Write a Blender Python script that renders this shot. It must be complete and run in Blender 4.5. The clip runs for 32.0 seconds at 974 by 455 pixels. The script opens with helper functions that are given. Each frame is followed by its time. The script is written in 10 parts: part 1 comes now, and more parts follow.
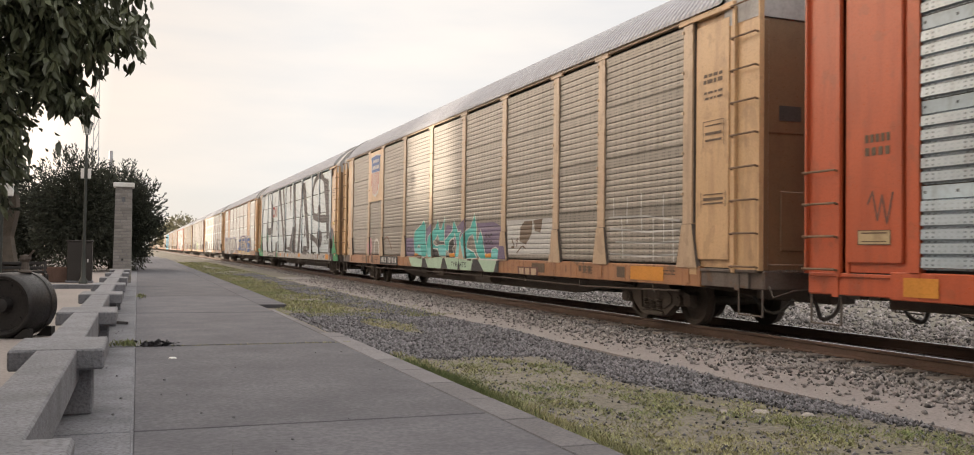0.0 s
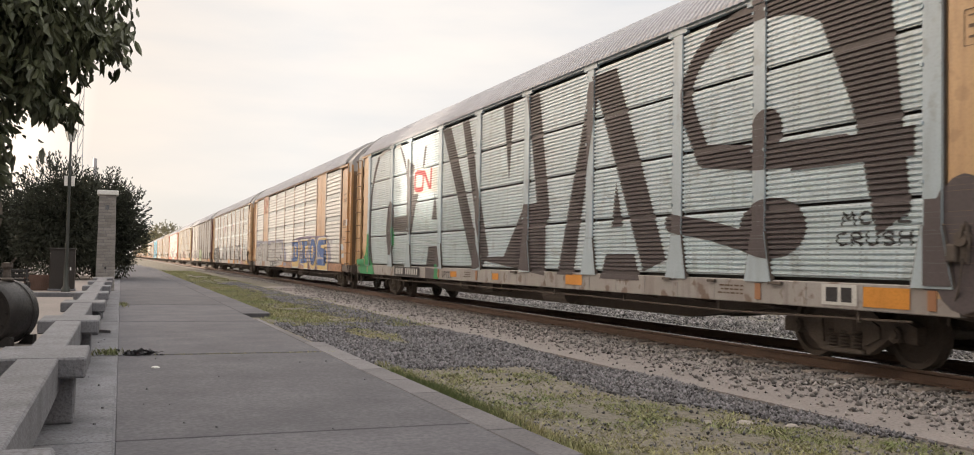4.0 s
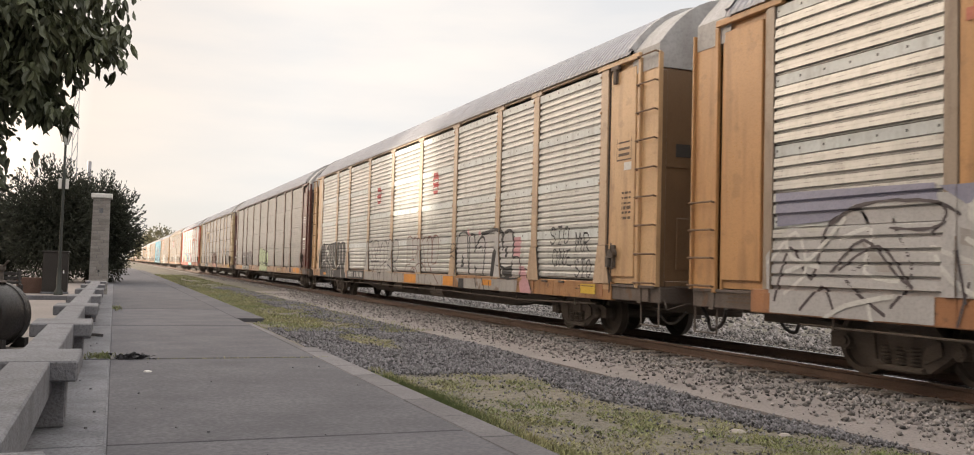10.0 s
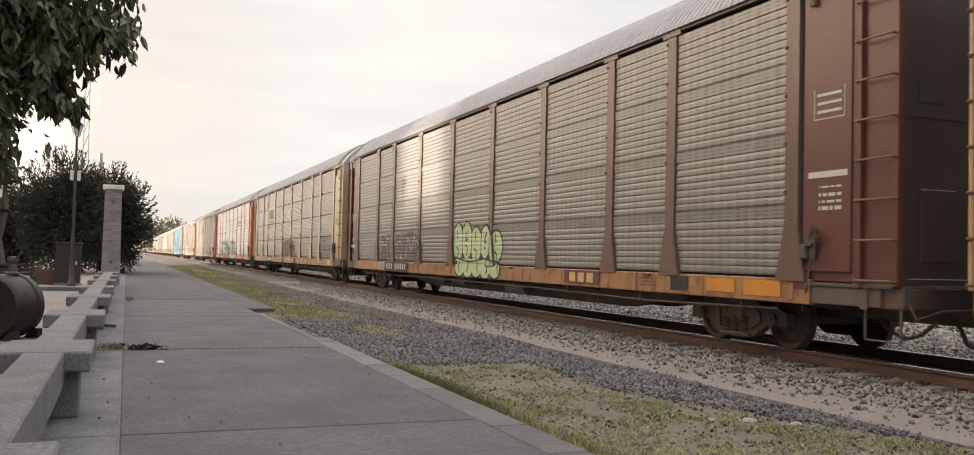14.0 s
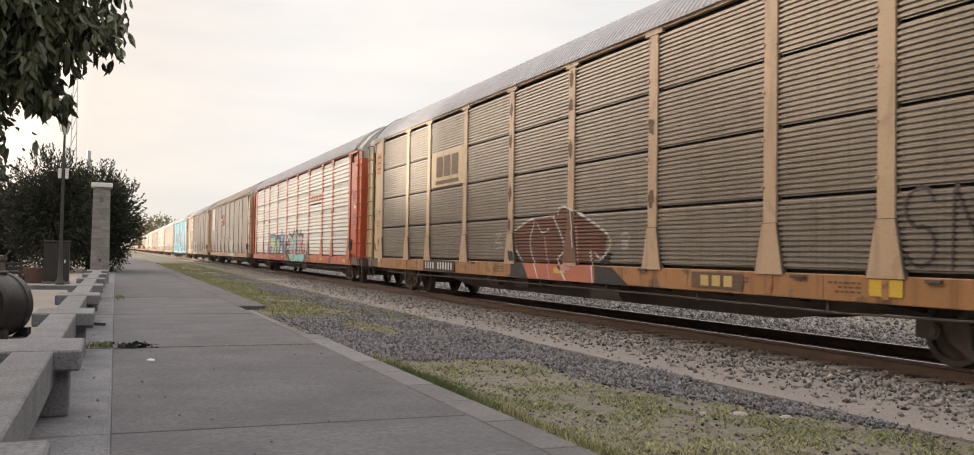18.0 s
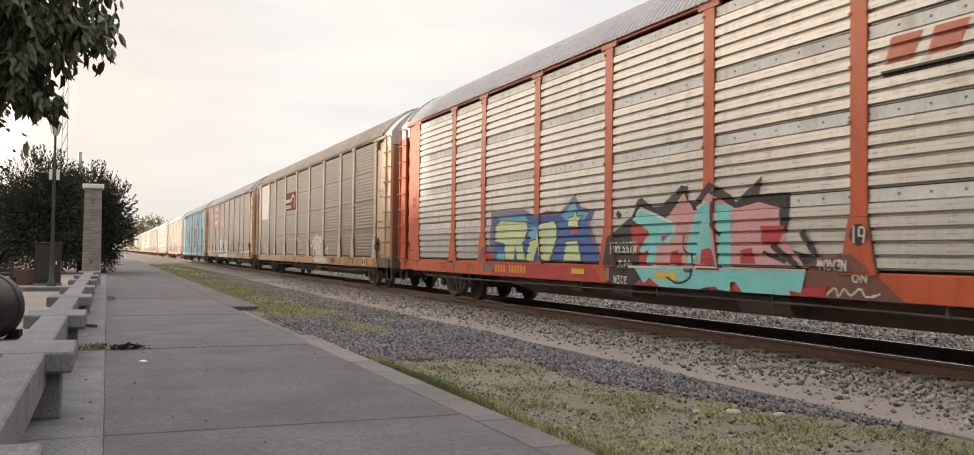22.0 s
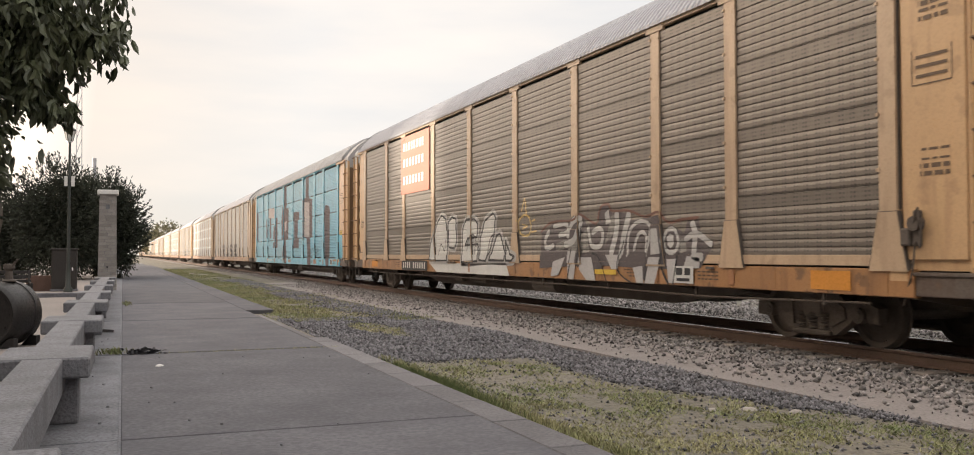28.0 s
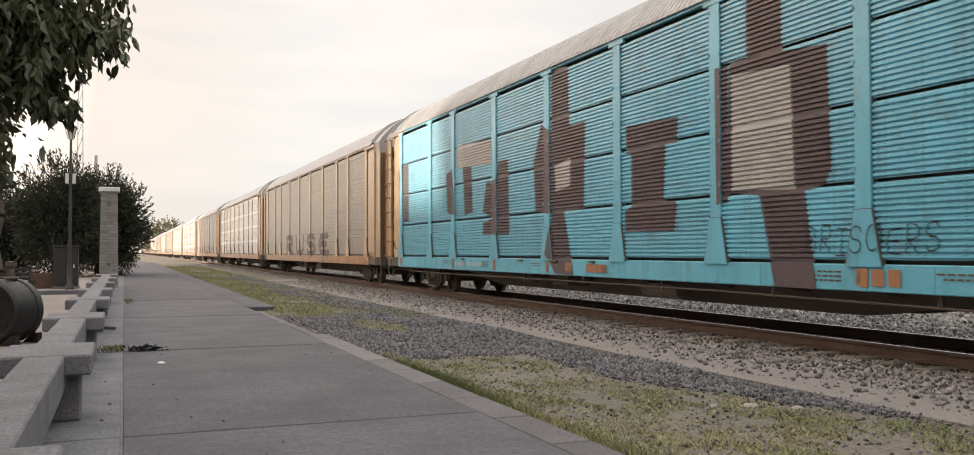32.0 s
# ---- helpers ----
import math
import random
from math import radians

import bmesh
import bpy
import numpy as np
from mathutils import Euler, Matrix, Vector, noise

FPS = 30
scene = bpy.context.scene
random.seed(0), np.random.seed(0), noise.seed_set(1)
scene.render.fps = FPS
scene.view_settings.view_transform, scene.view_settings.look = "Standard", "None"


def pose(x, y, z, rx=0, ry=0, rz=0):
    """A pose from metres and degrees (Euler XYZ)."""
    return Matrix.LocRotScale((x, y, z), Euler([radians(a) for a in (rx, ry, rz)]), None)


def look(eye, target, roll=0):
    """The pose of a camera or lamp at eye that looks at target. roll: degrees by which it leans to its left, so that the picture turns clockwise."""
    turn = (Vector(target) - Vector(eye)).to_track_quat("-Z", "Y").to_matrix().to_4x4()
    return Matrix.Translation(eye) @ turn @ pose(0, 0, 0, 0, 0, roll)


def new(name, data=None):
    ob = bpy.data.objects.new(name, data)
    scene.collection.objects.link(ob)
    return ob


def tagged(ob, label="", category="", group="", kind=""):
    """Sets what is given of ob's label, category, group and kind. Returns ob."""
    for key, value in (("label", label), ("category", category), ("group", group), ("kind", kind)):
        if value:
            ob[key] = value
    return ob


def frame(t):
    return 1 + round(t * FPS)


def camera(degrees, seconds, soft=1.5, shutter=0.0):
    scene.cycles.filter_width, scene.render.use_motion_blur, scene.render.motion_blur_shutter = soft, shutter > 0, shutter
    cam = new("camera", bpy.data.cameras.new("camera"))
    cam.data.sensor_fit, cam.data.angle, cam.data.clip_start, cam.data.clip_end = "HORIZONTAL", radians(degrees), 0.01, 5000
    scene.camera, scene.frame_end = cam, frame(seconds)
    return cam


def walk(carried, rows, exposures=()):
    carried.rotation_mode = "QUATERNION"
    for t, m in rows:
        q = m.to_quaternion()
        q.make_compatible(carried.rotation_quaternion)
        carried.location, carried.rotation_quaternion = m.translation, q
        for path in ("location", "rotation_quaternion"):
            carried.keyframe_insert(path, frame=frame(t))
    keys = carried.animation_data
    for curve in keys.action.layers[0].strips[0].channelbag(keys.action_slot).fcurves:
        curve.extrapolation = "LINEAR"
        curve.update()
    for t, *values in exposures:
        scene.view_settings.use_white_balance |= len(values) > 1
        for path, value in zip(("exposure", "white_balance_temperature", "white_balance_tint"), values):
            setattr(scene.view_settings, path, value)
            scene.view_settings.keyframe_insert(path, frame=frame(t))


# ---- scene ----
# Camera held by hand on one spot of the platform: yaw to the right of the track, pitch, roll.
EYE = Vector((0.0, 0.0, 1.33))
cam = camera(56.09, 32.0, soft=1.0, shutter=0.12)


def aim(yaw, pitch, roll):
    a, b = radians(yaw), radians(pitch)
    way = Vector((math.sin(a) * math.cos(b), math.cos(a) * math.cos(b), math.sin(b)))
    return look(EYE, EYE + way, roll)


walk(cam, [(t, aim(yaw, pitch, roll)) for t, yaw, pitch, roll in (
    (0.0, 20.89, 1.54, 0.79), (0.5, 20.86, 1.57, 0.8), (1.0, 20.89, 1.69, 0.84), (1.5, 20.9, 1.78, 0.9),
    (2.0, 21.01, 1.95, 1.01), (2.5, 21.15, 2.01, 1.02), (3.0, 21.56, 2.06, 0.99), (3.5, 21.72, 2.12, 1.03),
    (5.5, 21.98, 2.57, 1.24), (6.0, 22.1, 2.83, 1.4), (6.5, 22.14, 2.98, 1.5), (7.0, 22.12, 3.08, 1.74),
    (7.5, 22.07, 3.08, 1.7), (8.0, 21.99, 3.12, 1.8), (8.5, 22.03, 3.13, 1.79), (9.0, 22.13, 3.14, 1.74),
    (9.5, 22.12, 2.92, 1.68), (10.0, 22.09, 2.6, 1.57), (10.5, 21.98, 2.41, 1.6), (11.0, 21.89, 2.3, 1.6),
    (11.5, 21.78, 2.23, 1.57), (12.0, 21.67, 2.18, 1.5), (12.5, 21.58, 2.13, 1.46), (13.0, 21.51, 2.1, 1.42),
    (13.5, 21.48, 1.99, 1.37), (14.0, 21.47, 1.94, 1.35), (14.5, 21.51, 1.92, 1.26), (16.5, 21.81, 1.9, 1.2),
    (17.0, 21.88, 1.98, 1.14), (17.5, 21.95, 2.01, 1.09), (18.0, 22.08, 1.69, 1.0), (18.5, 22.17, 1.28, 0.87),
    (19.0, 22.24, 0.97, 0.7), (19.5, 22.26, 0.76, 0.65), (20.0, 22.25, 0.66, 0.66), (20.5, 22.35, 0.75, 0.64),
    (21.0, 22.47, 1.06, 0.66), (21.5, 22.53, 1.4, 0.7), (22.0, 22.53, 1.65, 0.69), (22.5, 22.48, 1.81, 0.66),
    (23.0, 22.39, 1.88, 0.61), (23.5, 22.21, 1.88, 0.53), (24.0, 22.05, 1.87, 0.47), (24.5, 21.86, 1.84, 0.5),
    (25.0, 21.68, 1.85, 0.42), (25.5, 21.61, 1.86, 0.37), (27.5, 21.68, 1.71, 0.01), (28.0, 21.72, 1.68, -0.05),
    (28.5, 21.73, 1.71, 0.02), (29.0, 21.72, 1.67, -0.09), (29.5, 21.67, 1.67, -0.09), (30.0, 21.67, 1.67, -0.09),
    (30.5, 21.74, 1.58, -0.18), (31.0, 21.77, 1.54, -0.19), (31.5, 21.73, 1.54, -0.07), (32.0, 21.65, 1.47, -0.14),
)], exposures=((0.0, 0.0), (32.0, 0.0)))

# ---- light: pale evening sky, low sun ahead on the town side of the line ----
SUN_WAY = Vector((-0.85, 0.62, 0.17)).normalized()   # towards the sun
world = bpy.data.worlds.new("evening_sky")
scene.world = world
world.use_nodes = True
wn, wl = world.node_tree.nodes, world.node_tree.links
wn.clear()
w_out = wn.new("ShaderNodeOutputWorld")
w_sky = wn.new("ShaderNodeTexSky")
w_sky.sky_type = "NISHITA"
w_sky.sun_disc = False
w_sky.sun_elevation = math.asin(SUN_WAY.z)
w_sky.sun_rotation = math.atan2(SUN_WAY.x, SUN_WAY.y)
w_bg = wn.new("ShaderNodeBackground")
w_bg.inputs["Strength"].default_value = 0.15
w_cloud = wn.new("ShaderNodeBackground")
w_cloud.inputs["Strength"].default_value = 0.93
w_co = wn.new("ShaderNodeTexCoord")
w_map = wn.new("ShaderNodeMapping")
w_map.inputs["Scale"].default_value = (1.2, 1.2, 5.5)
w_noise = wn.new("ShaderNodeTexNoise")
w_noise.inputs["Scale"].default_value = 1.7
w_noise.inputs["Detail"].default_value = 6.0
w_ramp = wn.new("ShaderNodeValToRGB")
w_ramp.color_ramp.elements[0].position, w_ramp.color_ramp.elements[1].position = 0.36, 0.62
w_ramp.color_ramp.elements[0].color = (0.88, 0.865, 0.865, 1)
w_ramp.color_ramp.elements[1].color = (1.03, 0.955, 0.885, 1)
w_fac = wn.new("ShaderNodeMapRange")
w_fac.inputs["From Min"].default_value, w_fac.inputs["From Max"].default_value = 0.25, 0.6
w_fac.inputs["To Min"].default_value, w_fac.inputs["To Max"].default_value = 0.82, 0.97
w_mix = wn.new("ShaderNodeMixShader")
wl.new(w_co.outputs["Generated"], w_map.inputs["Vector"])
wl.new(w_map.outputs["Vector"], w_noise.inputs["Vector"])
wl.new(w_noise.outputs["Fac"], w_ramp.inputs["Fac"])
wl.new(w_noise.outputs["Fac"], w_fac.inputs["Value"])
# the cloud cover grows brighter overhead and towards the sunset
w_dot = wn.new("ShaderNodeVectorMath")
w_dot.operation = "DOT_PRODUCT"
w_dot.inputs[1].default_value = SUN_WAY
w_near = wn.new("ShaderNodeMapRange")
for key, v in (("From Min", 0.62), ("From Max", 1.0), ("To Min", 0.0), ("To Max", 3.4)):
    w_near.inputs[key].default_value = v
w_xyz = wn.new("ShaderNodeSeparateXYZ")
w_high = wn.new("ShaderNodeMapRange")
for key, v in (("From Min", 0.33), ("From Max", 0.9), ("To Min", 1.05), ("To Max", 2.1)):
    w_high.inputs[key].default_value = v
w_sum = wn.new("ShaderNodeMath")
wl.new(w_co.outputs["Generated"], w_dot.inputs[0])
wl.new(w_dot.outputs["Value"], w_near.inputs["Value"])
wl.new(w_co.outputs["Generated"], w_xyz.inputs[0])
wl.new(w_xyz.outputs["Z"], w_high.inputs["Value"])
wl.new(w_near.outputs["Result"], w_sum.inputs[0])
wl.new(w_high.outputs["Result"], w_sum.inputs[1])
wl.new(w_sum.outputs["Value"], w_cloud.inputs["Strength"])
w_warm = wn.new("ShaderNodeMix")
w_warm.data_type = "RGBA"
w_warm.blend_type = "MULTIPLY"
w_glow = wn.new("ShaderNodeMapRange")
for key, v in (("From Min", 0.45), ("From Max", 1.0), ("To Min", 0.0), ("To Max", 1.0)):
    w_glow.inputs[key].default_value = v
wl.new(w_dot.outputs["Value"], w_glow.inputs["Value"])
wl.new(w_glow.outputs["Result"], w_warm.inputs["Factor"])
wl.new(w_ramp.outputs["Color"], [k for k in w_warm.inputs if k.name == "A" and k.type == "RGBA"][0])
[k for k in w_warm.inputs if k.name == "B" and k.type == "RGBA"][0].default_value = (1.0, 0.80, 0.60, 1)
wl.new([k for k in w_warm.outputs if k.type == "RGBA"][0], w_cloud.inputs["Color"])
wl.new(w_sky.outputs["Color"], w_bg.inputs["Color"])
wl.new(w_fac.outputs["Result"], w_mix.inputs["Fac"])
wl.new(w_bg.outputs["Background"], w_mix.inputs[1])
wl.new(w_cloud.outputs["Background"], w_mix.inputs[2])
wl.new(w_mix.outputs["Shader"], w_out.inputs["Surface"])

sun_data = bpy.data.lights.new("sun", "SUN")
sun_data.energy, sun_data.angle, sun_data.color = 7.0, radians(1.2), (1.0, 0.87, 0.70)
sun = new("sun", sun_data)
sun.matrix_basis = look(SUN_WAY * 60, (0, 0, 0))


# ---- materials ----
def surface(name, color, rough=0.7, metal=0.0, second=None, spot=None, grain=40.0, patch=1.5, bump=0.15,
            amount=0.5, streak=0.0, streak_color=(0.10, 0.06, 0.035), holes=None, island=0.0, shift=0.0, spec=0.5,
            rough_var=0.15, bump_size=0.01, chips=0.0, chip_color=(0.13, 0.075, 0.045), coat=0.0):
    """A weathered surface: fine grain, large patches, streaks running down, rows of punched holes, own tone by piece."""
    m = bpy.data.materials.new(name)
    m.use_nodes = True
    n, l = m.node_tree.nodes, m.node_tree.links
    b = n["Principled BSDF"]
    b.inputs["Metallic"].default_value = metal
    b.inputs["Specular IOR Level"].default_value = spec
    b.inputs["Coat Weight"].default_value = coat
    b.inputs["Coat Roughness"].default_value = 0.22
    co = n.new("ShaderNodeTexCoord")
    info = n.new("ShaderNodeObjectInfo")
    vec = n.new("ShaderNodeVectorMath")
    vec.operation = "MULTIPLY_ADD"
    vec.inputs[1].default_value = (1, 1, 1)
    rnd = n.new("ShaderNodeVectorMath")
    rnd.operation = "SCALE"
    rnd.inputs[0].default_value = (17.0, 31.0, 23.0)
    l.new(info.outputs["Random"], rnd.inputs["Scale"])
    l.new(co.outputs["Object"], vec.inputs[0])
    l.new(rnd.outputs["Vector"], vec.inputs[2])

    def noise_tex(scale, detail=4.0, stretch=None):
        t = n.new("ShaderNodeTexNoise")
        t.inputs["Scale"].default_value = scale
        t.inputs["Detail"].default_value = detail
        if stretch:
            mp = n.new("ShaderNodeMapping")
            mp.inputs["Scale"].default_value = stretch
            l.new(vec.outputs["Vector"], mp.inputs["Vector"])
            l.new(mp.outputs["Vector"], t.inputs["Vector"])
        else:
            l.new(vec.outputs["Vector"], t.inputs["Vector"])
        return t

    def span(value, a, b2, c=0.0, d=1.0):
        r = n.new("ShaderNodeMapRange")
        for key, v in (("From Min", a), ("From Max", b2), ("To Min", c), ("To Max", d)):
            r.inputs[key].default_value = v
        l.new(value, r.inputs["Value"])
        return r.outputs["Result"]

    def mixed(fac, a, b2):
        x = n.new("ShaderNodeMix")
        x.data_type = "RGBA"
        if hasattr(fac, "is_output"):
            l.new(fac, x.inputs["Factor"])
        else:
            x.inputs["Factor"].default_value = fac
        for key, v in (("A", a), ("B", b2)):
            sock = [s for s in x.inputs if s.name == key and s.type == "RGBA"][0]
            if hasattr(v, "is_output"):
                l.new(v, sock)
            else:
                sock.default_value = (*v, 1)
        return [s for s in x.outputs if s.type == "RGBA"][0]

    second = second or tuple(c * 0.62 for c in color)
    big, fine = noise_tex(patch, 5.0), noise_tex(grain, 3.0)
    col = mixed(span(big.outputs["Fac"], 0.35, 0.68, 0.0, amount), color, second)
    dark = tuple(c * 0.6 for c in color)
    col = mixed(span(fine.outputs["Fac"], 0.45, 0.75, 0.0, min(1.0, amount)), col, spot or dark)
    if streak:
        st = noise_tex(2.4, 4.0, (1.0, 2.2, 0.3))
        col = mixed(span(st.outputs["Fac"], 0.5, 0.8, 0.0, streak), col, streak_color)
    if chips:
        col = mixed(span(noise_tex(3.2, 9.0).outputs["Fac"], 0.585, 0.64, 0.0, chips), col, chip_color)
        col = mixed(span(noise_tex(1.1, 6.0, (1.0, 1.0, 0.45)).outputs["Fac"], 0.5, 0.72, 0.0, chips * 0.8), col, tuple(0.45 * a + 0.55 * b for a, b in zip(color, chip_color)))
    if holes:
        sep = n.new("ShaderNodeSeparateXYZ")
        l.new(co.outputs["Object"], sep.inputs[0])

        py, pz, strength, fy, fz, oz, column, filled = tuple(holes) + (0.085, 0.052, 0.5, 0.42, 0.4, 0.0, 0.56, 0.3)[len(holes):]

        def rows(out, pitch, part_open, start=0.0):
            d = n.new("ShaderNodeMath")
            d.operation = "MULTIPLY_ADD"
            d.inputs[1].default_value = 1.0 / pitch
            d.inputs[2].default_value = -start / pitch + 8.0
            l.new(out, d.inputs[0])
            fr = n.new("ShaderNodeMath")
            fr.operation = "FRACT"
            l.new(d.outputs[0], fr.inputs[0])
            lt = n.new("ShaderNodeMath")
            lt.operation = "LESS_THAN"
            lt.inputs[1].default_value = part_open
            l.new(fr.outputs[0], lt.inputs[0])
            return lt.outputs[0]

        hy, hz = rows(sep.outputs["Y"], py, fy), rows(sep.outputs["Z"], pz, fz, oz)
        mul = n.new("ShaderNodeMath")
        mul.operation = "MULTIPLY"
        l.new(hy, mul.inputs[0])
        l.new(hz, mul.inputs[1])
        where = span(rows(sep.outputs["Y"], column, filled, 0.07), 0.0, 1.0, 0.3 * strength if fy > 0.2 else strength, strength)
        mul2 = n.new("ShaderNodeMath")
        mul2.operation = "MULTIPLY"
        l.new(mul.outputs[0], mul2.inputs[0])
        l.new(where, mul2.inputs[1])
        col = mixed(mul2.outputs[0], col, (0.02, 0.02, 0.02))
    if island or shift:
        hsv = n.new("ShaderNodeHueSaturation")
        l.new(col, hsv.inputs["Color"])
        if island:
            geo = n.new("ShaderNodeNewGeometry")
            src = geo.outputs["Random Per Island"]
            k = island
        else:
            src, k = info.outputs["Random"], shift
        l.new(span(src, 0.0, 1.0, 1.0 - k, 1.0 + k), hsv.inputs["Value"])
        col = hsv.outputs["Color"]
    l.new(col, b.inputs["Base Color"])
    l.new(span(fine.outputs["Fac"], 0.3, 0.7, max(0.05, rough - rough_var), min(1.0, rough + rough_var)), b.inputs["Roughness"])
    bp = n.new("ShaderNodeBump")
    bp.inputs["Strength"].default_value = bump
    bp.inputs["Distance"].default_value = bump_size
    l.new(fine.outputs["Fac"], bp.inputs["Height"])
    l.new(bp.outputs["Normal"], b.inputs["Normal"])
    return m


RUST = (0.10, 0.045, 0.022)
M = {}
M["concrete"] = surface("concrete_pavement", (0.105, 0.103, 0.114), 0.85, second=(0.06, 0.059, 0.068), spot=(0.08, 0.078, 0.09), grain=26, patch=1.3, bump=0.3, amount=0.85, shift=0.10)
M["concrete_old"] = surface("old_concrete", (0.185, 0.187, 0.205), 0.9, second=(0.11, 0.112, 0.124), spot=(0.075, 0.072, 0.075), grain=38, patch=2.5, bump=0.6, amount=0.8, shift=0.08)
M["bench_concrete"] = surface("bench_concrete", (0.215, 0.215, 0.232), 0.9, second=(0.138, 0.138, 0.148), spot=(0.09, 0.088, 0.09), grain=48, patch=2.5, bump=0.7, amount=0.8, shift=0.08)
M["kerb"] = surface("kerb_concrete", (0.165, 0.158, 0.165), 0.9, second=(0.105, 0.10, 0.107), grain=35, patch=1.2, bump=0.4, amount=0.7, shift=0.22)
M["strip"] = surface("worn_strip", (0.272, 0.245, 0.235), 0.92, second=(0.20, 0.182, 0.176), spot=(0.10, 0.09, 0.088), grain=34, patch=1.6, bump=0.4, amount=0.6)
M["plaza"] = surface("plaza_paving", (0.27, 0.235, 0.215), 0.9, second=(0.20, 0.18, 0.17), grain=20, patch=0.5, bump=0.2, amount=0.6, shift=0.06)
M["earth"] = surface("bare_earth", (0.20, 0.18, 0.142), 0.95, second=(0.135, 0.126, 0.10), spot=(0.085, 0.08, 0.072), grain=22, patch=0.35, bump=1.0, amount=0.9, bump_size=0.04)
M["gravel"] = surface("dark_gravel", (0.148, 0.143, 0.152), 0.85, second=(0.07, 0.068, 0.075), grain=30, patch=2.0, bump=0.4, amount=0.6, island=0.85)
M["ballast"] = surface("track_ballast", (0.245, 0.226, 0.217), 0.88, second=(0.13, 0.12, 0.118), grain=30, patch=2.0, bump=0.4, amount=0.6, island=0.85)
M["grass"] = surface("dry_grass", (0.30, 0.28, 0.14), 0.8, second=(0.14, 0.19, 0.065), spot=(0.30, 0.265, 0.175), grain=9, patch=0.6, bump=0.0, amount=0.9, island=0.45)
M["grass_green"] = surface("green_grass", (0.085, 0.12, 0.04), 0.8, second=(0.15, 0.155, 0.06), grain=9, patch=2.0, bump=0.0, amount=0.8, island=0.4)
M["rail"] = surface("rusty_rail", (0.16, 0.10, 0.075), 0.75, second=(0.10, 0.066, 0.052), grain=60, patch=3, bump=0.2, amount=0.7)
M["railhead"] = surface("polished_rail", (0.55, 0.54, 0.52), 0.22, 0.95, grain=80, patch=6, bump=0.02, amount=0.2, rough_var=0.05)
M["tie"] = surface("concrete_tie", (0.26, 0.225, 0.20), 0.9, second=(0.17, 0.15, 0.14), grain=40, patch=3, bump=0.3, amount=0.7, shift=0.2)
M["iron"] = surface("dark_iron", (0.15, 0.125, 0.108), 0.85, 0.0, second=(0.12, 0.092, 0.075), grain=50, patch=3, bump=0.2, amount=0.6)
M["iron_rust"] = surface("dusty_truck_iron", (0.12, 0.098, 0.083), 0.85, 0.0, second=(0.075, 0.062, 0.053), grain=40, patch=4, bump=0.2, amount=0.7)
M["tread"] = surface("wheel_tread", (0.16, 0.14, 0.125), 0.45, 0.7, grain=60, patch=4, bump=0.05)
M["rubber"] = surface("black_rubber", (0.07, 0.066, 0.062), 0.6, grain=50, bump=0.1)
M["white"] = surface("chalky_white", (0.72, 0.71, 0.68), 0.7, second=(0.55, 0.53, 0.5), grain=30, patch=3, bump=0.05, amount=0.5)
M["black"] = surface("sprayed_black", (0.022, 0.022, 0.026), 0.6, second=(0.045, 0.042, 0.045), grain=30, patch=3, bump=0.05, amount=0.6)
M["roof"] = surface("galvanised_roof", (0.40, 0.40, 0.43), 0.5, 0.1, second=(0.31, 0.31, 0.33), grain=20, patch=0.9, bump=0.1, amount=0.5, streak=0.25)
M["roof_tan"] = surface("tan_roof", (0.42, 0.36, 0.31), 0.65, 0.1, second=(0.21, 0.17, 0.14), grain=20, patch=0.9, bump=0.1, amount=0.5, streak=0.3)
M["roof_end"] = surface("pale_roof_end", (0.48, 0.475, 0.475), 0.6, 0.1, second=(0.28, 0.27, 0.265), grain=20, patch=1.2, bump=0.1, amount=0.5, streak=0.3)


def paint(name, color, streak=0.45, rough=0.40):
    M[name] = surface(name, color, rough, second=tuple(c * 0.7 for c in color), grain=34, patch=0.9, bump=0.04, amount=0.4, chips=0.2 if "sill" not in name else 0.75, streak=min(1.0, streak * 1.35), streak_color=(color[0] * 0.35 + 0.02, color[1] * 0.3 + 0.012, color[2] * 0.3 + 0.01), coat=0.25)


def sheeting(name, color, metal=0.25, holes=(0.085, 0.052, 0.55), streak=0.45, rough=0.33, dirt=(0.11, 0.085, 0.065), coat=0.45):
    M[name] = surface(name, color, rough, metal, second=tuple(c * 0.72 for c in color), grain=18, patch=0.8, bump=0.02, amount=0.4, streak=streak, streak_color=dirt, holes=holes, shift=0.06, spec=0.8, chips=0.22, chip_color=(0.10, 0.085, 0.07), coat=coat, rough_var=0.05)


M["rung"] = surface("rung_steel", (0.20, 0.125, 0.075), 0.7, 0.1, second=(0.10, 0.062, 0.04), grain=40, patch=3, bump=0.1, amount=0.7)
paint("tan", (0.62, 0.405, 0.22))
paint("tan_pale", (0.54, 0.395, 0.265))
paint("amber", (0.54, 0.30, 0.13))
paint("ochre", (0.55, 0.425, 0.25))
paint("orange", (0.52, 0.105, 0.04), 0.35)
paint("maroon", (0.135, 0.042, 0.033), 0.35)
paint("grey_blue", (0.45, 0.545, 0.605), 0.3)
paint("sky_blue", (0.14, 0.49, 0.66), 0.3)
paint("sill_grey", (0.38, 0.36, 0.345), 0.5)
paint("sill_orange", (0.40, 0.19, 0.09), 0.7)
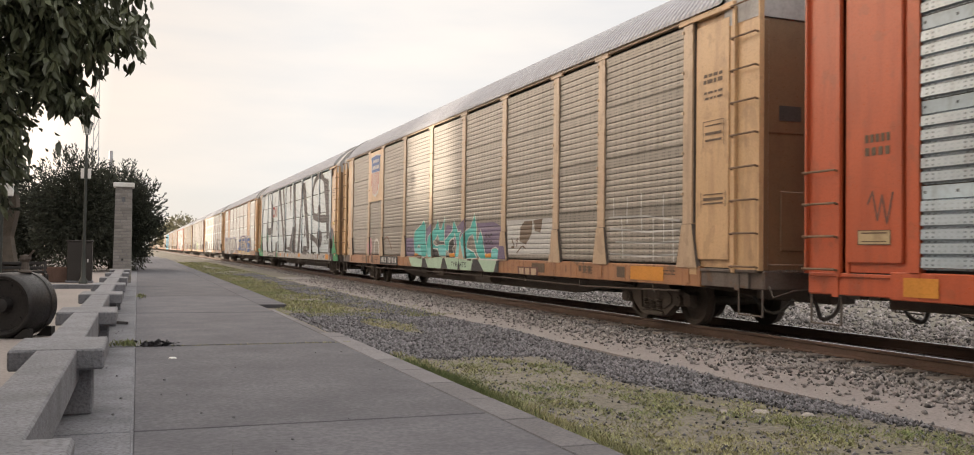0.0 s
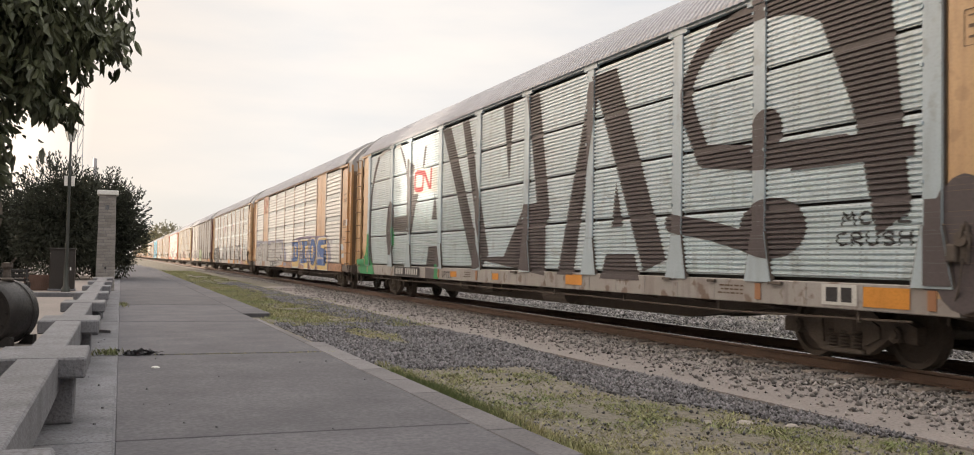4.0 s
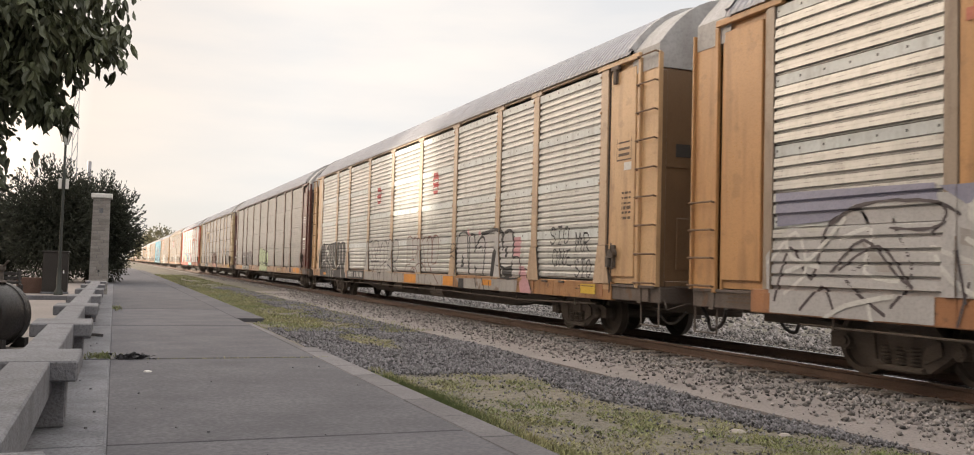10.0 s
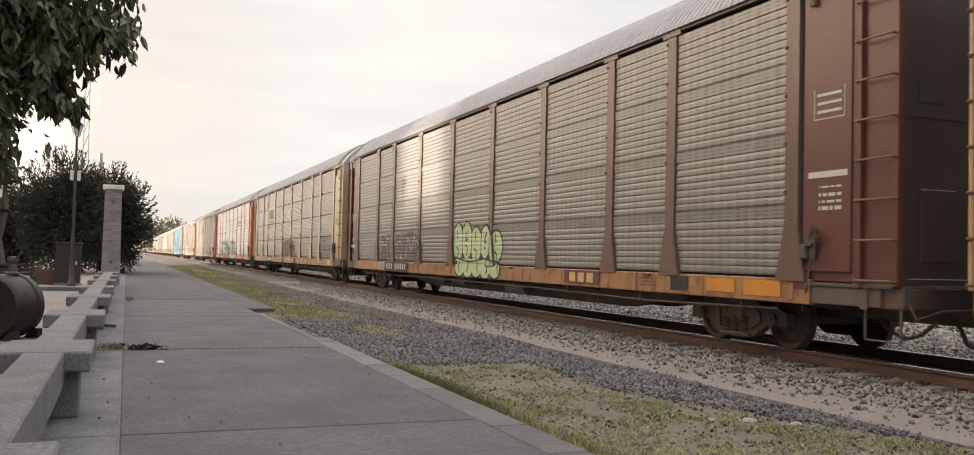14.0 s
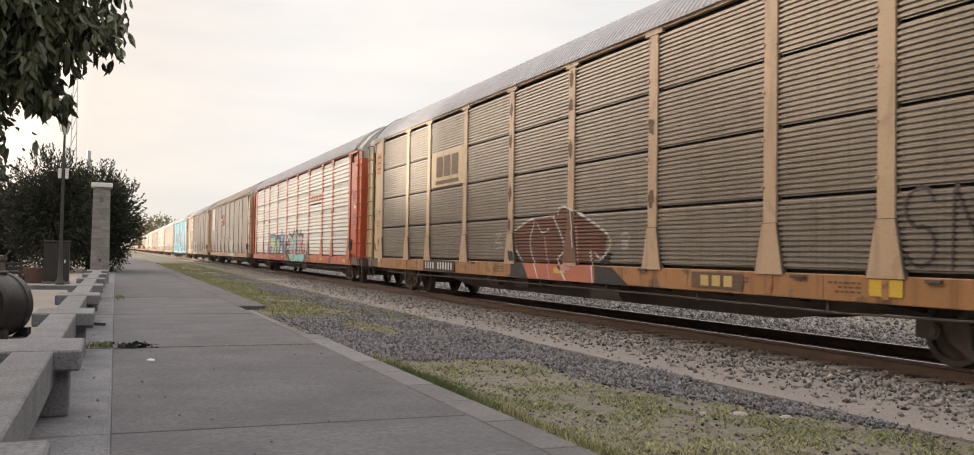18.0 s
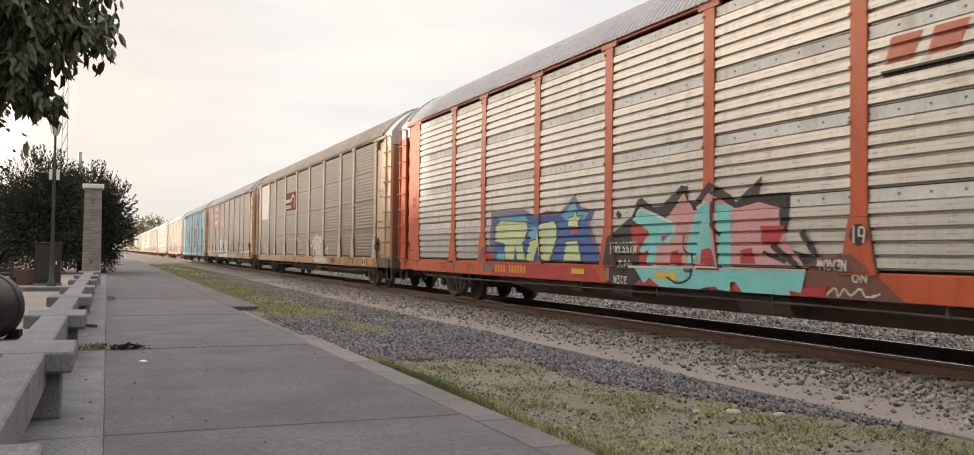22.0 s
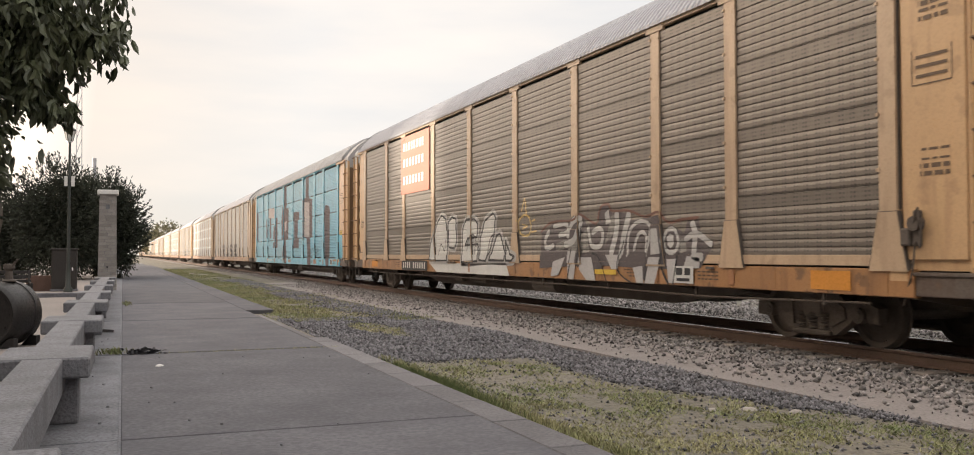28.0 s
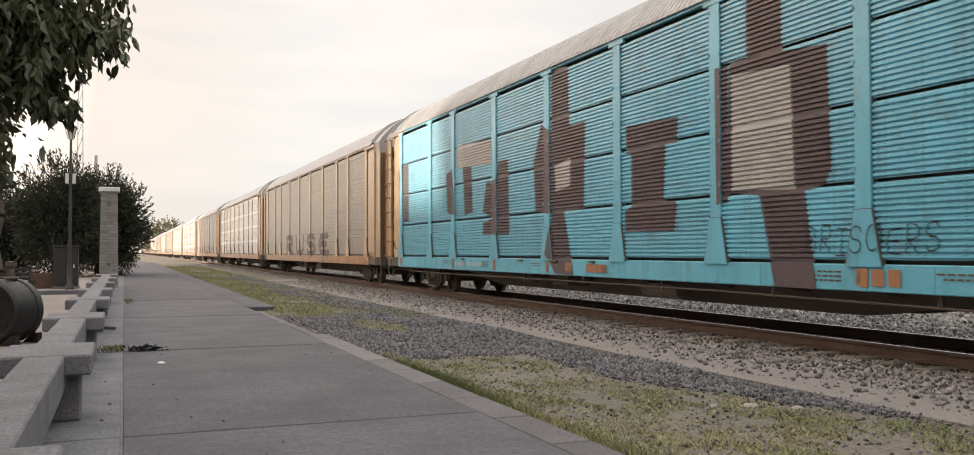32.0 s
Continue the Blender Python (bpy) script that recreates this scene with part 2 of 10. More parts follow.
# tan darkened to brown: the shade between wagons is put into the colour
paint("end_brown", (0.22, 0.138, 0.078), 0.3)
M["plate_red"] = surface("dark_red_plate", (0.20, 0.03, 0.03), 0.7, second=(0.14, 0.025, 0.025), grain=30, patch=1.0, bump=0.03, amount=0.5, spec=0.2)
paint("end_sill", (0.13, 0.105, 0.09), 0.7, 0.75)
paint("sill_tan", (0.40, 0.205, 0.085), 0.8)
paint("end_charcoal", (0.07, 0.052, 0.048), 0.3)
paint("post_taupe", (0.155, 0.092, 0.07), 0.5)
paint("post_grey", (0.36, 0.285, 0.22), 0.5)
sheeting("sheet_silver", (0.49, 0.495, 0.485), 0.35, (0.05, 0.0637, 0.6, 0.55, 0.25, 0.02, 0.56, 0.3), 0.22)
sheeting("sheet_blue_silver", (0.38, 0.455, 0.52), 0.3, (0.085, 0.052, 0.6), 0.25)
sheeting("sheet_grey", (0.27, 0.24, 0.205), 0.15, (0.06, 0.0546, 0.75, 0.65, 0.45, 0.01, 0.21, 0.5), 0.4, 0.42, coat=0.2)
sheeting("sheet_dark", (0.155, 0.13, 0.108), 0.15, (0.06, 0.0546, 0.75, 0.65, 0.45, 0.01, 0.21, 0.5), 0.4, 0.42, coat=0.2)
sheeting("sheet_brown", (0.225, 0.214, 0.20), 0.15, (0.06, 0.0546, 0.75, 0.65, 0.45, 0.01, 0.21, 0.5), 0.35, 0.42, coat=0.25)
sheeting("sheet_slate", (0.29, 0.258, 0.225), 0.4, (0.11, 0.0375, 0.4), 0.35)
sheeting("sheet_mist", (0.58, 0.69, 0.75), 0.0, (0.11, 0.0375, 0.35), 0.22)
sheeting("sheet_blue", (0.14, 0.51, 0.70), 0.0, (0.11, 0.0375, 0.4), 0.22, 0.45, (0.03, 0.10, 0.13))
for spray, tint in (("spray_teal", (0.05, 0.42, 0.40)), ("spray_mint", (0.42, 0.58, 0.44)), ("spray_purple", (0.155, 0.115, 0.205)), ("spray_lilac", (0.27, 0.27, 0.36)),
                    ("spray_white", (0.62, 0.62, 0.60)), ("spray_pale", (0.47, 0.465, 0.46)), ("spray_silver", (0.47, 0.46, 0.46)), ("spray_charcoal", (0.085, 0.07, 0.075)), ("spray_black", (0.02, 0.02, 0.024)),
                    ("spray_green", (0.015, 0.27, 0.09)), ("spray_blue", (0.022, 0.10, 0.34)), ("spray_sky", (0.10, 0.42, 0.60)), ("spray_aqua", (0.19, 0.58, 0.60)), ("spray_cream", (0.60, 0.43, 0.17)),
                    ("spray_red", (0.40, 0.035, 0.04)), ("spray_pink", (0.55, 0.30, 0.33)), ("spray_lime", (0.50, 0.62, 0.36)), ("spray_plum", (0.10, 0.072, 0.085)),
                    ("spray_orange", (0.66, 0.27, 0.03)), ("spray_yellow", (0.70, 0.47, 0.05)), ("spray_brown", (0.16, 0.07, 0.05)), ("faded_red", (0.50, 0.17, 0.11)), ("label_ink", (0.12, 0.075, 0.045))):
    M[spray] = surface(spray, tint, 0.6, second=tuple(c * 0.75 for c in tint), grain=30, patch=2.0, bump=0.05, amount=0.5, streak=0.15, streak_color=tuple(c * 0.45 for c in tint), coat=0.2)
M["leaf"] = surface("ficus_leaf", (0.10, 0.11, 0.058), 0.5, second=(0.045, 0.056, 0.028), grain=25, patch=2, bump=0.1, amount=0.6, island=0.5)
M["leaf_dark"] = surface("hedge_leaf", (0.036, 0.04, 0.024), 0.75, second=(0.02, 0.024, 0.015), grain=9, patch=0.8, bump=0.1, amount=0.7, island=0.5)
# low sun and distance haze are put into this pale leaf colour
M["leaf_far"] = surface("far_foliage", (0.24, 0.215, 0.13), 0.8, second=(0.15, 0.14, 0.08), grain=3, patch=0.3, bump=0.1, amount=0.7, island=0.4)
M["bark"] = surface("grey_bark", (0.085, 0.067, 0.05), 0.95, second=(0.045, 0.036, 0.028), grain=30, patch=4, bump=0.8, amount=0.8)
M["pole"] = surface("dark_green_pole", (0.045, 0.05, 0.045), 0.5, 0.2, grain=40, bump=0.05)
M["plaster"] = surface("pillar_stone", (0.30, 0.28, 0.262), 0.9, second=(0.21, 0.195, 0.185), grain=35, patch=3.0, bump=0.3, amount=0.6, streak=0.25, shift=0.14)
M["boiler"] = surface("black_boiler_paint", (0.016, 0.014, 0.014), 0.5, 0.0, second=(0.026, 0.022, 0.02), grain=35, patch=3, bump=0.1, amount=0.6)
M["terracotta"] = surface("brown_planter", (0.12, 0.07, 0.052), 0.85, grain=30, patch=3, bump=0.2)
M["wall_plain"] = surface("rendered_wall", (0.42, 0.38, 0.33), 0.9, second=(0.33, 0.30, 0.26), grain=20, patch=0.4, bump=0.2, amount=0.5)
M["bin"] = surface("brown_cabinet", (0.032, 0.027, 0.024), 0.6, grain=30, patch=2, bump=0.1)
for sheet, c in (("sheet_silver", (0.66, 0.70, 0.70)), ("sheet_blue_silver", (0.50, 0.60, 0.66)), ("sheet_grey", (0.29, 0.26, 0.225)), ("sheet_dark", (0.20, 0.172, 0.145)), ("sheet_brown", (0.29, 0.27, 0.245)), ("pale_band", (0.36, 0.32, 0.275))):
    M["band_" + sheet] = surface("band_" + sheet, c, 0.45, 0.05, holes=(0.44, 0.965, 0.9, 0.075, 0.034, 0.865) if "silver" in sheet else (0.31, 0.12063, 0.92, 0.12, 0.282, 0.0862), grain=18, patch=0.8, bump=0.03, amount=0.45, streak=0.35, shift=0.08, rough_var=0.06, coat=0.15)
M["field_stone"] = surface("pale_field_stone", (0.36, 0.33, 0.30), 0.9, grain=40, patch=8, bump=0.4)
M["far_wall"] = surface("far_pale_wall", (0.5, 0.46, 0.42), 0.9, grain=10, patch=0.3, bump=0.1)
M["glass_lamp"] = surface("milky_glass", (0.6, 0.6, 0.56), 0.25, grain=20, bump=0.0, amount=0.2)


# ---- mesh tools ----
class Mesh:
    """Collects vertices and faces of one part."""

    def __init__(self):
        self.v, self.f, self.slots = [], [], []

    def quad(self, a, b, c, d, slot=0):
        i = len(self.v)
        self.v += [a, b, c, d]
        self.f.append((i, i + 1, i + 2, i + 3))
        self.slots.append(slot)

    def box(self, x0, x1, y0, y1, z0, z1, ch=0.0, slot=0):
        """A block, with its upright and level edges chamfered by ch."""
        if ch <= 0:
            i = len(self.v)
            self.v += [(x, y, z) for z in (z0, z1) for y in (y0, y1) for x in (x0, x1)]
            fs = [(0, 2, 3, 1), (4, 5, 7, 6), (0, 1, 5, 4), (2, 6, 7, 3), (0, 4, 6, 2), (1, 3, 7, 5)]
        else:
            i = len(self.v)
            ring = lambda a, z: [(x0 + a, y0 + ch, z), (x0 + ch, y0 + a, z), (x1 - ch, y0 + a, z), (x1 - a, y0 + ch, z), (x1 - a, y1 - ch, z), (x1 - ch, y1 - a, z), (x0 + ch, y1 - a, z), (x0 + a, y1 - ch, z)]
            self.v += ring(ch * 0.8, z0) + ring(0, z0 + ch) + ring(0, z1 - ch) + ring(ch * 0.8, z1)
            fs = [tuple(range(7, -1, -1)), tuple(range(24, 32))]
            for r in range(3):
                fs += [(r * 8 + k, r * 8 + (k + 1) % 8, r * 8 + 8 + (k + 1) % 8, r * 8 + 8 + k) for k in range(8)]
        self.f += [tuple(i + k for k in q) for q in fs]
        self.slots += [slot] * len(fs)
        return self

    def tube(self, p0, p1, r0, r1=None, n=10, slot=0, caps=True):
        r1 = r0 if r1 is None else r1
        p0, p1 = Vector(p0), Vector(p1)
        w = (p1 - p0).normalized()
        u = w.orthogonal().normalized()
        s = w.cross(u)
        i = len(self.v)
        for p, r in ((p0, r0), (p1, r1)):
            self.v += [tuple(p + (u * math.cos(2 * math.pi * k / n) + s * math.sin(2 * math.pi * k / n)) * r) for k in range(n)]
        self.f += [(i + k, i + (k + 1) % n, i + n + (k + 1) % n, i + n + k) for k in range(n)]
        self.slots += [slot] * n
        if caps:
            self.f += [tuple(i + k for k in range(n - 1, -1, -1)), tuple(i + n + k for k in range(n))]
            self.slots += [slot] * 2
        return self

    def pipe(self, points, r, n=7, slot=0):
        """One continuous round bar bent through the points."""
        pts = [Vector(p) for p in points]
        ways = [(b - a).normalized() for a, b in zip(pts, pts[1:])]
        u = ways[0].orthogonal().normalized()
        i = len(self.v)
        for k, p in enumerate(pts):
            w = (ways[max(0, k - 1)] + ways[min(len(ways) - 1, k)])
            w = w.normalized() if w.length > 1e-4 else ways[min(len(ways) - 1, k)]
            u = (u - w * u.dot(w)).normalized()
            s = w.cross(u)
            self.v += [tuple(p + (u * math.cos(2 * math.pi * q / n) + s * math.sin(2 * math.pi * q / n)) * r) for q in range(n)]
        for k in range(len(pts) - 1):
            self.f += [(i + k * n + q, i + k * n + (q + 1) % n, i + k * n + n + (q + 1) % n, i + k * n + n + q) for q in range(n)]
        e = i + (len(pts) - 1) * n
        self.f += [tuple(i + q for q in range(n - 1, -1, -1)), tuple(e + q for q in range(n))]
        self.slots += [slot] * (n * (len(pts) - 1) + 2)
        return self

    def lathe(self, centre, axis, rings, n=24, slot=0):
        """rings: (distance along axis, radius)."""
        w = Vector(axis).normalized()
        u = w.orthogonal().normalized()
        s = w.cross(u)
        c = Vector(centre)
        i = len(self.v)
        for d, r in rings:
            self.v += [tuple(c + w * d + (u * math.cos(2 * math.pi * k / n) + s * math.sin(2 * math.pi * k / n)) * max(r, 1e-4)) for k in range(n)]
        for q in range(len(rings) - 1):
            self.f += [(i + q * n + k, i + q * n + (k + 1) % n, i + q * n + n + (k + 1) % n, i + q * n + n + k) for k in range(n)]
        self.slots += [slot] * (n * (len(rings) - 1))
        return self

    def prism(self, outline, axis, a, b, slot=0):
        """A closed outline of pairs pushed from a to b along x, y or z."""
        k = "xyz".index(axis)
        put = lambda p, d: (d, p[0], p[1]) if k == 0 else (p[0], d, p[1]) if k == 1 else (p[0], p[1], d)
        n, i = len(outline), len(self.v)
        self.v += [put(p, a) for p in outline] + [put(p, b) for p in outline]
        self.f += [tuple(i + q for q in range(n - 1, -1, -1)), tuple(i + n + q for q in range(n))]
        self.f += [(i + q, i + (q + 1) % n, i + n + (q + 1) % n, i + n + q) for q in range(n)]
        self.slots += [slot] * (n + 2)
        return self

    def data(self, name, mats, smooth=False):
        me = bpy.data.meshes.new(name)
        me.from_pydata(self.v, [], self.f)
        for m in (mats if isinstance(mats, (list, tuple)) else [mats]):
            me.materials.append(m)
        if any(self.slots):
            me.polygons.foreach_set("material_index", self.slots)
        bm = bmesh.new()
        bm.from_mesh(me)
        bmesh.ops.remove_doubles(bm, verts=bm.verts, dist=0.0004)
        bmesh.ops.recalc_face_normals(bm, faces=bm.faces)
        bm.to_mesh(me)
        bm.free()
        if smooth:
            me.polygons.foreach_set("use_smooth", [True] * len(me.polygons))
            me.set_sharp_from_angle(angle=radians(38))
        me.update()
        return me


def part(name, mesh, material, parent=None, label="", at=None, smooth=False):
    """Links a mesh as one object under a thing or a part."""
    me = mesh if isinstance(mesh, bpy.types.Mesh) else mesh.data(name, material, smooth)
    ob = new(name, me)
    if parent:
        ob.parent = parent
    if at is not None:
        ob.matrix_basis = at if isinstance(at, Matrix) else Matrix.Translation(at)
    if label:
        tagged(ob, label)
    return ob


def thing(name, label, category, group="", kind="", at=(0, 0, 0)):
    ob = new(name)
    ob.empty_display_size = 0.1
    ob.matrix_basis = at if isinstance(at, Matrix) else Matrix.Translation(at)
    return tagged(ob, label, category, group, kind)


def raw(name, verts, faces, material, smooth=False):
    me = bpy.data.meshes.new(name)
    me.from_pydata(verts, [], faces)
    me.materials.append(material)
    if smooth:
        me.polygons.foreach_set("use_smooth", [True] * len(me.polygons))
    me.update()
    return me


# ---- ground, platform and track bed ----
RAIL_TOP, TRACK_X, GROUND_Z = 0.12, 9.857, -0.10


def ground_height(x, y):
    """Gently uneven ground between the kerb and the line, level elsewhere."""
    if x < 3.2 or x > 8.0 or y > 70 or y < -4:
        return GROUND_Z
    return GROUND_Z + 0.03 * noise.noise((x * 0.7, y * 0.5, 0)) + 0.012 * noise.noise((x * 3, y * 3, 2)) + 0.02


def build_ground():
    xs = sorted({-1500, -400, -120, -40, -10, -4, 14, 25, 60, 200, 600, 1500} | {round(-1 + 0.5 * k, 2) for k in range(26)})
    ys = sorted({-1500, -300, -60, -20, 90, 130, 200, 350, 700, 1800} | {round(-5 + 0.6 * k, 2) for k in range(130)})
    v = [(x, y, ground_height(x, y)) for y in ys for x in xs]
    n = len(xs)
    f = [(j * n + i, j * n + i + 1, j * n + n + i + 1, j * n + n + i) for j in range(len(ys) - 1) for i in range(n - 1)]
    tagged(new("ground", raw("ground", v, f, M["earth"], True)), "bare grey-brown earth beside the railway line", "ground", kind="structure")


build_ground()

# track bed under the ties
bed = Mesh().prism([(7.75, -0.14), (8.15, -0.075), (11.6, -0.06), (12.6, -0.14)], "y", -40, 600)
tagged(part("track_bed", bed, M["ballast"]), "pale stone ballast bed under the railway track", "ballast", kind="structure")

# long worn strip of old concrete between the gravel and the ballast
strip = Mesh()
ys = [-6 + 1.1 * k for k in range(48)]
near_edge = lambda y: 6.2 + 0.05 * noise.noise((y * 0.5, 3, 0)) + 0.05 * noise.noise((y * 1.9, 3, 0))
far_edge = lambda y: 7.85 + 0.1 * noise.noise((y * 0.7, 9, 0))
for a, b in zip(ys, ys[1:]):
    for k in range(5):
        s0, s1 = k / 5, (k + 1) / 5
        at = lambda y, s: (near_edge(y) + (far_edge(y) - near_edge(y)) * s, y, -0.052 + 0.008 * noise.noise((y, s * 4, 1)))
        strip.quad(at(a, s0), at(a, s1), at(b, s1), at(b, s0))
    strip.quad((near_edge(a), a, -0.13), at(a, 0), at(b, 0), (near_edge(b), b, -0.13))
strip_ob = tagged(part("pavement_strip", strip, M["strip"]), "worn pinkish concrete strip strewn with stones", "pavement", kind="structure")

# platform base, with the slabs laid on it further down
plat = Mesh().box(-1.02, 2.74, -6, 150, -0.3, -0.012)
tagged(part("pavement", plat, M["concrete_old"]), "grey concrete platform pavement in large slabs", "pavement", kind="structure")
plaza = Mesh().box(-39.9, -1.03, -30, 240, -0.3, -0.006)
tagged(part("plaza_pavement", plaza, M["plaza"]), "pale paved station forecourt beside the platform", "pavement", kind="structure")
step = Mesh().box(-9.0, -1.25, 31.6, 31.95, -0.02, 0.13, 0.015)
tagged(part("plaza_kerb", step, M["concrete_old"]), "low pale concrete kerb across the forecourt", "kerb", kind="structure")

# unseen plain walls on the town side, added to shade the line
for y0, y1, top in ((-90.0, 59.9, 16.4), (59.91, 64.7, 12.5), (64.71, 147.0, 16.2)):
    # the lower middle piece lets a stripe of sun through
    wall = Mesh().box(-41.0, -40.0, y0, y1, -0.2, top)
    tagged(part("wall_station", wall, M["wall_plain"]), "plain rendered wall of the station building", "wall", kind="structure")
# unseen wall, added to keep sky light off the near wagons
near_wall = Mesh().box(-8.8, -8.2, -60.0, 22.0, -0.2, 12.0)
tagged(part("wall_waiting_room", near_wall, M["wall_plain"]), "plain rendered wall of the waiting room", "wall", kind="structure")


def build_track():
    track = thing("railway_track", "rusty steel railway track on pale concrete ties in stone ballast", "railway track", at=(TRACK_X, 0, 0))
    prof = [(-0.068, 0), (0.068, 0), (0.068, 0.012), (0.012, 0.03), (0.009, 0.11), (0.036, 0.125), (0.036, 0.152), (0.03, 0.16), (-0.03, 0.16), (-0.036, 0.152), (-0.036, 0.125), (-0.009, 0.11), (-0.012, 0.03), (-0.068, 0.012)]
    for sx in (-0.7525, 0.7525):
        m = Mesh().prism([(sx + a, RAIL_TOP - 0.163 + b) for a, b in prof], "y", -60, 620)
        rail = part("rail", m, M["rail"], track, "rusty rail with a polished head")
        part("rail_head", Mesh().box(sx - 0.024, sx + 0.024, -60, 620, RAIL_TOP - 0.003, RAIL_TOP + 0.002), M["railhead"], rail, "polished running surface")
    return track


TRACK = build_track()


# ---- the train ----
L_CAR, HALF_GAP, END_LEN, WIDE, NARROW = 29.357, 0.46, 1.839, 2.955, 2.036
HL = L_CAR / 2
POSTS = [HALF_GAP + END_LEN]
for bay in (WIDE, NARROW, WIDE, WIDE, WIDE, WIDE, WIDE, NARROW, WIDE):
    POSTS.append(POSTS[-1] + bay)
SILL_LOW, SILL_TOP, EAVE = 0.71, 1.04, 5.03
X_POST, X_SILL, X_PANEL = -1.60, -1.585, -1.552
POST_HALF = 0.13
KICK_TOP = 1.2
SHEETS = 4
SHEET_H = (EAVE - SILL_TOP - 0.13) / SHEETS
shared = {}


def sheet_profile(kind):
    """Heights and depths (outward) of one sheet, from its foot to its head."""
    out = []
    h = SHEET_H
    if kind == "fine":
        n = 13
        lo, hi = 0.03, h - 0.03
        out.append((0.022, 0.0))
        p = (hi - lo) / n
        for k in range(n):
            z = lo + p * k
            out += [(z + p * 0.1, 0.0), (z + p * 0.3, 0.03), (z + p * 0.75, 0.03), (z + p * 0.92, 0.0)]
        out.append((h - 0.02, 0.0))
    elif kind == "rib":
        n = 6
        p = (h - 0.01) / n
        for k in range(n):
            z = 0.005 + p * k
            if k == n - 1:
                out += [(z + 0.004, 0.016), (z + p - 0.006, 0.016)]
            else:
                out += [(z, 0.0), (z + p * 0.09, 0.0), (z + p * 0.17, 0.042), (z + p * 0.86, 0.034), (z + p * 0.97, 0.0)]
    elif kind == "weave":
        n = 7
        p = (h - 0.2) / n
        for k in range(n):
            z = 0.004 + p * k
            out += [(z, 0.007), (z + p * 0.07, 0.007), (z + p * 0.15, 0.018), (z + p * 0.62, 0.0185), (z + p * 0.95, 0.0125)]
        out += [(h - 0.185, 0.010), (h - 0.175, 0.026), (h - 0.012, 0.026), (h - 0.004, 0.004)]
    else:
        n = 6
        p = (h - 0.2) / n
        for k in range(n):
            z = 0.004 + p * k
            out += [(z, 0.0), (z + p * 0.10, 0.0), (z + p * 0.24, 0.030), (z + p * 0.72, 0.028), (z + p * 0.97, 0.006)]
        out += [(h - 0.185, 0.004), (h - 0.17, 0.034), (h - 0.015, 0.034), (h - 0.004, 0.004)]
    return out


PROFILES = {k: sheet_profile(k) for k in ("fine", "rib", "perf", "weave")}


def panel_x(kind, z):
    """How far out the sheeting of a car stands at height z."""
    q = (z - SILL_TOP - 0.03) / SHEET_H
    k = min(SHEETS - 1, max(0, int(q)))
    r = (q - k) * SHEET_H
    pr = PROFILES[kind]
    if r <= pr[0][0]:
        return X_PANEL - pr[0][1]
    for (a, da), (b, db) in zip(pr, pr[1:]):
        if a <= r <= b:
            return X_PANEL - (da + (db - da) * (r - a) / max(1e-6, b - a))
    return X_PANEL - pr[-1][1]


def sheet_data(kind, width, mat, rows=1, band_mat=None):
    band_mat = band_mat or ("band_" + mat if "band_" + mat in M else mat)
    key = ("sheet", kind, round(width, 3), mat, rows, band_mat)
    if key not in shared:
        m = Mesh()
        for r in range(rows):
            pr = PROFILES[kind]
            for (a, da), (b, db) in zip(pr, pr[1:]):
                a2, b2 = a + r * SHEET_H, b + r * SHEET_H
                band = int((kind in ("perf", "weave") and a > SHEET_H - 0.175 and r < SHEETS) or (kind == "rib" and a > SHEET_H * 5 / 6 and a < SHEET_H - 0.04))
                m.quad((-da, -width / 2, a2), (-da, width / 2, a2), (-db, width / 2, b2), (-db, -width / 2, b2), band)
            m.quad((0.03, -width / 2, r * SHEET_H + pr[0][0]), (0.03, width / 2, r * SHEET_H + pr[0][0]), (-pr[0][1], width / 2, r * SHEET_H + pr[0][0]), (-pr[0][1], -width / 2, r * SHEET_H + pr[0][0]))
            if r:
                z0, z1 = (r - 1) * SHEET_H + pr[-1][0], r * SHEET_H + pr[0][0]
                m.quad((-pr[-1][1], -width / 2, z0), (-pr[-1][1], width / 2, z0), (-pr[0][1], width / 2, z1), (-pr[0][1], -width / 2, z1))
            for s in (-1, 1):
                zs = [(-d, s * width / 2, z + r * SHEET_H) for z, d in pr]
                for p, q in zip(zs, zs[1:]):
                    m.quad(p, q, (0.03, q[1], q[2]), (0.03, p[1], p[2]))
        shared[key] = m.data("sheet", [M[mat], M[band_mat]])
    return shared[key]


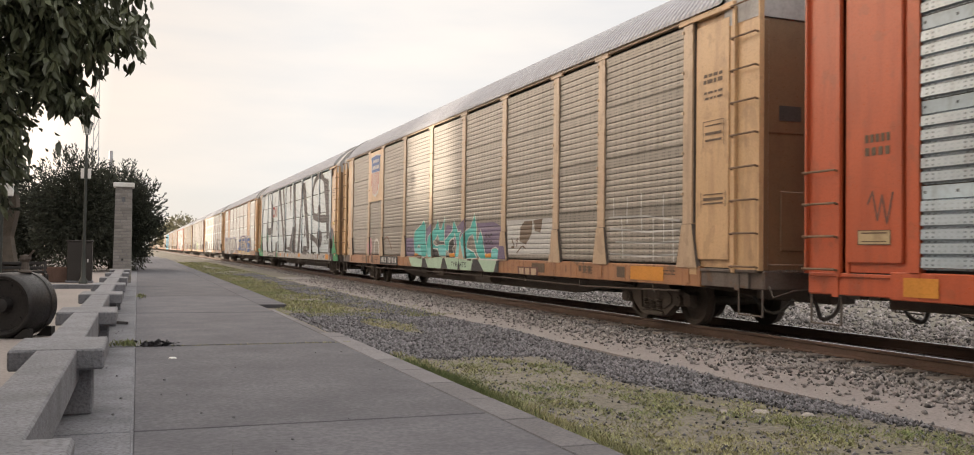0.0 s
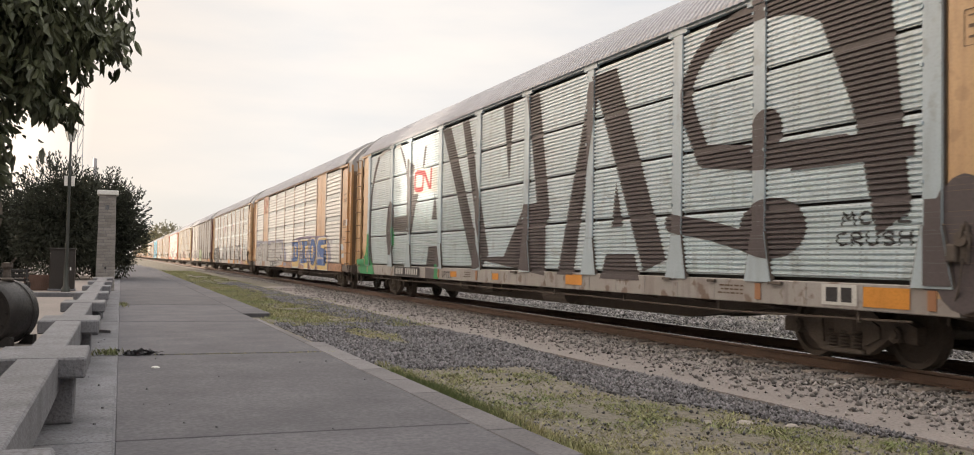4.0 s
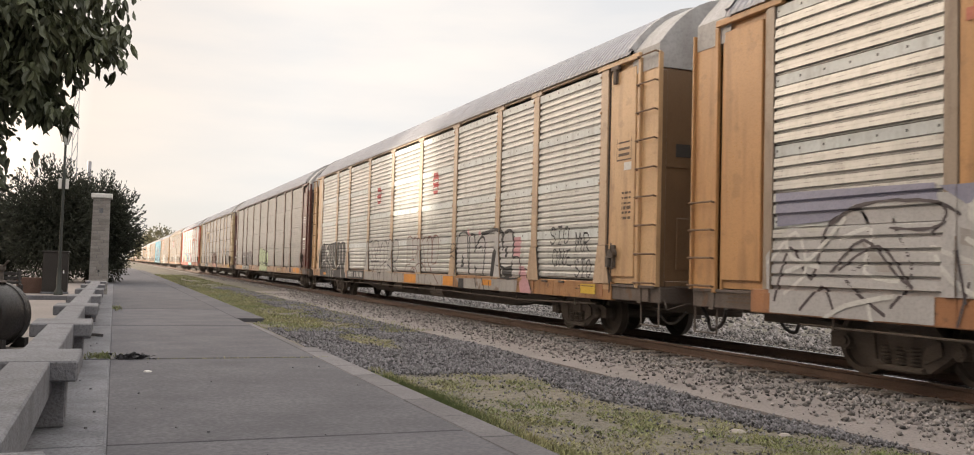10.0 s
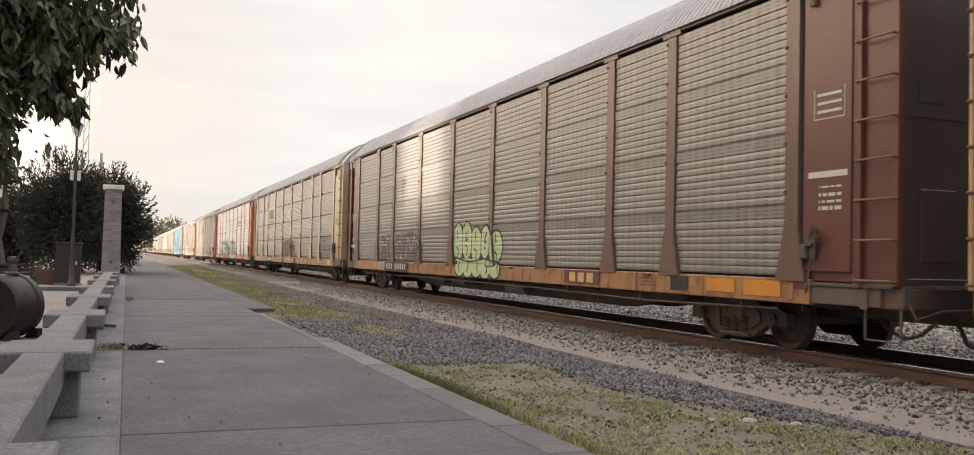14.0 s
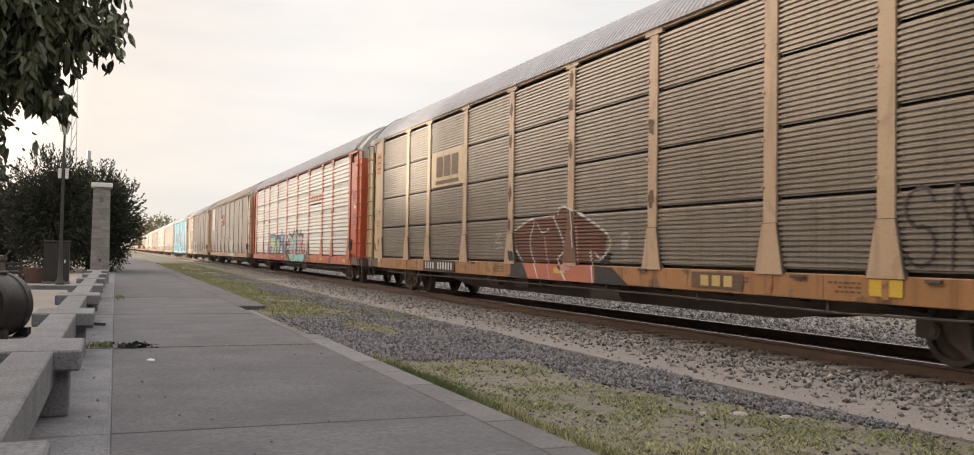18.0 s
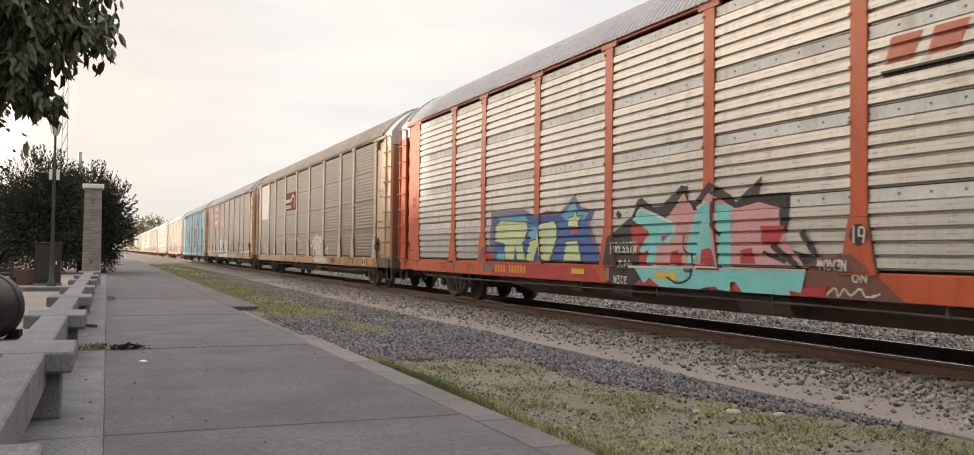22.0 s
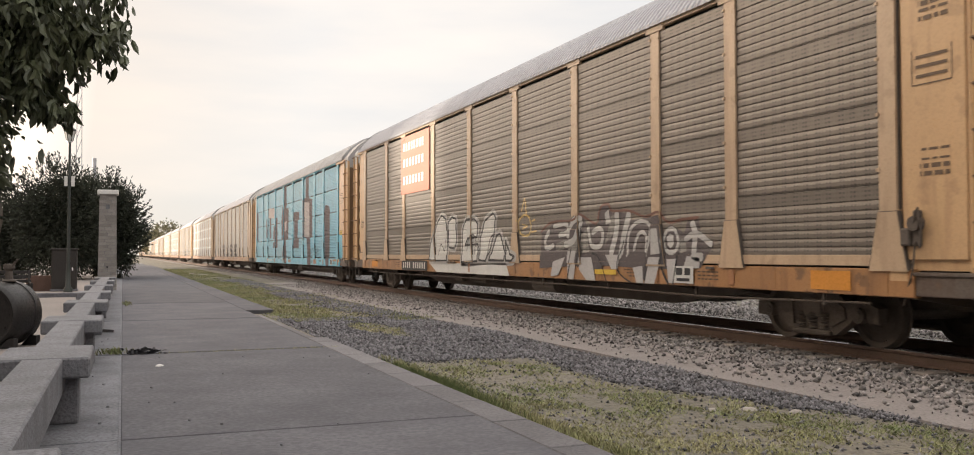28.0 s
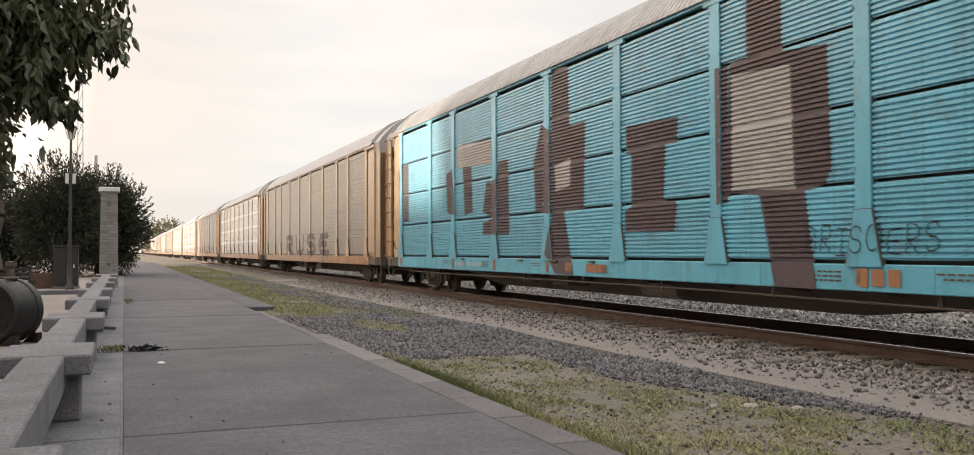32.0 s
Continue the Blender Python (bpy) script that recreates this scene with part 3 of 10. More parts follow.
def post_data(mat, flare=True):
    key = ("post", mat, flare)
    if key not in shared:
        h = POST_HALF if flare else 0.085
        m = Mesh()
        o = [(-h, 0), (h, 0), (h, EAVE - SILL_TOP), (-h, EAVE - SILL_TOP)]
        m.prism([(y, z + SILL_TOP) for y, z in o], "x", 0.06, X_POST - X_PANEL)
        if flare:
            w = 0.285
            m.prism([(-w, SILL_TOP - 0.03), (w, SILL_TOP - 0.03), (w * 0.86, SILL_TOP + 0.14), (h + 0.008, SILL_TOP + 0.66), (-h - 0.008, SILL_TOP + 0.66), (-w * 0.86, SILL_TOP + 0.14)], "x", 0.0, X_POST - X_PANEL - 0.016)
            m.prism([(-0.26, EAVE - 0.1), (0.26, EAVE - 0.1), (0.26, EAVE + 0.02), (-0.26, EAVE + 0.02)], "x", 0.0, X_POST - X_PANEL - 0.012)
            for k in range(6):
                z = SILL_TOP + 0.5 + k * SHEET_H * 0.68
                for s in (-1, 1):
                    m.box(X_POST - X_PANEL - 0.02, X_POST - X_PANEL, s * h - 0.02, s * h + 0.02, z - 0.02, z + 0.02)
        # dark rim round the post: its edge shadow put into shape and colour
        g = h + 0.014
        m.prism([(y, z + SILL_TOP) for y, z in ((-g, 0.62), (g, 0.62), (g, EAVE - SILL_TOP - 0.1), (-g, EAVE - SILL_TOP - 0.1))], "x", 0.02, X_POST - X_PANEL + 0.03, 1)
        if flare:
            w = 0.285 + 0.018
            m.prism([(-w, SILL_TOP - 0.02), (w, SILL_TOP - 0.02), (w * 0.87, SILL_TOP + 0.14), (h + 0.022, SILL_TOP + 0.67), (-h - 0.022, SILL_TOP + 0.67), (-w * 0.87, SILL_TOP + 0.14)], "x", 0.01, X_POST - X_PANEL - 0.006, 1)
        shared[key] = m.data("post", [M[mat], M["iron_rust"]])
    return shared[key]


def roof_data(mat, fine=True):
    key = ("roof", mat, fine)
    if key not in shared:
        m = Mesh()
        y0, y1 = -HL + HALF_GAP + 0.9, HL - HALF_GAP - 0.9
        n = 170 if fine else 14
        arc = []
        for k in range(17):
            u = -1 + k / 8
            arc.append((1.62 * u, EAVE + 0.06 + 0.95 * (1 - abs(u) ** 2.4)))
        rows = []
        for k in range(n + 1):
            y = y0 + (y1 - y0) * k / n
            if fine:
                p = (y1 - y0) / n
                rows += [(y, 0.0), (y + p * 0.36, 0.0), (y + p * 0.46, 0.016), (y + p * 0.88, 0.016)]
            else:
                rows.append((y, 0.0))
        i0 = len(m.v)
        for y, up in rows:
            y = min(y, y1)
            m.v.append((-1.64 - up, y, EAVE + 0.012 - up * 0.9))
            m.v += [(x * (1 + up * 0.6), y, z + up) for x, z in arc]
            m.v.append((1.64 + up, y, EAVE + 0.012 - up * 0.9))
        w = len(arc) + 2
        for r in range(len(rows) - 1):
            for k in range(w - 1):
                m.f.append((i0 + r * w + k, i0 + r * w + k + 1, i0 + r * w + w + k + 1, i0 + r * w + w + k))
                m.slots.append(0)
        me = bpy.data.meshes.new("roof")
        me.from_pydata(m.v, [], m.f)
        me.materials.append(M[mat])
        me.update()
        shared[key] = me
    return shared[key]


def roof_end_data(mat):
    key = ("roof_end", mat)
    if key not in shared:
        m = Mesh()
        arc = [(1.56 * (-1 + k / 8), EAVE + 0.05 + 0.91 * (1 - abs(-1 + k / 8) ** 2.4)) for k in range(17)]
        a, b = -HL + HALF_GAP + 0.08, -HL + HALF_GAP + 0.92
        for (x0, z0), (x1, z1) in zip(arc, arc[1:]):
            m.quad((x0, a, z0), (x1, a, z1), (x1, b, z1), (x0, b, z0))
            m.quad((x0, a, EAVE - 0.35), (x1, a, EAVE - 0.35), (x1, a, z1), (x0, a, z0))
            m.quad((x0, a, EAVE - 0.35), (x1, a, EAVE - 0.35), (x1, a + 0.1, EAVE - 0.35), (x0, a + 0.1, EAVE - 0.35))
        for s in (-1, 1):
            m.quad((s * 1.56, a, EAVE - 0.35), (s * 1.56, b, EAVE - 0.35), (s * 1.56, b, EAVE + 0.05), (s * 1.56, a, EAVE + 0.05))
        # raised hoop where the roof proper begins
        for (x0, z0), (x1, z1) in zip(arc, arc[1:]):
            k = 1.055
            m.quad((x0 * k, b - 0.05, z0 + 0.07), (x1 * k, b - 0.05, z1 + 0.07), (x1 * k, b + 0.06, z1 + 0.07), (x0 * k, b + 0.06, z0 + 0.07))
            m.quad((x0, b - 0.05, z0), (x1, b - 0.05, z1), (x1 * k, b - 0.05, z1 + 0.07), (x0 * k, b - 0.05, z0 + 0.07))
        shared[key] = m.data("roof_end", M[mat])
    return shared[key]


def sill_data(mat, y0, y1):
    key = ("sill", mat, y0)
    if key not in shared:
        m = Mesh().prism([(X_SILL + 0.1, SILL_LOW), (X_SILL + 0.012, SILL_LOW), (X_SILL, SILL_LOW + 0.012), (X_SILL, SILL_TOP - 0.012), (X_SILL + 0.012, SILL_TOP), (X_SILL + 0.1, SILL_TOP)], "y", y0, y1)
        for k in range(26):
            y = y0 + 0.4 + (y1 - y0 - 0.8) * k / 25
            m.box(X_SILL - 0.006, X_SILL, y - 0.025, y + 0.025, SILL_LOW + 0.01, SILL_TOP - 0.01)
        shared[key] = m.data("side_sill", M[mat])
    return shared[key]


def ladder_pieces(mat):
    key = ("ladder", mat)
    if key not in shared:
        a, b = HALF_GAP + 0.02 - HL, HALF_GAP + 0.62 - HL
        panel = Mesh().box(X_POST + 0.05, X_POST + 0.09, a, b, 0.99, EAVE - 0.12, 0.006)
        s0 = Mesh().box(X_POST - 0.005, X_POST + 0.06, b - 0.03, b + 0.05, 0.95, EAVE - 0.1, 0.008)
        s1 = Mesh().box(X_POST + 0.0, X_POST + 0.06, a - 0.005, a + 0.035, 0.99, EAVE - 0.1, 0.006)
        r = Mesh()
        r.pipe([(X_POST + 0.04, a + 0.02, 0), (X_POST - 0.055, a + 0.03, 0.02), (X_POST - 0.055, b + 0.01, 0.02), (X_POST + 0.03, b + 0.02, 0)], 0.016, 6)
        shared[key] = (panel.data("corner_panel", M[mat]), s0.data("ladder", M[mat]), s1.data("stile", M[mat]), r.data("rung", M["rung"], True))
    return shared[key]


def door_pieces(mat, straight):
    key = ("door", mat, straight)
    if key not in shared:
        a, b = HALF_GAP + 0.72 - HL, POSTS[0] - HL + 0.05
        back = Mesh().box(X_POST + 0.075, X_POST + 0.12, a, b, 1.02, EAVE - 0.1, 0.004)
        leaf = Mesh().box(X_POST + 0.03, X_POST + 0.075, a + 0.06, b - 0.24, 1.14, EAVE - 0.2, 0.012)
        jamb = Mesh().box(X_POST + 0.05, X_POST + 0.08, a, a + 0.06, 0.98, EAVE - 0.05, 0.005)
        rail = Mesh().box(X_POST - 0.02, X_POST + 0.08, a - 0.1, b + 0.2, EAVE - 0.1, EAVE + 0.0, 0.01)
        out = [("end_door_panel", back), ("door_leaf", leaf), ("door_jamb", jamb), ("door_track", rail)]
        if not straight:
            out.append(("door_brace", Mesh().prism([(b - 0.32, 0.9), (b - 0.06, 0.9), (b - 0.14, 1.72), (b - 0.2, 1.72)], "x", X_POST + 0.076, X_POST + 0.01)))
        shared[key] = [(nm, m.data(nm, M[mat])) for nm, m in out]
    return shared[key]


def trailing_door_pieces(mat):
    """The bowed door of the trailing corner, its hinge tabs in a dark slot, and the ledge at its foot."""
    key = ("trailing_door", mat)
    if key not in shared:
        a, b = HALF_GAP + 0.87 - HL, POSTS[0] - HL + 0.05
        n = 12
        front = [(X_POST + 0.056 - 0.022 * math.sin(math.pi * k / n), a + (b - a) * k / n) for k in range(n + 1)]
        back = Mesh().prism(front + [(X_POST + 0.12, b), (X_POST + 0.12, a)], "z", 1.02, EAVE - 0.06)
        slot = Mesh().box(X_POST + 0.15, X_POST + 0.18, a - 0.3, a + 0.05, 1.0, EAVE - 0.06)
        rail = Mesh().box(X_POST - 0.02, X_POST + 0.05, a - 0.1, b + 0.2, EAVE - 0.06, EAVE + 0.02, 0.01)
        brace = Mesh().prism([(b - 0.32, 0.9), (b - 0.06, 0.9), (b - 0.14, 1.72), (b - 0.2, 1.72)], "x", X_POST + 0.06, X_POST + 0.005)
        ledge = Mesh().box(X_POST + 0.02, X_POST + 0.06, a + 0.22, b - 0.34, 1.28, 1.3, 0.003)
        ledge.prism([(a + 0.12, 1.52), (a + 0.135, 1.52), (a + 0.235, 1.285), (a + 0.22, 1.28)], "x", X_POST + 0.025, X_POST + 0.06)
        tab = Mesh().box(X_POST + 0.05, X_POST + 0.075, a - 0.05, a + 0.01, 0, 0.25, 0.004)
        shared[key] = (back.data("end_door_panel", M[mat], True), [("hinge_slot", slot.data("hinge_slot", M["iron_rust"])), ("door_track", rail.data("door_track", M[mat])), ("door_brace", brace.data("door_brace", M[mat])), ("door_ledge", ledge.data("door_ledge", M["iron_rust"]))], tab.data("hinge_tab", M[mat]))
    return shared[key]


def brake_pieces():
    """Hand brake housing with its lever and chain, and the dark latch under the roof."""
    if "brake" not in shared:
        y = POSTS[0] - HL - 0.42
        m = Mesh().box(X_POST - 0.06, X_POST + 0.03, y + 0.06, y + 0.2, 1.3, 1.5, 0.02)
        m.tube((X_POST + 0.03, y, 1.55), (X_POST - 0.07, y, 1.55), 0.085, n=12)
        m.box(X_POST - 0.02, X_POST + 0.03, y - 0.05, y + 0.05, 1.3, 1.7, 0.01)
        m.pipe([(X_POST - 0.06, y, 1.55), (X_POST - 0.1, y - 0.1, 1.72), (X_POST - 0.09, y - 0.14, 1.5), (X_POST - 0.07, y - 0.1, 1.28)], 0.014, 6)
        m.pipe([(X_POST - 0.03, y, 1.35), (X_POST - 0.03, y + 0.05, 1.0), (X_POST + 0.1, y + 0.3, 0.62)], 0.012, 5)
        k = Mesh().box(X_POST - 0.03, X_POST + 0.03, y - 0.1, y + 0.16, EAVE - 0.17, EAVE - 0.09, 0.01).box(X_POST - 0.03, X_POST + 0.03, y - 0.02, y + 0.08, EAVE - 0.42, EAVE - 0.16, 0.01)
        shared["brake"] = (m.data("hand_brake", M["iron_rust"]), k.data("door_latch", M["iron"]))
    return shared["brake"]


def end_data(mat):
    key = ("end", mat)
    if key not in shared:
        a = -HL + HALF_GAP + 0.1
        pieces = []
        for s in (-1, 1):
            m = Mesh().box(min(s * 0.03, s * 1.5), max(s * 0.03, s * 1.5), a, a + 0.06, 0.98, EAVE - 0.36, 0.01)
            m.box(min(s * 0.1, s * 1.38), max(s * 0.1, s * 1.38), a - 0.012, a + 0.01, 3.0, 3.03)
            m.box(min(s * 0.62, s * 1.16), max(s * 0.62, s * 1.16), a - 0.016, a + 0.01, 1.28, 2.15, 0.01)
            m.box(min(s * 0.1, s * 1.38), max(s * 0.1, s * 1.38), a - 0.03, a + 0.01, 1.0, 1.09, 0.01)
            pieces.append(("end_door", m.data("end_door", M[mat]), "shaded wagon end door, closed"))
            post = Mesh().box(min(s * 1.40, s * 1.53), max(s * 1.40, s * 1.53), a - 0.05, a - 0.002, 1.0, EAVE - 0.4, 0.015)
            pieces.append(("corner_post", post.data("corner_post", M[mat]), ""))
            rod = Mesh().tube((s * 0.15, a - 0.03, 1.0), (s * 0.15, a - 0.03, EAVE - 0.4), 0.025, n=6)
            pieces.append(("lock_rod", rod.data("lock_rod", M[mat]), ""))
        w = Mesh().box(-1.19, -0.8, a - 0.008, a + 0.02, 3.18, 3.40)
        p = Mesh().box(-1.5, 1.5, a - 0.1, a + 0.02, 0.985, 1.0)
        for k in range(5):
            p.box(-1.3 + 0.05 * k, 1.3 - 0.05 * k, a - 0.1 - 0.05 * k, a - 0.075 - 0.05 * k, 0.985, 1.01)
        for x in (-0.9, 0.0, 0.9):
            p.box(x - 0.015, x + 0.015, a - 0.29, a - 0.06, 0.988, 0.998)
        shared[key] = (pieces, w.data("end_window", M["rubber"]), p.data("end_platform", M["iron"]))
    return shared[key]


def underframe_data():
    key = "underframe"
    if key not in shared:
        m = Mesh()
        e = HL - HALF_GAP
        m.box(-1.46, 1.46, -e + 0.15, e - 0.15, 0.86, 1.0)
        m.box(-0.24, 0.24, -e + 0.1, e - 0.1, 0.5, 0.86, 0.02)
        # deep fish-belly beam between the trucks
        for sx in (-0.62, 0.34):
            m.prism([(-8.6, 0.86), (-8.6, 0.6), (-6.4, 0.33), (6.4, 0.33), (8.6, 0.6), (8.6, 0.86)], "x", sx, sx + 0.28)
        for k in range(15):
            y = -e + 1.9 + k * (2 * e - 3.8) / 14
            m.prism([(-1.48, 0.72), (-0.24, 0.55), (0.24, 0.55), (1.48, 0.72), (1.48, 0.87), (-1.48, 0.87)], "y", y - 0.06, y + 0.06)
        for s in (-1, 1):
            for sx in (-1, 1):
                m.pipe([(sx * 1.5, s * (e - 0.05), 0.72), (sx * 1.5, s * (e - 0.05), 0.34), (sx * 1.5, s * (e - 0.6), 0.34), (sx * 1.5, s * (e - 0.6), 0.72)], 0.018, 6)
        m.tube((-1.2, -3.0, 0.56), (-1.2, -1.9, 0.56), 0.17, n=14)
        m.box(-1.25, -0.7, 1.2, 1.9, 0.48, 0.8, 0.02)
        m.tube((-1.05, 3.2, 0.6), (-1.05, 3.8, 0.6), 0.13, n=12)
        shared[key] = m.data("underframe", M["iron"])
    return shared[key]


def end_sill_data(mat):
    """The cross beam and the side stubs that carry one end of a wagon."""
    key = ("end_sill", mat)
    if key not in shared:
        e = HL - HALF_GAP
        m = Mesh().box(-1.52, 1.52, -e, -e + 0.35, 0.72, 0.99, 0.02)
        for s in (-1, 1):
            m.box(min(s * 1.3, s * 1.56), max(s * 1.3, s * 1.56), -e + 0.3, -e + 1.6, 0.73, 1.0, 0.012)
            m.box(min(s * 1.56, s * 1.575), max(s * 1.56, s * 1.575), -e + 0.5, -e + 0.62, 0.70, 1.0, 0.004)
            m.box(min(s * 1.56, s * 1.585), max(s * 1.56, s * 1.585), -e + 0.1, -e + 1.5, 0.96, 1.005, 0.006)
        shared[key] = m.data("end_sill", M[mat])
    return shared[key]


def pipe_data():
    if "brake_pipe" not in shared:
        m = Mesh()
        e = HL - HALF_GAP
        pts = [(-1.5, -e + 2.2, 0.62), (-1.5, -e + 5.5, 0.56), (-1.5, -4.0, 0.6), (-1.5, 3.0, 0.6), (-1.5, e - 5.5, 0.58), (-1.5, e - 2.4, 0.6)]
        m.pipe(pts, 0.016, 6)
        for k in range(9):
            y = -e + 3 + k * (2 * e - 6) / 8
            m.box(-1.52, -1.49, y - 0.02, y + 0.02, 0.56, 0.74)
        shared["brake_pipe"] = m.data("brake_pipe", M["iron_rust"])
    return shared["brake_pipe"]


WHEEL_R = 0.42
AXLES = (-0.865, 0.865)


def truck_pieces():
    if "truck" not in shared:
        bol = Mesh().box(-1.12, 1.12, -0.19, 0.19, 0.36, 0.62, 0.03).box(-0.4, 0.4, -0.4, 0.4, 0.56, 0.7, 0.03)
        for s in (-1, 1):
            bol.box(-0.7, 0.7, s * 0.36 - 0.04, s * 0.36 + 0.04, 0.3, 0.4)
        fr = Mesh()
        outline = [(-1.16, 0.33), (-1.16, 0.52), (-0.98, 0.58), (-0.62, 0.56), (-0.45, 0.70), (0.45, 0.70), (0.62, 0.56), (0.98, 0.58), (1.16, 0.52), (1.16, 0.33), (1.0, 0.33), (0.94, 0.43), (0.8, 0.43), (0.66, 0.30), (0.42, 0.14), (-0.42, 0.14), (-0.66, 0.30), (-0.8, 0.43), (-0.94, 0.43), (-1.0, 0.33)]
        fr.prism(outline, "x", -0.07, 0.07)
        for s in (-1, 1):
            fr.prism([(s * 0.36, 0.24), (s * 0.62, 0.36), (s * 0.6, 0.5), (s * 0.4, 0.6)], "x", -0.1, 0.1)
            fr.tube((-0.13, s * 0.865, WHEEL_R), (0.09, s * 0.865, WHEEL_R), 0.1, n=14)
            fr.tube((-0.15, s * 0.865, WHEEL_R), (-0.12, s * 0.865, WHEEL_R), 0.065, n=6)
        fr.box(-0.12, 0.12, -0.36, 0.36, 0.12, 0.19, 0.02)
        sp = Mesh().lathe((-0.03, 0, 0.2), (0, 0, 1), [(0.045 * k + d, r) for k in range(5) for d, r in ((0, 0.055), (0.012, 0.085), (0.026, 0.085), (0.038, 0.055))], 10)
        ws = Mesh()
        ws.tube((-0.86, 0, 0), (0.86, 0, 0), 0.075, n=12)
        for s in (-1, 1):
            x = s * 0.7525
            ring = [(-0.05, 0.07), (-0.05, 0.13), (-0.02, 0.16), (-0.015, 0.33), (-0.06, 0.35), (-0.065, WHEEL_R), (0.045, WHEEL_R + 0.004), (0.05, WHEEL_R + 0.028), (0.075, WHEEL_R + 0.028), (0.075, 0.35), (0.02, 0.33), (0.015, 0.16), (0.05, 0.13), (0.05, 0.07)]
            ws.lathe((x, 0, 0), (-s, 0, 0), ring, 28)
            for k in range(4):
                a = k * math.pi / 2
                ws.box(x + s * 0.012, x + s * 0.022, 0.24 * math.cos(a) - 0.025, 0.24 * math.cos(a) + 0.025, 0.24 * math.sin(a) - 0.025, 0.24 * math.sin(a) + 0.025)
        shared["truck"] = (bol.data("truck", M["iron"]), fr.data("side_frame", M["iron_rust"]), sp.data("spring", M["iron_rust"], True), ws.data("wheelset", M["iron_rust"], True))
    return shared["truck"]


WHEELS = []


def add_trucks(car, near):
    bol, fr, sp, ws = truck_pieces()
    for yl in (4.13 - HL, HL - 4.13):
        t = part("truck", bol, None, car, "dark cast-steel four-wheel truck", (0, yl, 0))
        for s in (-1, 1):
            part("side_frame", fr, None, t, "", Matrix.Translation((s * 1.02, 0, 0)) @ (Matrix.Identity(4) if s < 0 else Matrix.Rotation(math.pi, 4, "Z")))
            for y in (-0.22, 0.0, 0.22):
                part("spring", sp, None, t, "", (s * 1.04, y, 0))
        for y in AXLES:
            w = part("wheelset", ws, None, t, "", (0, y, WHEEL_R))
            if near:
                WHEELS.append((w, y))


def coupler_pieces():
    if "coupler" not in shared:
        m = Mesh()
        e = -HL + HALF_GAP
        m.box(-0.11, 0.11, e - 0.16, e + 0.4, 0.62, 0.86, 0.02)
        m.prism([(-0.17, e - 0.42), (0.05, e - 0.46), (0.17, e - 0.3), (0.15, e - 0.14), (-0.15, e - 0.14)], "z", 0.6, 0.9)
        m.pipe([(-1.45, e - 0.03, 0.78), (-1.45, e - 0.12, 0.62), (-1.1, e - 0.16, 0.72), (-0.3, e - 0.2, 0.74), (-0.05, e - 0.22, 0.92)], 0.016, 6)
        h = Mesh()
        pts = [(-0.5 + 0.04 * math.sin(k), e + 0.25 - 0.068 * k, 0.66 - 0.36 * math.sin(math.pi * k / 10)) for k in range(11)]
        h.pipe(pts, 0.03, 8)
        pts = [(-1.0, e + 0.9 - 0.09 * k, 0.58 - 0.22 * math.sin(math.pi * k / 10)) for k in range(11)]
        h.pipe(pts, 0.024, 7)
        shared["coupler"] = (m.data("coupler", M["iron_rust"]), h.data("air_hose", M["rubber"], True))
    return shared["coupler"]


FLIP = Matrix.Rotation(math.pi, 4, "Z")


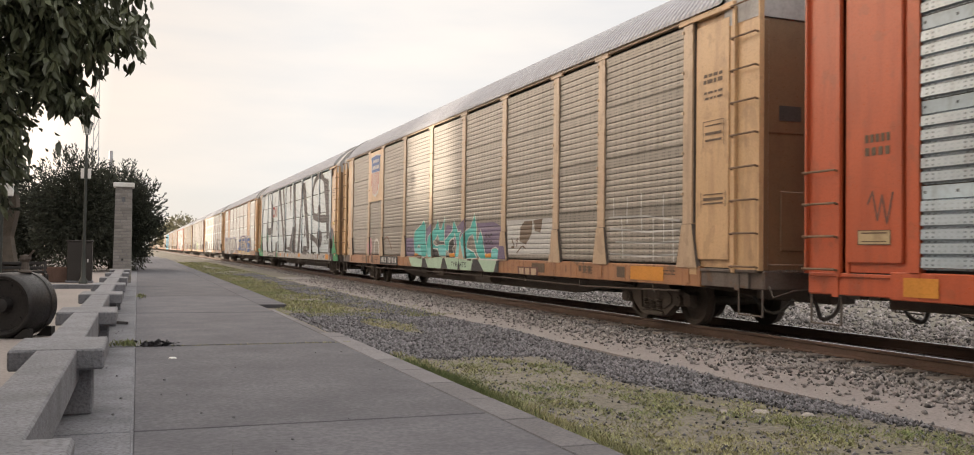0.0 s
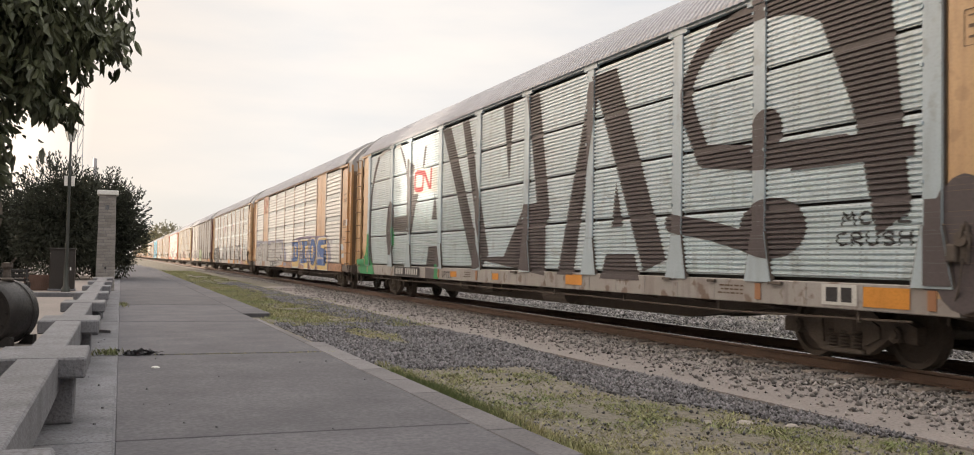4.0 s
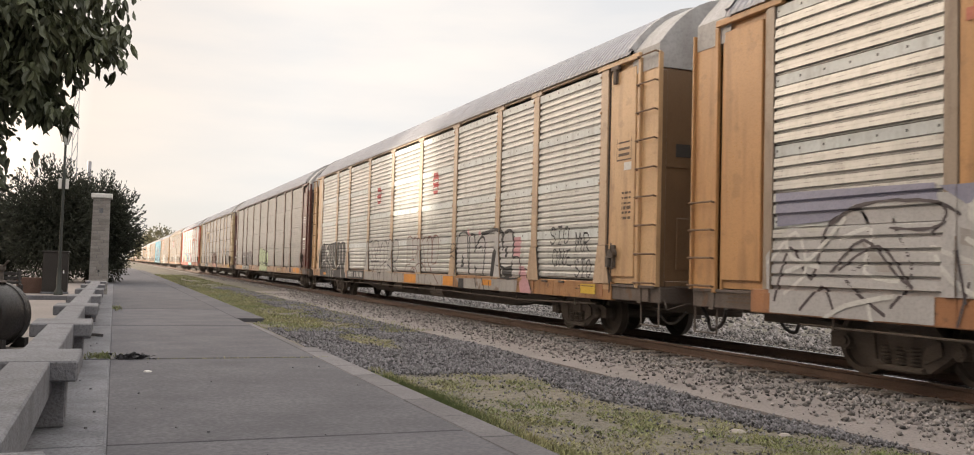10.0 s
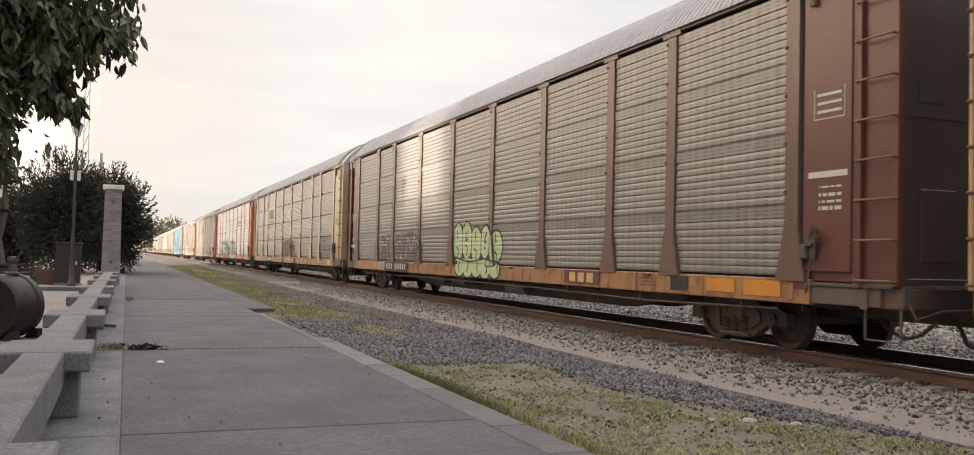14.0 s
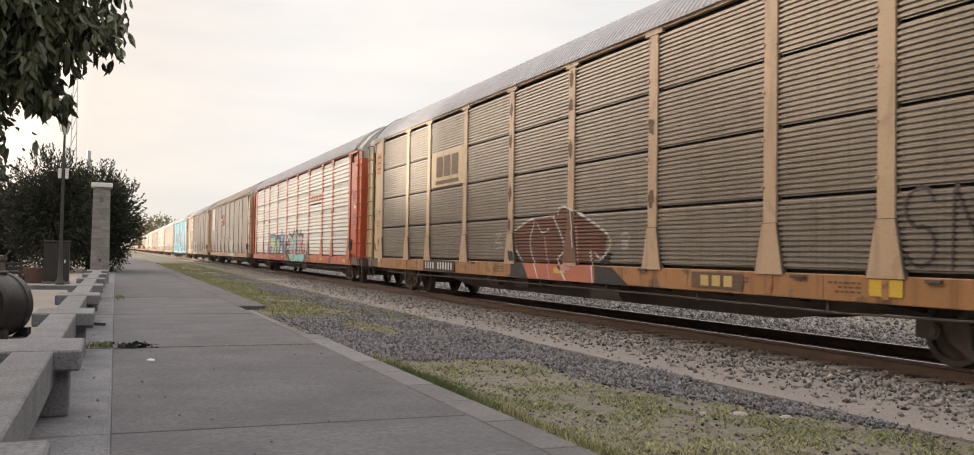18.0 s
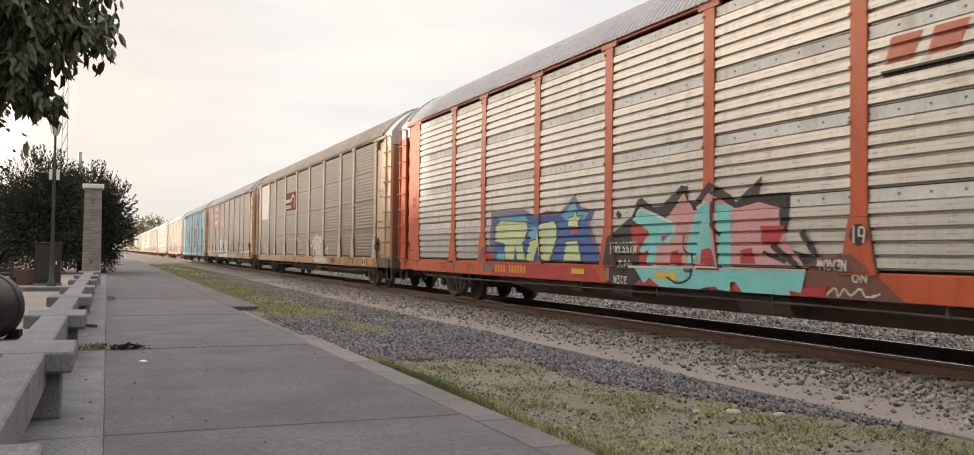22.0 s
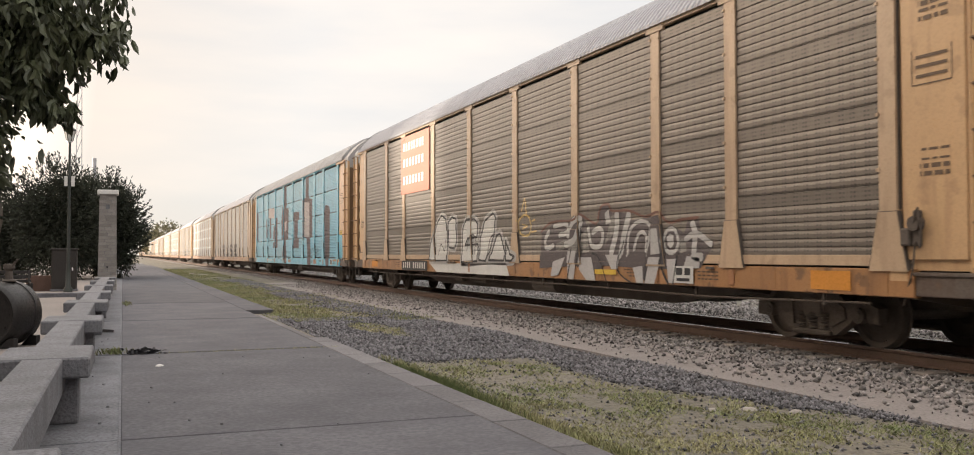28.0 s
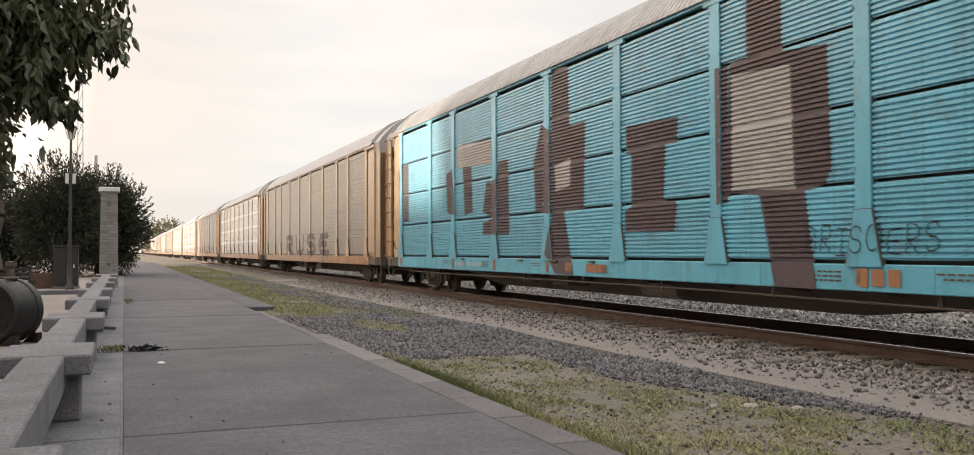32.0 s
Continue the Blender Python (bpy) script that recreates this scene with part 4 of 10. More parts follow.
def build_car(spec, near=True):
    """One covered car-carrier wagon; its origin lies on the rail tops at its middle."""
    car = thing("autorack_car", spec["label"], "railway wagon", "wagons of the train")
    body, sill, kind, mat = spec["body"], spec["sill"], spec["kind"], spec["sheet"]
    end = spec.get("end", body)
    part("underframe", underframe_data(), None, car, "dark sooty steel underframe")
    part("roof", roof_data(spec.get("roof", "roof"), near), None, car, "corrugated grey metal roof")
    blank = spec.get("blank", ())
    flare = spec.get("flare", True)
    y0, y1 = POSTS[0] - 0.35 - HL, POSTS[-1] + 0.35 - HL
    sides = (Matrix.Identity(4), FLIP)
    for side, turn in enumerate(sides):
        part("side_sill", sill_data(sill, y0, y1), None, car, "", turn)
        if near:
            part("brake_pipe", pipe_data(), None, car, "", turn)
        fine = near and side == 0
        for p in POSTS:
            part("post", post_data(spec.get("post", body), flare), None, car, "", turn @ Matrix.Translation((X_PANEL, p - HL, 0)))
        ph = POST_HALF if flare else 0.085
        for b in range(9):
            a, c = POSTS[b] + ph, POSTS[b + 1] - ph
            width, mid = c - a - 0.026, (a + c) / 2 - HL
            if b in blank and side == 0:
                m = Mesh().box(-0.03, 0.03, -width / 2, width / 2, 0, EAVE - SILL_TOP - 0.04, 0.006)
                m.box(-0.036, -0.03, -0.02, 0.02, 0.1, EAVE - SILL_TOP - 0.2)
                part("blank_panel", m, M[body], car, "plain painted steel panel", turn @ Matrix.Translation((X_PANEL, mid, SILL_TOP + 0.02)))
                continue
            if fine:
                for r in range(SHEETS):
                    mt = mat
                    if spec.get("upper") and b >= 8 and r >= 2:
                        mt = spec["upper"]
                    part("sheet", sheet_data(kind, width, mt, 1, spec.get("band")), None, car, "", turn @ Matrix.Translation((X_PANEL, mid, SILL_TOP + 0.03 + r * SHEET_H)))
            else:
                part("sheet", sheet_data(kind, width, mat, SHEETS, spec.get("band")), None, car, "", turn @ Matrix.Translation((X_PANEL, mid, SILL_TOP + 0.03)))
        m = Mesh().box(X_POST + 0.0, X_POST + 0.09, y0 - 0.1, y1 + 0.1, EAVE - 0.045, EAVE + 0.05, 0.008)
        rim = spec.get("eave", spec.get("post", body))
        if ("eave", rim) not in shared:
            shared["eave", rim] = m.data("eave_rail", M[rim])
        part("eave_rail", shared["eave", rim], None, car, "", turn)
    # black box put in for the shade behind the sheeting's gaps
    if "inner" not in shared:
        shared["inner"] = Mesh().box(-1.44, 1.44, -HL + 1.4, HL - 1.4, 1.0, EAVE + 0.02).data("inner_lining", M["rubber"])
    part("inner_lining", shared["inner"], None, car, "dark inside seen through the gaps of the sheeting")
    if spec.get("kick"):
        for b in range(9):
            a, q = POSTS[b] + 0.2, POSTS[b + 1] - 0.2
            part("kick_plate", Mesh().box(X_PANEL - 0.04, X_PANEL - 0.02, a - HL, q - HL, SILL_TOP + 0.025, KICK_TOP, 0.004), M[body], car)
    # the four corners: door panel and ladder; both ends
    for yflip in (0, 1):
        for xflip in (0, 1):
            t = Matrix.Scale(-1, 4, (0, 1, 0)) if yflip else Matrix.Identity(4)
            t = (Matrix.Scale(-1, 4, (1, 0, 0)) if xflip else Matrix.Identity(4)) @ t
            trailing = flare and yflip
            if trailing:
                panel, extras, tab = trailing_door_pieces(spec.get("door", body))
                pieces = [("end_door_panel", panel)] + extras
            else:
                pieces = door_pieces(spec.get("door", body), not flare)
            main = part(pieces[0][0], pieces[0][1], None, car, "", t)
            if trailing and near:
                for k in range(8):
                    part("hinge_tab", tab, None, main, "", (0, 0, 1.1 + 0.49 * k))
            panel, lad, stile, rung = ladder_pieces(spec.get("ladder", body))
            part("corner_panel", panel, None, car, "", t)
            for nm, me in pieces[1:]:
                part(nm, me, None, main)
            lo = part("ladder", lad, None, car, "", t)
            if not near:
                continue
            part("stile", stile, None, lo)
            for k in range(9 if flare else 4):
                part("rung", rung, None, lo, "", (0, 0, 1.03 + (0.485 if flare else 0.42) * k))
            if flare and spec.get("brake", True) and xflip == yflip == 0:
                hb, latch = brake_pieces()
                part("hand_brake", hb, None, car, "rusty hand brake with lever", t)
                part("door_latch", latch, None, car, "dark latch under the roof rail", t)
        t = FLIP if yflip else Matrix.Identity(4)
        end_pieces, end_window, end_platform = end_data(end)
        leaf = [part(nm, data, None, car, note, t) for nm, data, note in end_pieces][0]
        part("end_window", end_window, None, leaf, "dark slot window")
        part("end_platform", end_platform, None, car, "dark open step grating", t)
        part("roof_end", roof_end_data(spec.get("roof_end", "roof_end")), None, car, "pale smooth roof end", t)
        part("end_sill", end_sill_data(spec.get("tail_sill", "end_sill") if yflip else "end_sill"), None, car, "dusty brown end sill", t)
        cp, hose = coupler_pieces()
        c = part("coupler", cp, None, car, "rusty knuckle coupler", t)
        part("air_hose", hose, None, c, "black rubber air hose")
    add_trucks(car, near)
    return car


# ---- paint, boards and markings on the wagons ----
def circle(y, z, ry, rz, n=20, a0=0.0, a1=360.0):
    return [(y + ry * math.cos(radians(a0 + (a1 - a0) * k / n)), z + rz * math.sin(radians(a0 + (a1 - a0) * k / n))) for k in range(n + (a1 - a0 < 359))]


def stroke(points, w, round_ends=True):
    """Polygons that cover a polyline drawn w wide."""
    out = []
    for (a, b), (c, d) in zip(points, points[1:]):
        n = math.hypot(c - a, d - b) or 1e-6
        u, v = -(d - b) / n * w / 2, (c - a) / n * w / 2
        out.append([(a + u, b + v), (c + u, d + v), (c - u, d - v), (a - u, b - v)])
    for a, b in points if round_ends else points[1:-1]:
        out.append(circle(a, b, w / 2, w / 2, 8))
    return out


def splotch(y, z, ry, rz, seed):
    """A ragged stain."""
    rnd = random.Random(seed)
    return [(y + ry * rnd.uniform(0.55, 1.1) * math.cos(a * 0.393), z + rz * rnd.uniform(0.55, 1.1) * math.sin(a * 0.393)) for a in range(16)]


def bent(points, n=4):
    """A smooth curve through the points of a hand-drawn line."""
    if len(points) < 3:
        return points
    p = [points[0]] + list(points) + [points[-1]]
    out = []
    for a, b, c, d in zip(p, p[1:], p[2:], p[3:]):
        for k in range(n):
            t = k / n
            out.append(tuple(0.5 * (2 * v + (w - u) * t + (2 * u - 5 * v + 4 * w - x) * t * t + (3 * v - u - 3 * w + x) * t ** 3) for u, v, w, x in zip(a, b, c, d)))
    return out + [points[-1]]


def closed(points):
    return points + points[:1]


def arc(cx, cy, rx, ry, a0, a1, n=12):
    return [(cx + rx * math.cos(radians(a0 + (a1 - a0) * k / n)), cy + ry * math.sin(radians(a0 + (a1 - a0) * k / n))) for k in range(n + 1)]


GLYPHS = {
    "A": [[(0.05, 0), (0.5, 1), (0.95, 0)], [(0.25, 0.36), (0.75, 0.36)]],
    "C": [arc(0.58, 0.5, 0.45, 0.48, 60, 300, 14)],
    "D": [[(0.15, 0), (0.15, 1), (0.5, 1)] + arc(0.5, 0.5, 0.4, 0.5, 90, -90, 10) + [(0.15, 0)]],
    "E": [[(0.85, 0.95), (0.2, 0.9), (0.1, 0.5), (0.2, 0.08), (0.9, 0.05)], [(0.15, 0.5), (0.7, 0.52)]],
    "I": [[(0.5, 0), (0.5, 1)], [(0.15, 1), (0.85, 1)], [(0.15, 0), (0.85, 0)]],
    "J": [[(0.3, 1), (0.8, 1), (0.75, 0.3)] + arc(0.45, 0.25, 0.3, 0.25, 0, -170, 8)],
    "L": [[(0.2, 1), (0.15, 0.05), (0.9, 0.05)]],
    "M": [[(0.05, 0), (0.2, 1), (0.5, 0.4), (0.8, 1), (0.95, 0)]],
    "N": [[(0.1, 0), (0.15, 1), (0.85, 0.05), (0.88, 1)]],
    "O": [arc(0.5, 0.5, 0.42, 0.48, 0, 360, 18)],
    "P": [[(0.15, 0), (0.15, 1), (0.5, 1)] + arc(0.5, 0.74, 0.36, 0.26, 90, -90, 8) + [(0.15, 0.48)]],
    "R": [[(0.15, 0), (0.15, 1), (0.5, 1)] + arc(0.5, 0.74, 0.36, 0.26, 90, -90, 8) + [(0.2, 0.48), (0.9, 0)]],
    "S": [arc(0.5, 0.74, 0.36, 0.25, 20, 260, 10) + arc(0.5, 0.26, 0.38, 0.25, 80, -160, 10)],
    "T": [[(0.05, 0.95), (0.95, 0.95)], [(0.5, 0.95), (0.5, 0)]],
    "U": [[(0.1, 1), (0.12, 0.3)] + arc(0.5, 0.3, 0.38, 0.28, 180, 360, 10) + [(0.9, 1)]],
    "B": [[(0.15, 0), (0.15, 1), (0.5, 1)] + arc(0.5, 0.76, 0.3, 0.24, 90, -90, 8) + [(0.2, 0.52), (0.55, 0.52)] + arc(0.55, 0.26, 0.33, 0.26, 90, -90, 8) + [(0.15, 0)]],
    "H": [[(0.1, 0), (0.12, 1)], [(0.9, 0), (0.88, 1)], [(0.1, 0.5), (0.9, 0.5)]],
    "V": [[(0.02, 1), (0.5, 0), (0.98, 1)]],
    "W": [[(0.02, 1), (0.25, 0), (0.5, 0.8), (0.75, 0), (0.98, 1)]],
    "Y": [[(0.05, 1), (0.5, 0.5), (0.95, 1)], [(0.5, 0.5), (0.45, 0)]],
    "Z": [[(0.1, 0.95), (0.9, 0.95), (0.1, 0.05), (0.92, 0.05)]],
}


def lettering(word, ya, yb, z0, z1, w, lean=0.0, wave=0.0):
    """Strokes of a word from ya (its left end) to yb at heights z0 to z1."""
    out, n = [], len(word)
    for k, ch in enumerate(word):
        if ch not in GLYPHS:
            continue
        up = wave * math.sin(k * 2.1)
        for line in GLYPHS[ch]:
            pts = []
            for u, v in line:
                uu = (k + 0.08 + 0.84 * u + lean * (v - 0.5)) / n
                pts.append((ya + (yb - ya) * uu, z0 + up + (z1 - z0) * v))
            out += stroke(pts, w)
    return out


def clusters(polys):
    """Groups outlines that touch one another."""
    boxes = [[min(p[0] for p in q) - 0.01, max(p[0] for p in q) + 0.01, min(p[1] for p in q) - 0.01, max(p[1] for p in q) + 0.01, [q]] for q in polys]
    out = []
    for b in boxes:
        rest = []
        for o in out:
            if b[0] < o[1] and o[0] < b[1] and b[2] < o[3] and o[2] < b[3]:
                b = [min(b[0], o[0]), max(b[1], o[1]), min(b[2], o[2]), max(b[3], o[3]), o[4] + b[4]]
            else:
                rest.append(o)
        out = rest + [b]
    return [o[4] for o in out]


def spray(car, spec, polys, mat, layer=1, name="graffiti", label="", step=0.02):
    """Lays paint on a wagon, each separate patch as a part of its own."""
    groups = clusters(polys) if name != "stencil" else [polys]
    for g in groups:
        lay_paint(car, spec, g, mat, layer, name, label, step)


def lay_paint(car, spec, polys, mat, layer=1, name="graffiti", label="", step=0.02):
    """Lays paint on the side of a wagon, following sheeting, posts and sill. polys: outlines of (metres from the near gap, height)."""
    kind, flare = spec["kind"], spec.get("flare", True)
    off = 0.003 + 0.003 * layer
    ph = POST_HALF if flare else 0.085
    lo = max(SILL_LOW + 0.005, min(p[1] for q in polys for p in q))
    hi = min(EAVE - 0.03, max(p[1] for q in polys for p in q))
    cuts = {lo, hi, SILL_TOP}
    for r in range(SHEETS):
        for z, _ in PROFILES[kind]:
            cuts.add(SILL_TOP + 0.03 + r * SHEET_H + z)
    k = 0
    while lo + k * step < hi:
        cuts.add(lo + k * step)
        k += 1
    cuts = sorted(c for c in cuts if lo <= c <= hi)
    blanks = [(POSTS[b] + ph, POSTS[b + 1] - ph) for b in spec.get("blank", ())]
    zones = []
    last = HALF_GAP
    for p in POSTS:
        zones += [(last, p - ph, 0), (p - ph, p + ph, 1)]
        last = p + ph
    zones.append((last, L_CAR - HALF_GAP, 0))
    m = Mesh()
    for za, zb in zip(cuts, cuts[1:]):
        if zb - za < 0.002:
            continue
        zm = (za + zb) / 2
        spans = []
        for q in polys:
            xs = []
            for (a, b), (c, d) in zip(q, q[1:] + q[:1]):
                if (b <= zm) != (d <= zm):
                    low, high = min(b, d), max(b, d)
                    at = lambda z: a + (c - a) * (min(high, max(low, z)) - b) / (d - b)
                    xs.append((at(zm), at(za), at(zb)))
            xs.sort()
            spans += list(zip(xs[::2], xs[1::2]))
        spans.sort()
        merged = []
        for lo_side, hi_side in spans:
            if merged and lo_side[0] <= merged[-1][1][0] + 0.002:
                if hi_side[0] > merged[-1][1][0]:
                    merged[-1][1] = hi_side
            else:
                merged.append([lo_side, hi_side])
        for (a, a0, a1), (b, b0, b1) in merged:
            if zm < SILL_TOP:
                x = X_SILL - off - 0.006
                m.quad((x, a0 - HL, za), (x, b0 - HL, za), (x, b1 - HL, zb), (x, a1 - HL, zb))
                continue
            up = zm - SILL_TOP
            wide = 0.285 - 0.04 * up / 0.14 if up < 0.14 else 0.245 - 0.107 * (up - 0.14) / 0.52
            if flare and up < 0.66:
                row, last = [], HALF_GAP
                for p in POSTS:
                    row += [(last, p - wide, 0), (p - wide, p + wide, 1)]
                    last = p + wide
                row.append((last, L_CAR - HALF_GAP, 0))
            else:
                row = zones
            for u, v, post in row:
                c, d = max(a, u), min(b, v)
                if d - c < 0.003:
                    continue
                if post:
                    xa = xb = X_POST - off - (0.02 if zm < SILL_TOP + 0.66 or zm > EAVE - 0.11 else 0.0)
                elif u == HALF_GAP or v == L_CAR - HALF_GAP:
                    xa = xb = X_POST + 0.03 - off if d < L_CAR - 1.1 and c > 1.1 else X_POST - off - 0.05
                elif any(q0 <= (c + d) / 2 <= q1 and r0 <= zm <= r1 for q0, q1, r0, r1 in spec.get("plates", ())):
                    xa = xb = X_PANEL - 0.05 - off
                elif any(q0 <= (c + d) / 2 <= q1 for q0, q1 in blanks):
                    xa = xb = X_PANEL - 0.037 - off
                elif spec.get("kick") and zm < KICK_TOP:
                    xa = xb = X_PANEL - 0.04 - off
                else:
                    xa, xb = panel_x(kind, za + 1e-4) - off, panel_x(kind, zb - 1e-4) - off
                fit = lambda w: min(v, max(u, w)) - HL
                m.quad((xa, fit(a0), za), (xa, fit(b0), za), (xb, fit(b1), zb), (xb, fit(a1), zb))
    if not m.f:
        return None
    return part(name, m, M[mat], car, label)


def sign_plate(car, spec, ya, yb, z0, z1, mat, label):
    """A flat steel plate bolted over the sheeting, on which a badge is painted."""
    spec.setdefault("plates", []).append((ya, yb, z0, z1))
    m = Mesh().box(X_PANEL - 0.05, X_PANEL, ya - HL, yb - HL, z0, z1, 0.004)
    for y in (ya + 0.06, (ya + yb) / 2, yb - 0.06):
        for z in (z0 + 0.06, z1 - 0.06):
            m.tube((X_PANEL - 0.046, y - HL, z), (X_PANEL - 0.056, y - HL, z), 0.014, n=6)
    return part("sign_panel", m, M[mat], car, label)


def block(ya, yb, z0, z1):
    return [(ya, z0), (yb, z0), (yb, z1), (ya, z1)]


def bars(ya, yb, z0, z1, n, gap=0.25, skip=()):
    """n upright bars in a row: writing that is not lettered."""
    w = (yb - ya) / n
    return [block(ya + w * (k + gap / 2), ya + w * (k + 1 - gap / 2), z0, z1) for k in range(n) if k not in skip]


def number_board(car, spec, ya, yb, dark="spray_black", ink="spray_white", z0=0.76, z1=1.0, n=11):
    if dark:
        spray(car, spec, [block(yb, ya, z0 - 0.03, min(1.03, z1 + 0.03))], dark, 6, "number_board", "black board with white marks")
    d = ya - yb
    spray(car, spec, bars(ya - 0.05 * d, yb + 0.05 * d, z0 + 0.03, z1 - 0.025, n, 0.5, (4,)), ink, 7, "marking", "row of painted marks")


def data_marks(car, spec, yc, z, ink="label_ink", rows=4, width=0.5):
    """Small illegible stencilled lines on an end door panel."""
    out = []
    rnd = random.Random(int(yc * 100 + z * 10))
    for k in range(rows):
        a = yc - width / 2
        while a < yc + width / 2:
            w = rnd.uniform(0.05, 0.14)
            out.append(block(a, min(a + w, yc + width / 2), z - k * 0.09, z - k * 0.09 + 0.04))
            a += w + 0.03
    spray(car, spec, out, ink, 1, "stencil", "small stencilled lines", 0.05)


def sill_marks(car, seed):
    """Small stencilled lines, brown stains and brackets along the sill."""
    rnd = random.Random(40 + seed)
    for k, p in enumerate(POSTS):
        if k in (3, 4) or rnd.random() < 0.25:
            continue
        y = p + rnd.uniform(0.3, 0.5)
        m = Mesh()
        for r in range(rnd.choice((2, 3, 3))):
            a = y
            while a < y + rnd.uniform(0.35, 0.6):
                w = rnd.uniform(0.05, 0.12)
                x, z = X_SILL - 0.009, 0.93 - 0.055 * r
                m.quad((x, a - HL, z), (x, a + w - HL, z), (x, a + w - HL, z + 0.022), (x, a - HL, z + 0.022))
                a += w + 0.025
        part("stencil", m, M["label_ink"], car)
        s = Mesh()
        s.box(X_SILL - 0.016, X_SILL, p - 0.06 - HL, p + 0.06 - HL, 0.76, 0.99, 0.004)
        part("bracket", s, M["sill_orange"], car)
    for k in range(4):
        y = rnd.uniform(3, 26)
        m = Mesh().box(X_SILL - 0.05, X_SILL, y - HL, y + rnd.uniform(0.15, 0.3) - HL, 0.98, 1.02, 0.005)
        part("latch_bracket", m, M["iron_rust"], car)


def frame_mark(car, spec, ya, yb, z0, z1, ink="label_ink", fill=None):
    if fill:
        spray(car, spec, [block(min(ya, yb), max(ya, yb), z0, z1)], fill, 1, "placard", "small coloured placard")
    a, b, t = min(ya, yb), max(ya, yb), 0.012
    spray(car, spec, [block(a, b, z0, z0 + t), block(a, b, z1 - t, z1), block(a, a + t, z0, z1), block(b - t, b, z0, z1)], ink, 2, "marking_frame", "", 0.05)
    spray(car, spec, [block(a + 0.06, b - 0.06, z0 + (z1 - z0) * (0.2 + 0.28 * k), z0 + (z1 - z0) * (0.28 + 0.28 * k)) for k in range(3)], ink, 2, "stencil", "", 0.05)


# ---- the large sprayed pieces, wagon by wagon ----


def sprayed_1(c, s):
    q = []
    q += [[(18.9, 1.64), (18.03, 1.65), (17.88, 1.07), (18.84, 1.03)]]
    q += [[(16.66, 1.88), (16.02, 2.05), (15.97, 1.37), (16.65, 1.4)]]
    q += [[(14.81, 1.79), (14.57, 1.98), (14.12, 1.92), (13.71, 1.9), (13, 2.11), (13.01, 1.65), (13.24, 1.54), (13.76, 1.39), (14.79, 1.52)]]
    q += [[(12.13, 1.96), (10.87, 1.96), (10.43, 1.85), (10.42, 1.35), (10.13, 1.36), (9.99, 1.02), (10.48, 0.98), (11.64, 1.14)]]
    spray(c, s, q, "spray_purple", 1, "graffiti", "mauve sprayed haze behind the letters")
    q = []
    q += [[(16.9, 0.99), (16.63, 0.99), (16.33, 0.7), (16.98, 0.69)]]
    q += [[(14.89, 1.03), (14.74, 1.02), (14.38, 0.69), (15.1, 0.68)]]
    q += [[(13.49, 1.01), (13.36, 0.67), (13.59, 0.68)]]
    q += [[(12.38, 1.02), (11.98, 1.01), (11.46, 0.68), (12.51, 0.67)]]
    q += [[(15.64, 1.52), (14.83, 1.52), (14.79, 1.41), (15.39, 1.39)]]
    q += [[(15.92, 1.31), (15.62, 1.32), (15.28, 1.09), (15.76, 1.05)]]
    q += [[(14.4, 1.48), (13.97, 1.6), (13.92, 1.35), (14.09, 1.15), (14.41, 1.18)]]
    q += [[(17.21, 1.32), (16.98, 1.4), (16.88, 1.05)]]
    q += [[(10.65, 1.03), (10.49, 1.02), (10.5, 0.69), (10.82, 0.67)]]
    spray(c, s, q, "spray_black", 2, "graffiti", "black gaps between the letters")
    q = []
    q += [[(18.48, 1.01), (16.9, 1.01), (17.03, 0.68), (18.06, 0.69)]]
    q += [[(16.64, 0.99), (14.88, 1.06), (15.11, 0.68), (16.31, 0.7)]]
    q += [[(14.75, 1.03), (13.49, 1.04), (13.6, 0.67), (14.38, 0.68)]]
    q += [[(13.54, 1.01), (12.32, 1.02), (12.49, 0.68), (13.35, 0.7)]]
    q += [[(11.96, 1.01), (10.64, 1.02), (10.86, 0.68), (11.49, 0.69)]]
    spray(c, s, q, "spray_mint", 2, "graffiti", "pale mint lower halves of the letters")
    q = []
    q += stroke(closed([(17.93, 1.59), (17.85, 1.83), (17.13, 2.02), (16.89, 2.16), (16.64, 1.98), (16.69, 1.55), (16.4, 1.1), (16.81, 1.04), (17.03, 1.06), (17.22, 1.37), (17.45, 1.42), (17.73, 1.15), (17.87, 1.29)]), 0.07)
    q += stroke(closed([(16.32, 1.15), (16.36, 1.4), (16.25, 1.64), (15.9, 1.85), (15.64, 1.91), (15.46, 2.14), (15.25, 1.83), (15.05, 1.87), (14.81, 2.19), (14.84, 1.52), (15.28, 1.53), (15.45, 1.71), (15.75, 1.54), (15.9, 1.54), (15.86, 1.42), (15.46, 1.35), (15.35, 1.39), (14.82, 1.4), (14.63, 1.33), (14.69, 1.08), (15.25, 1.09), (15.42, 1.3), (15.93, 1.32), (15.89, 1.06), (16.16, 1)]), 0.07)
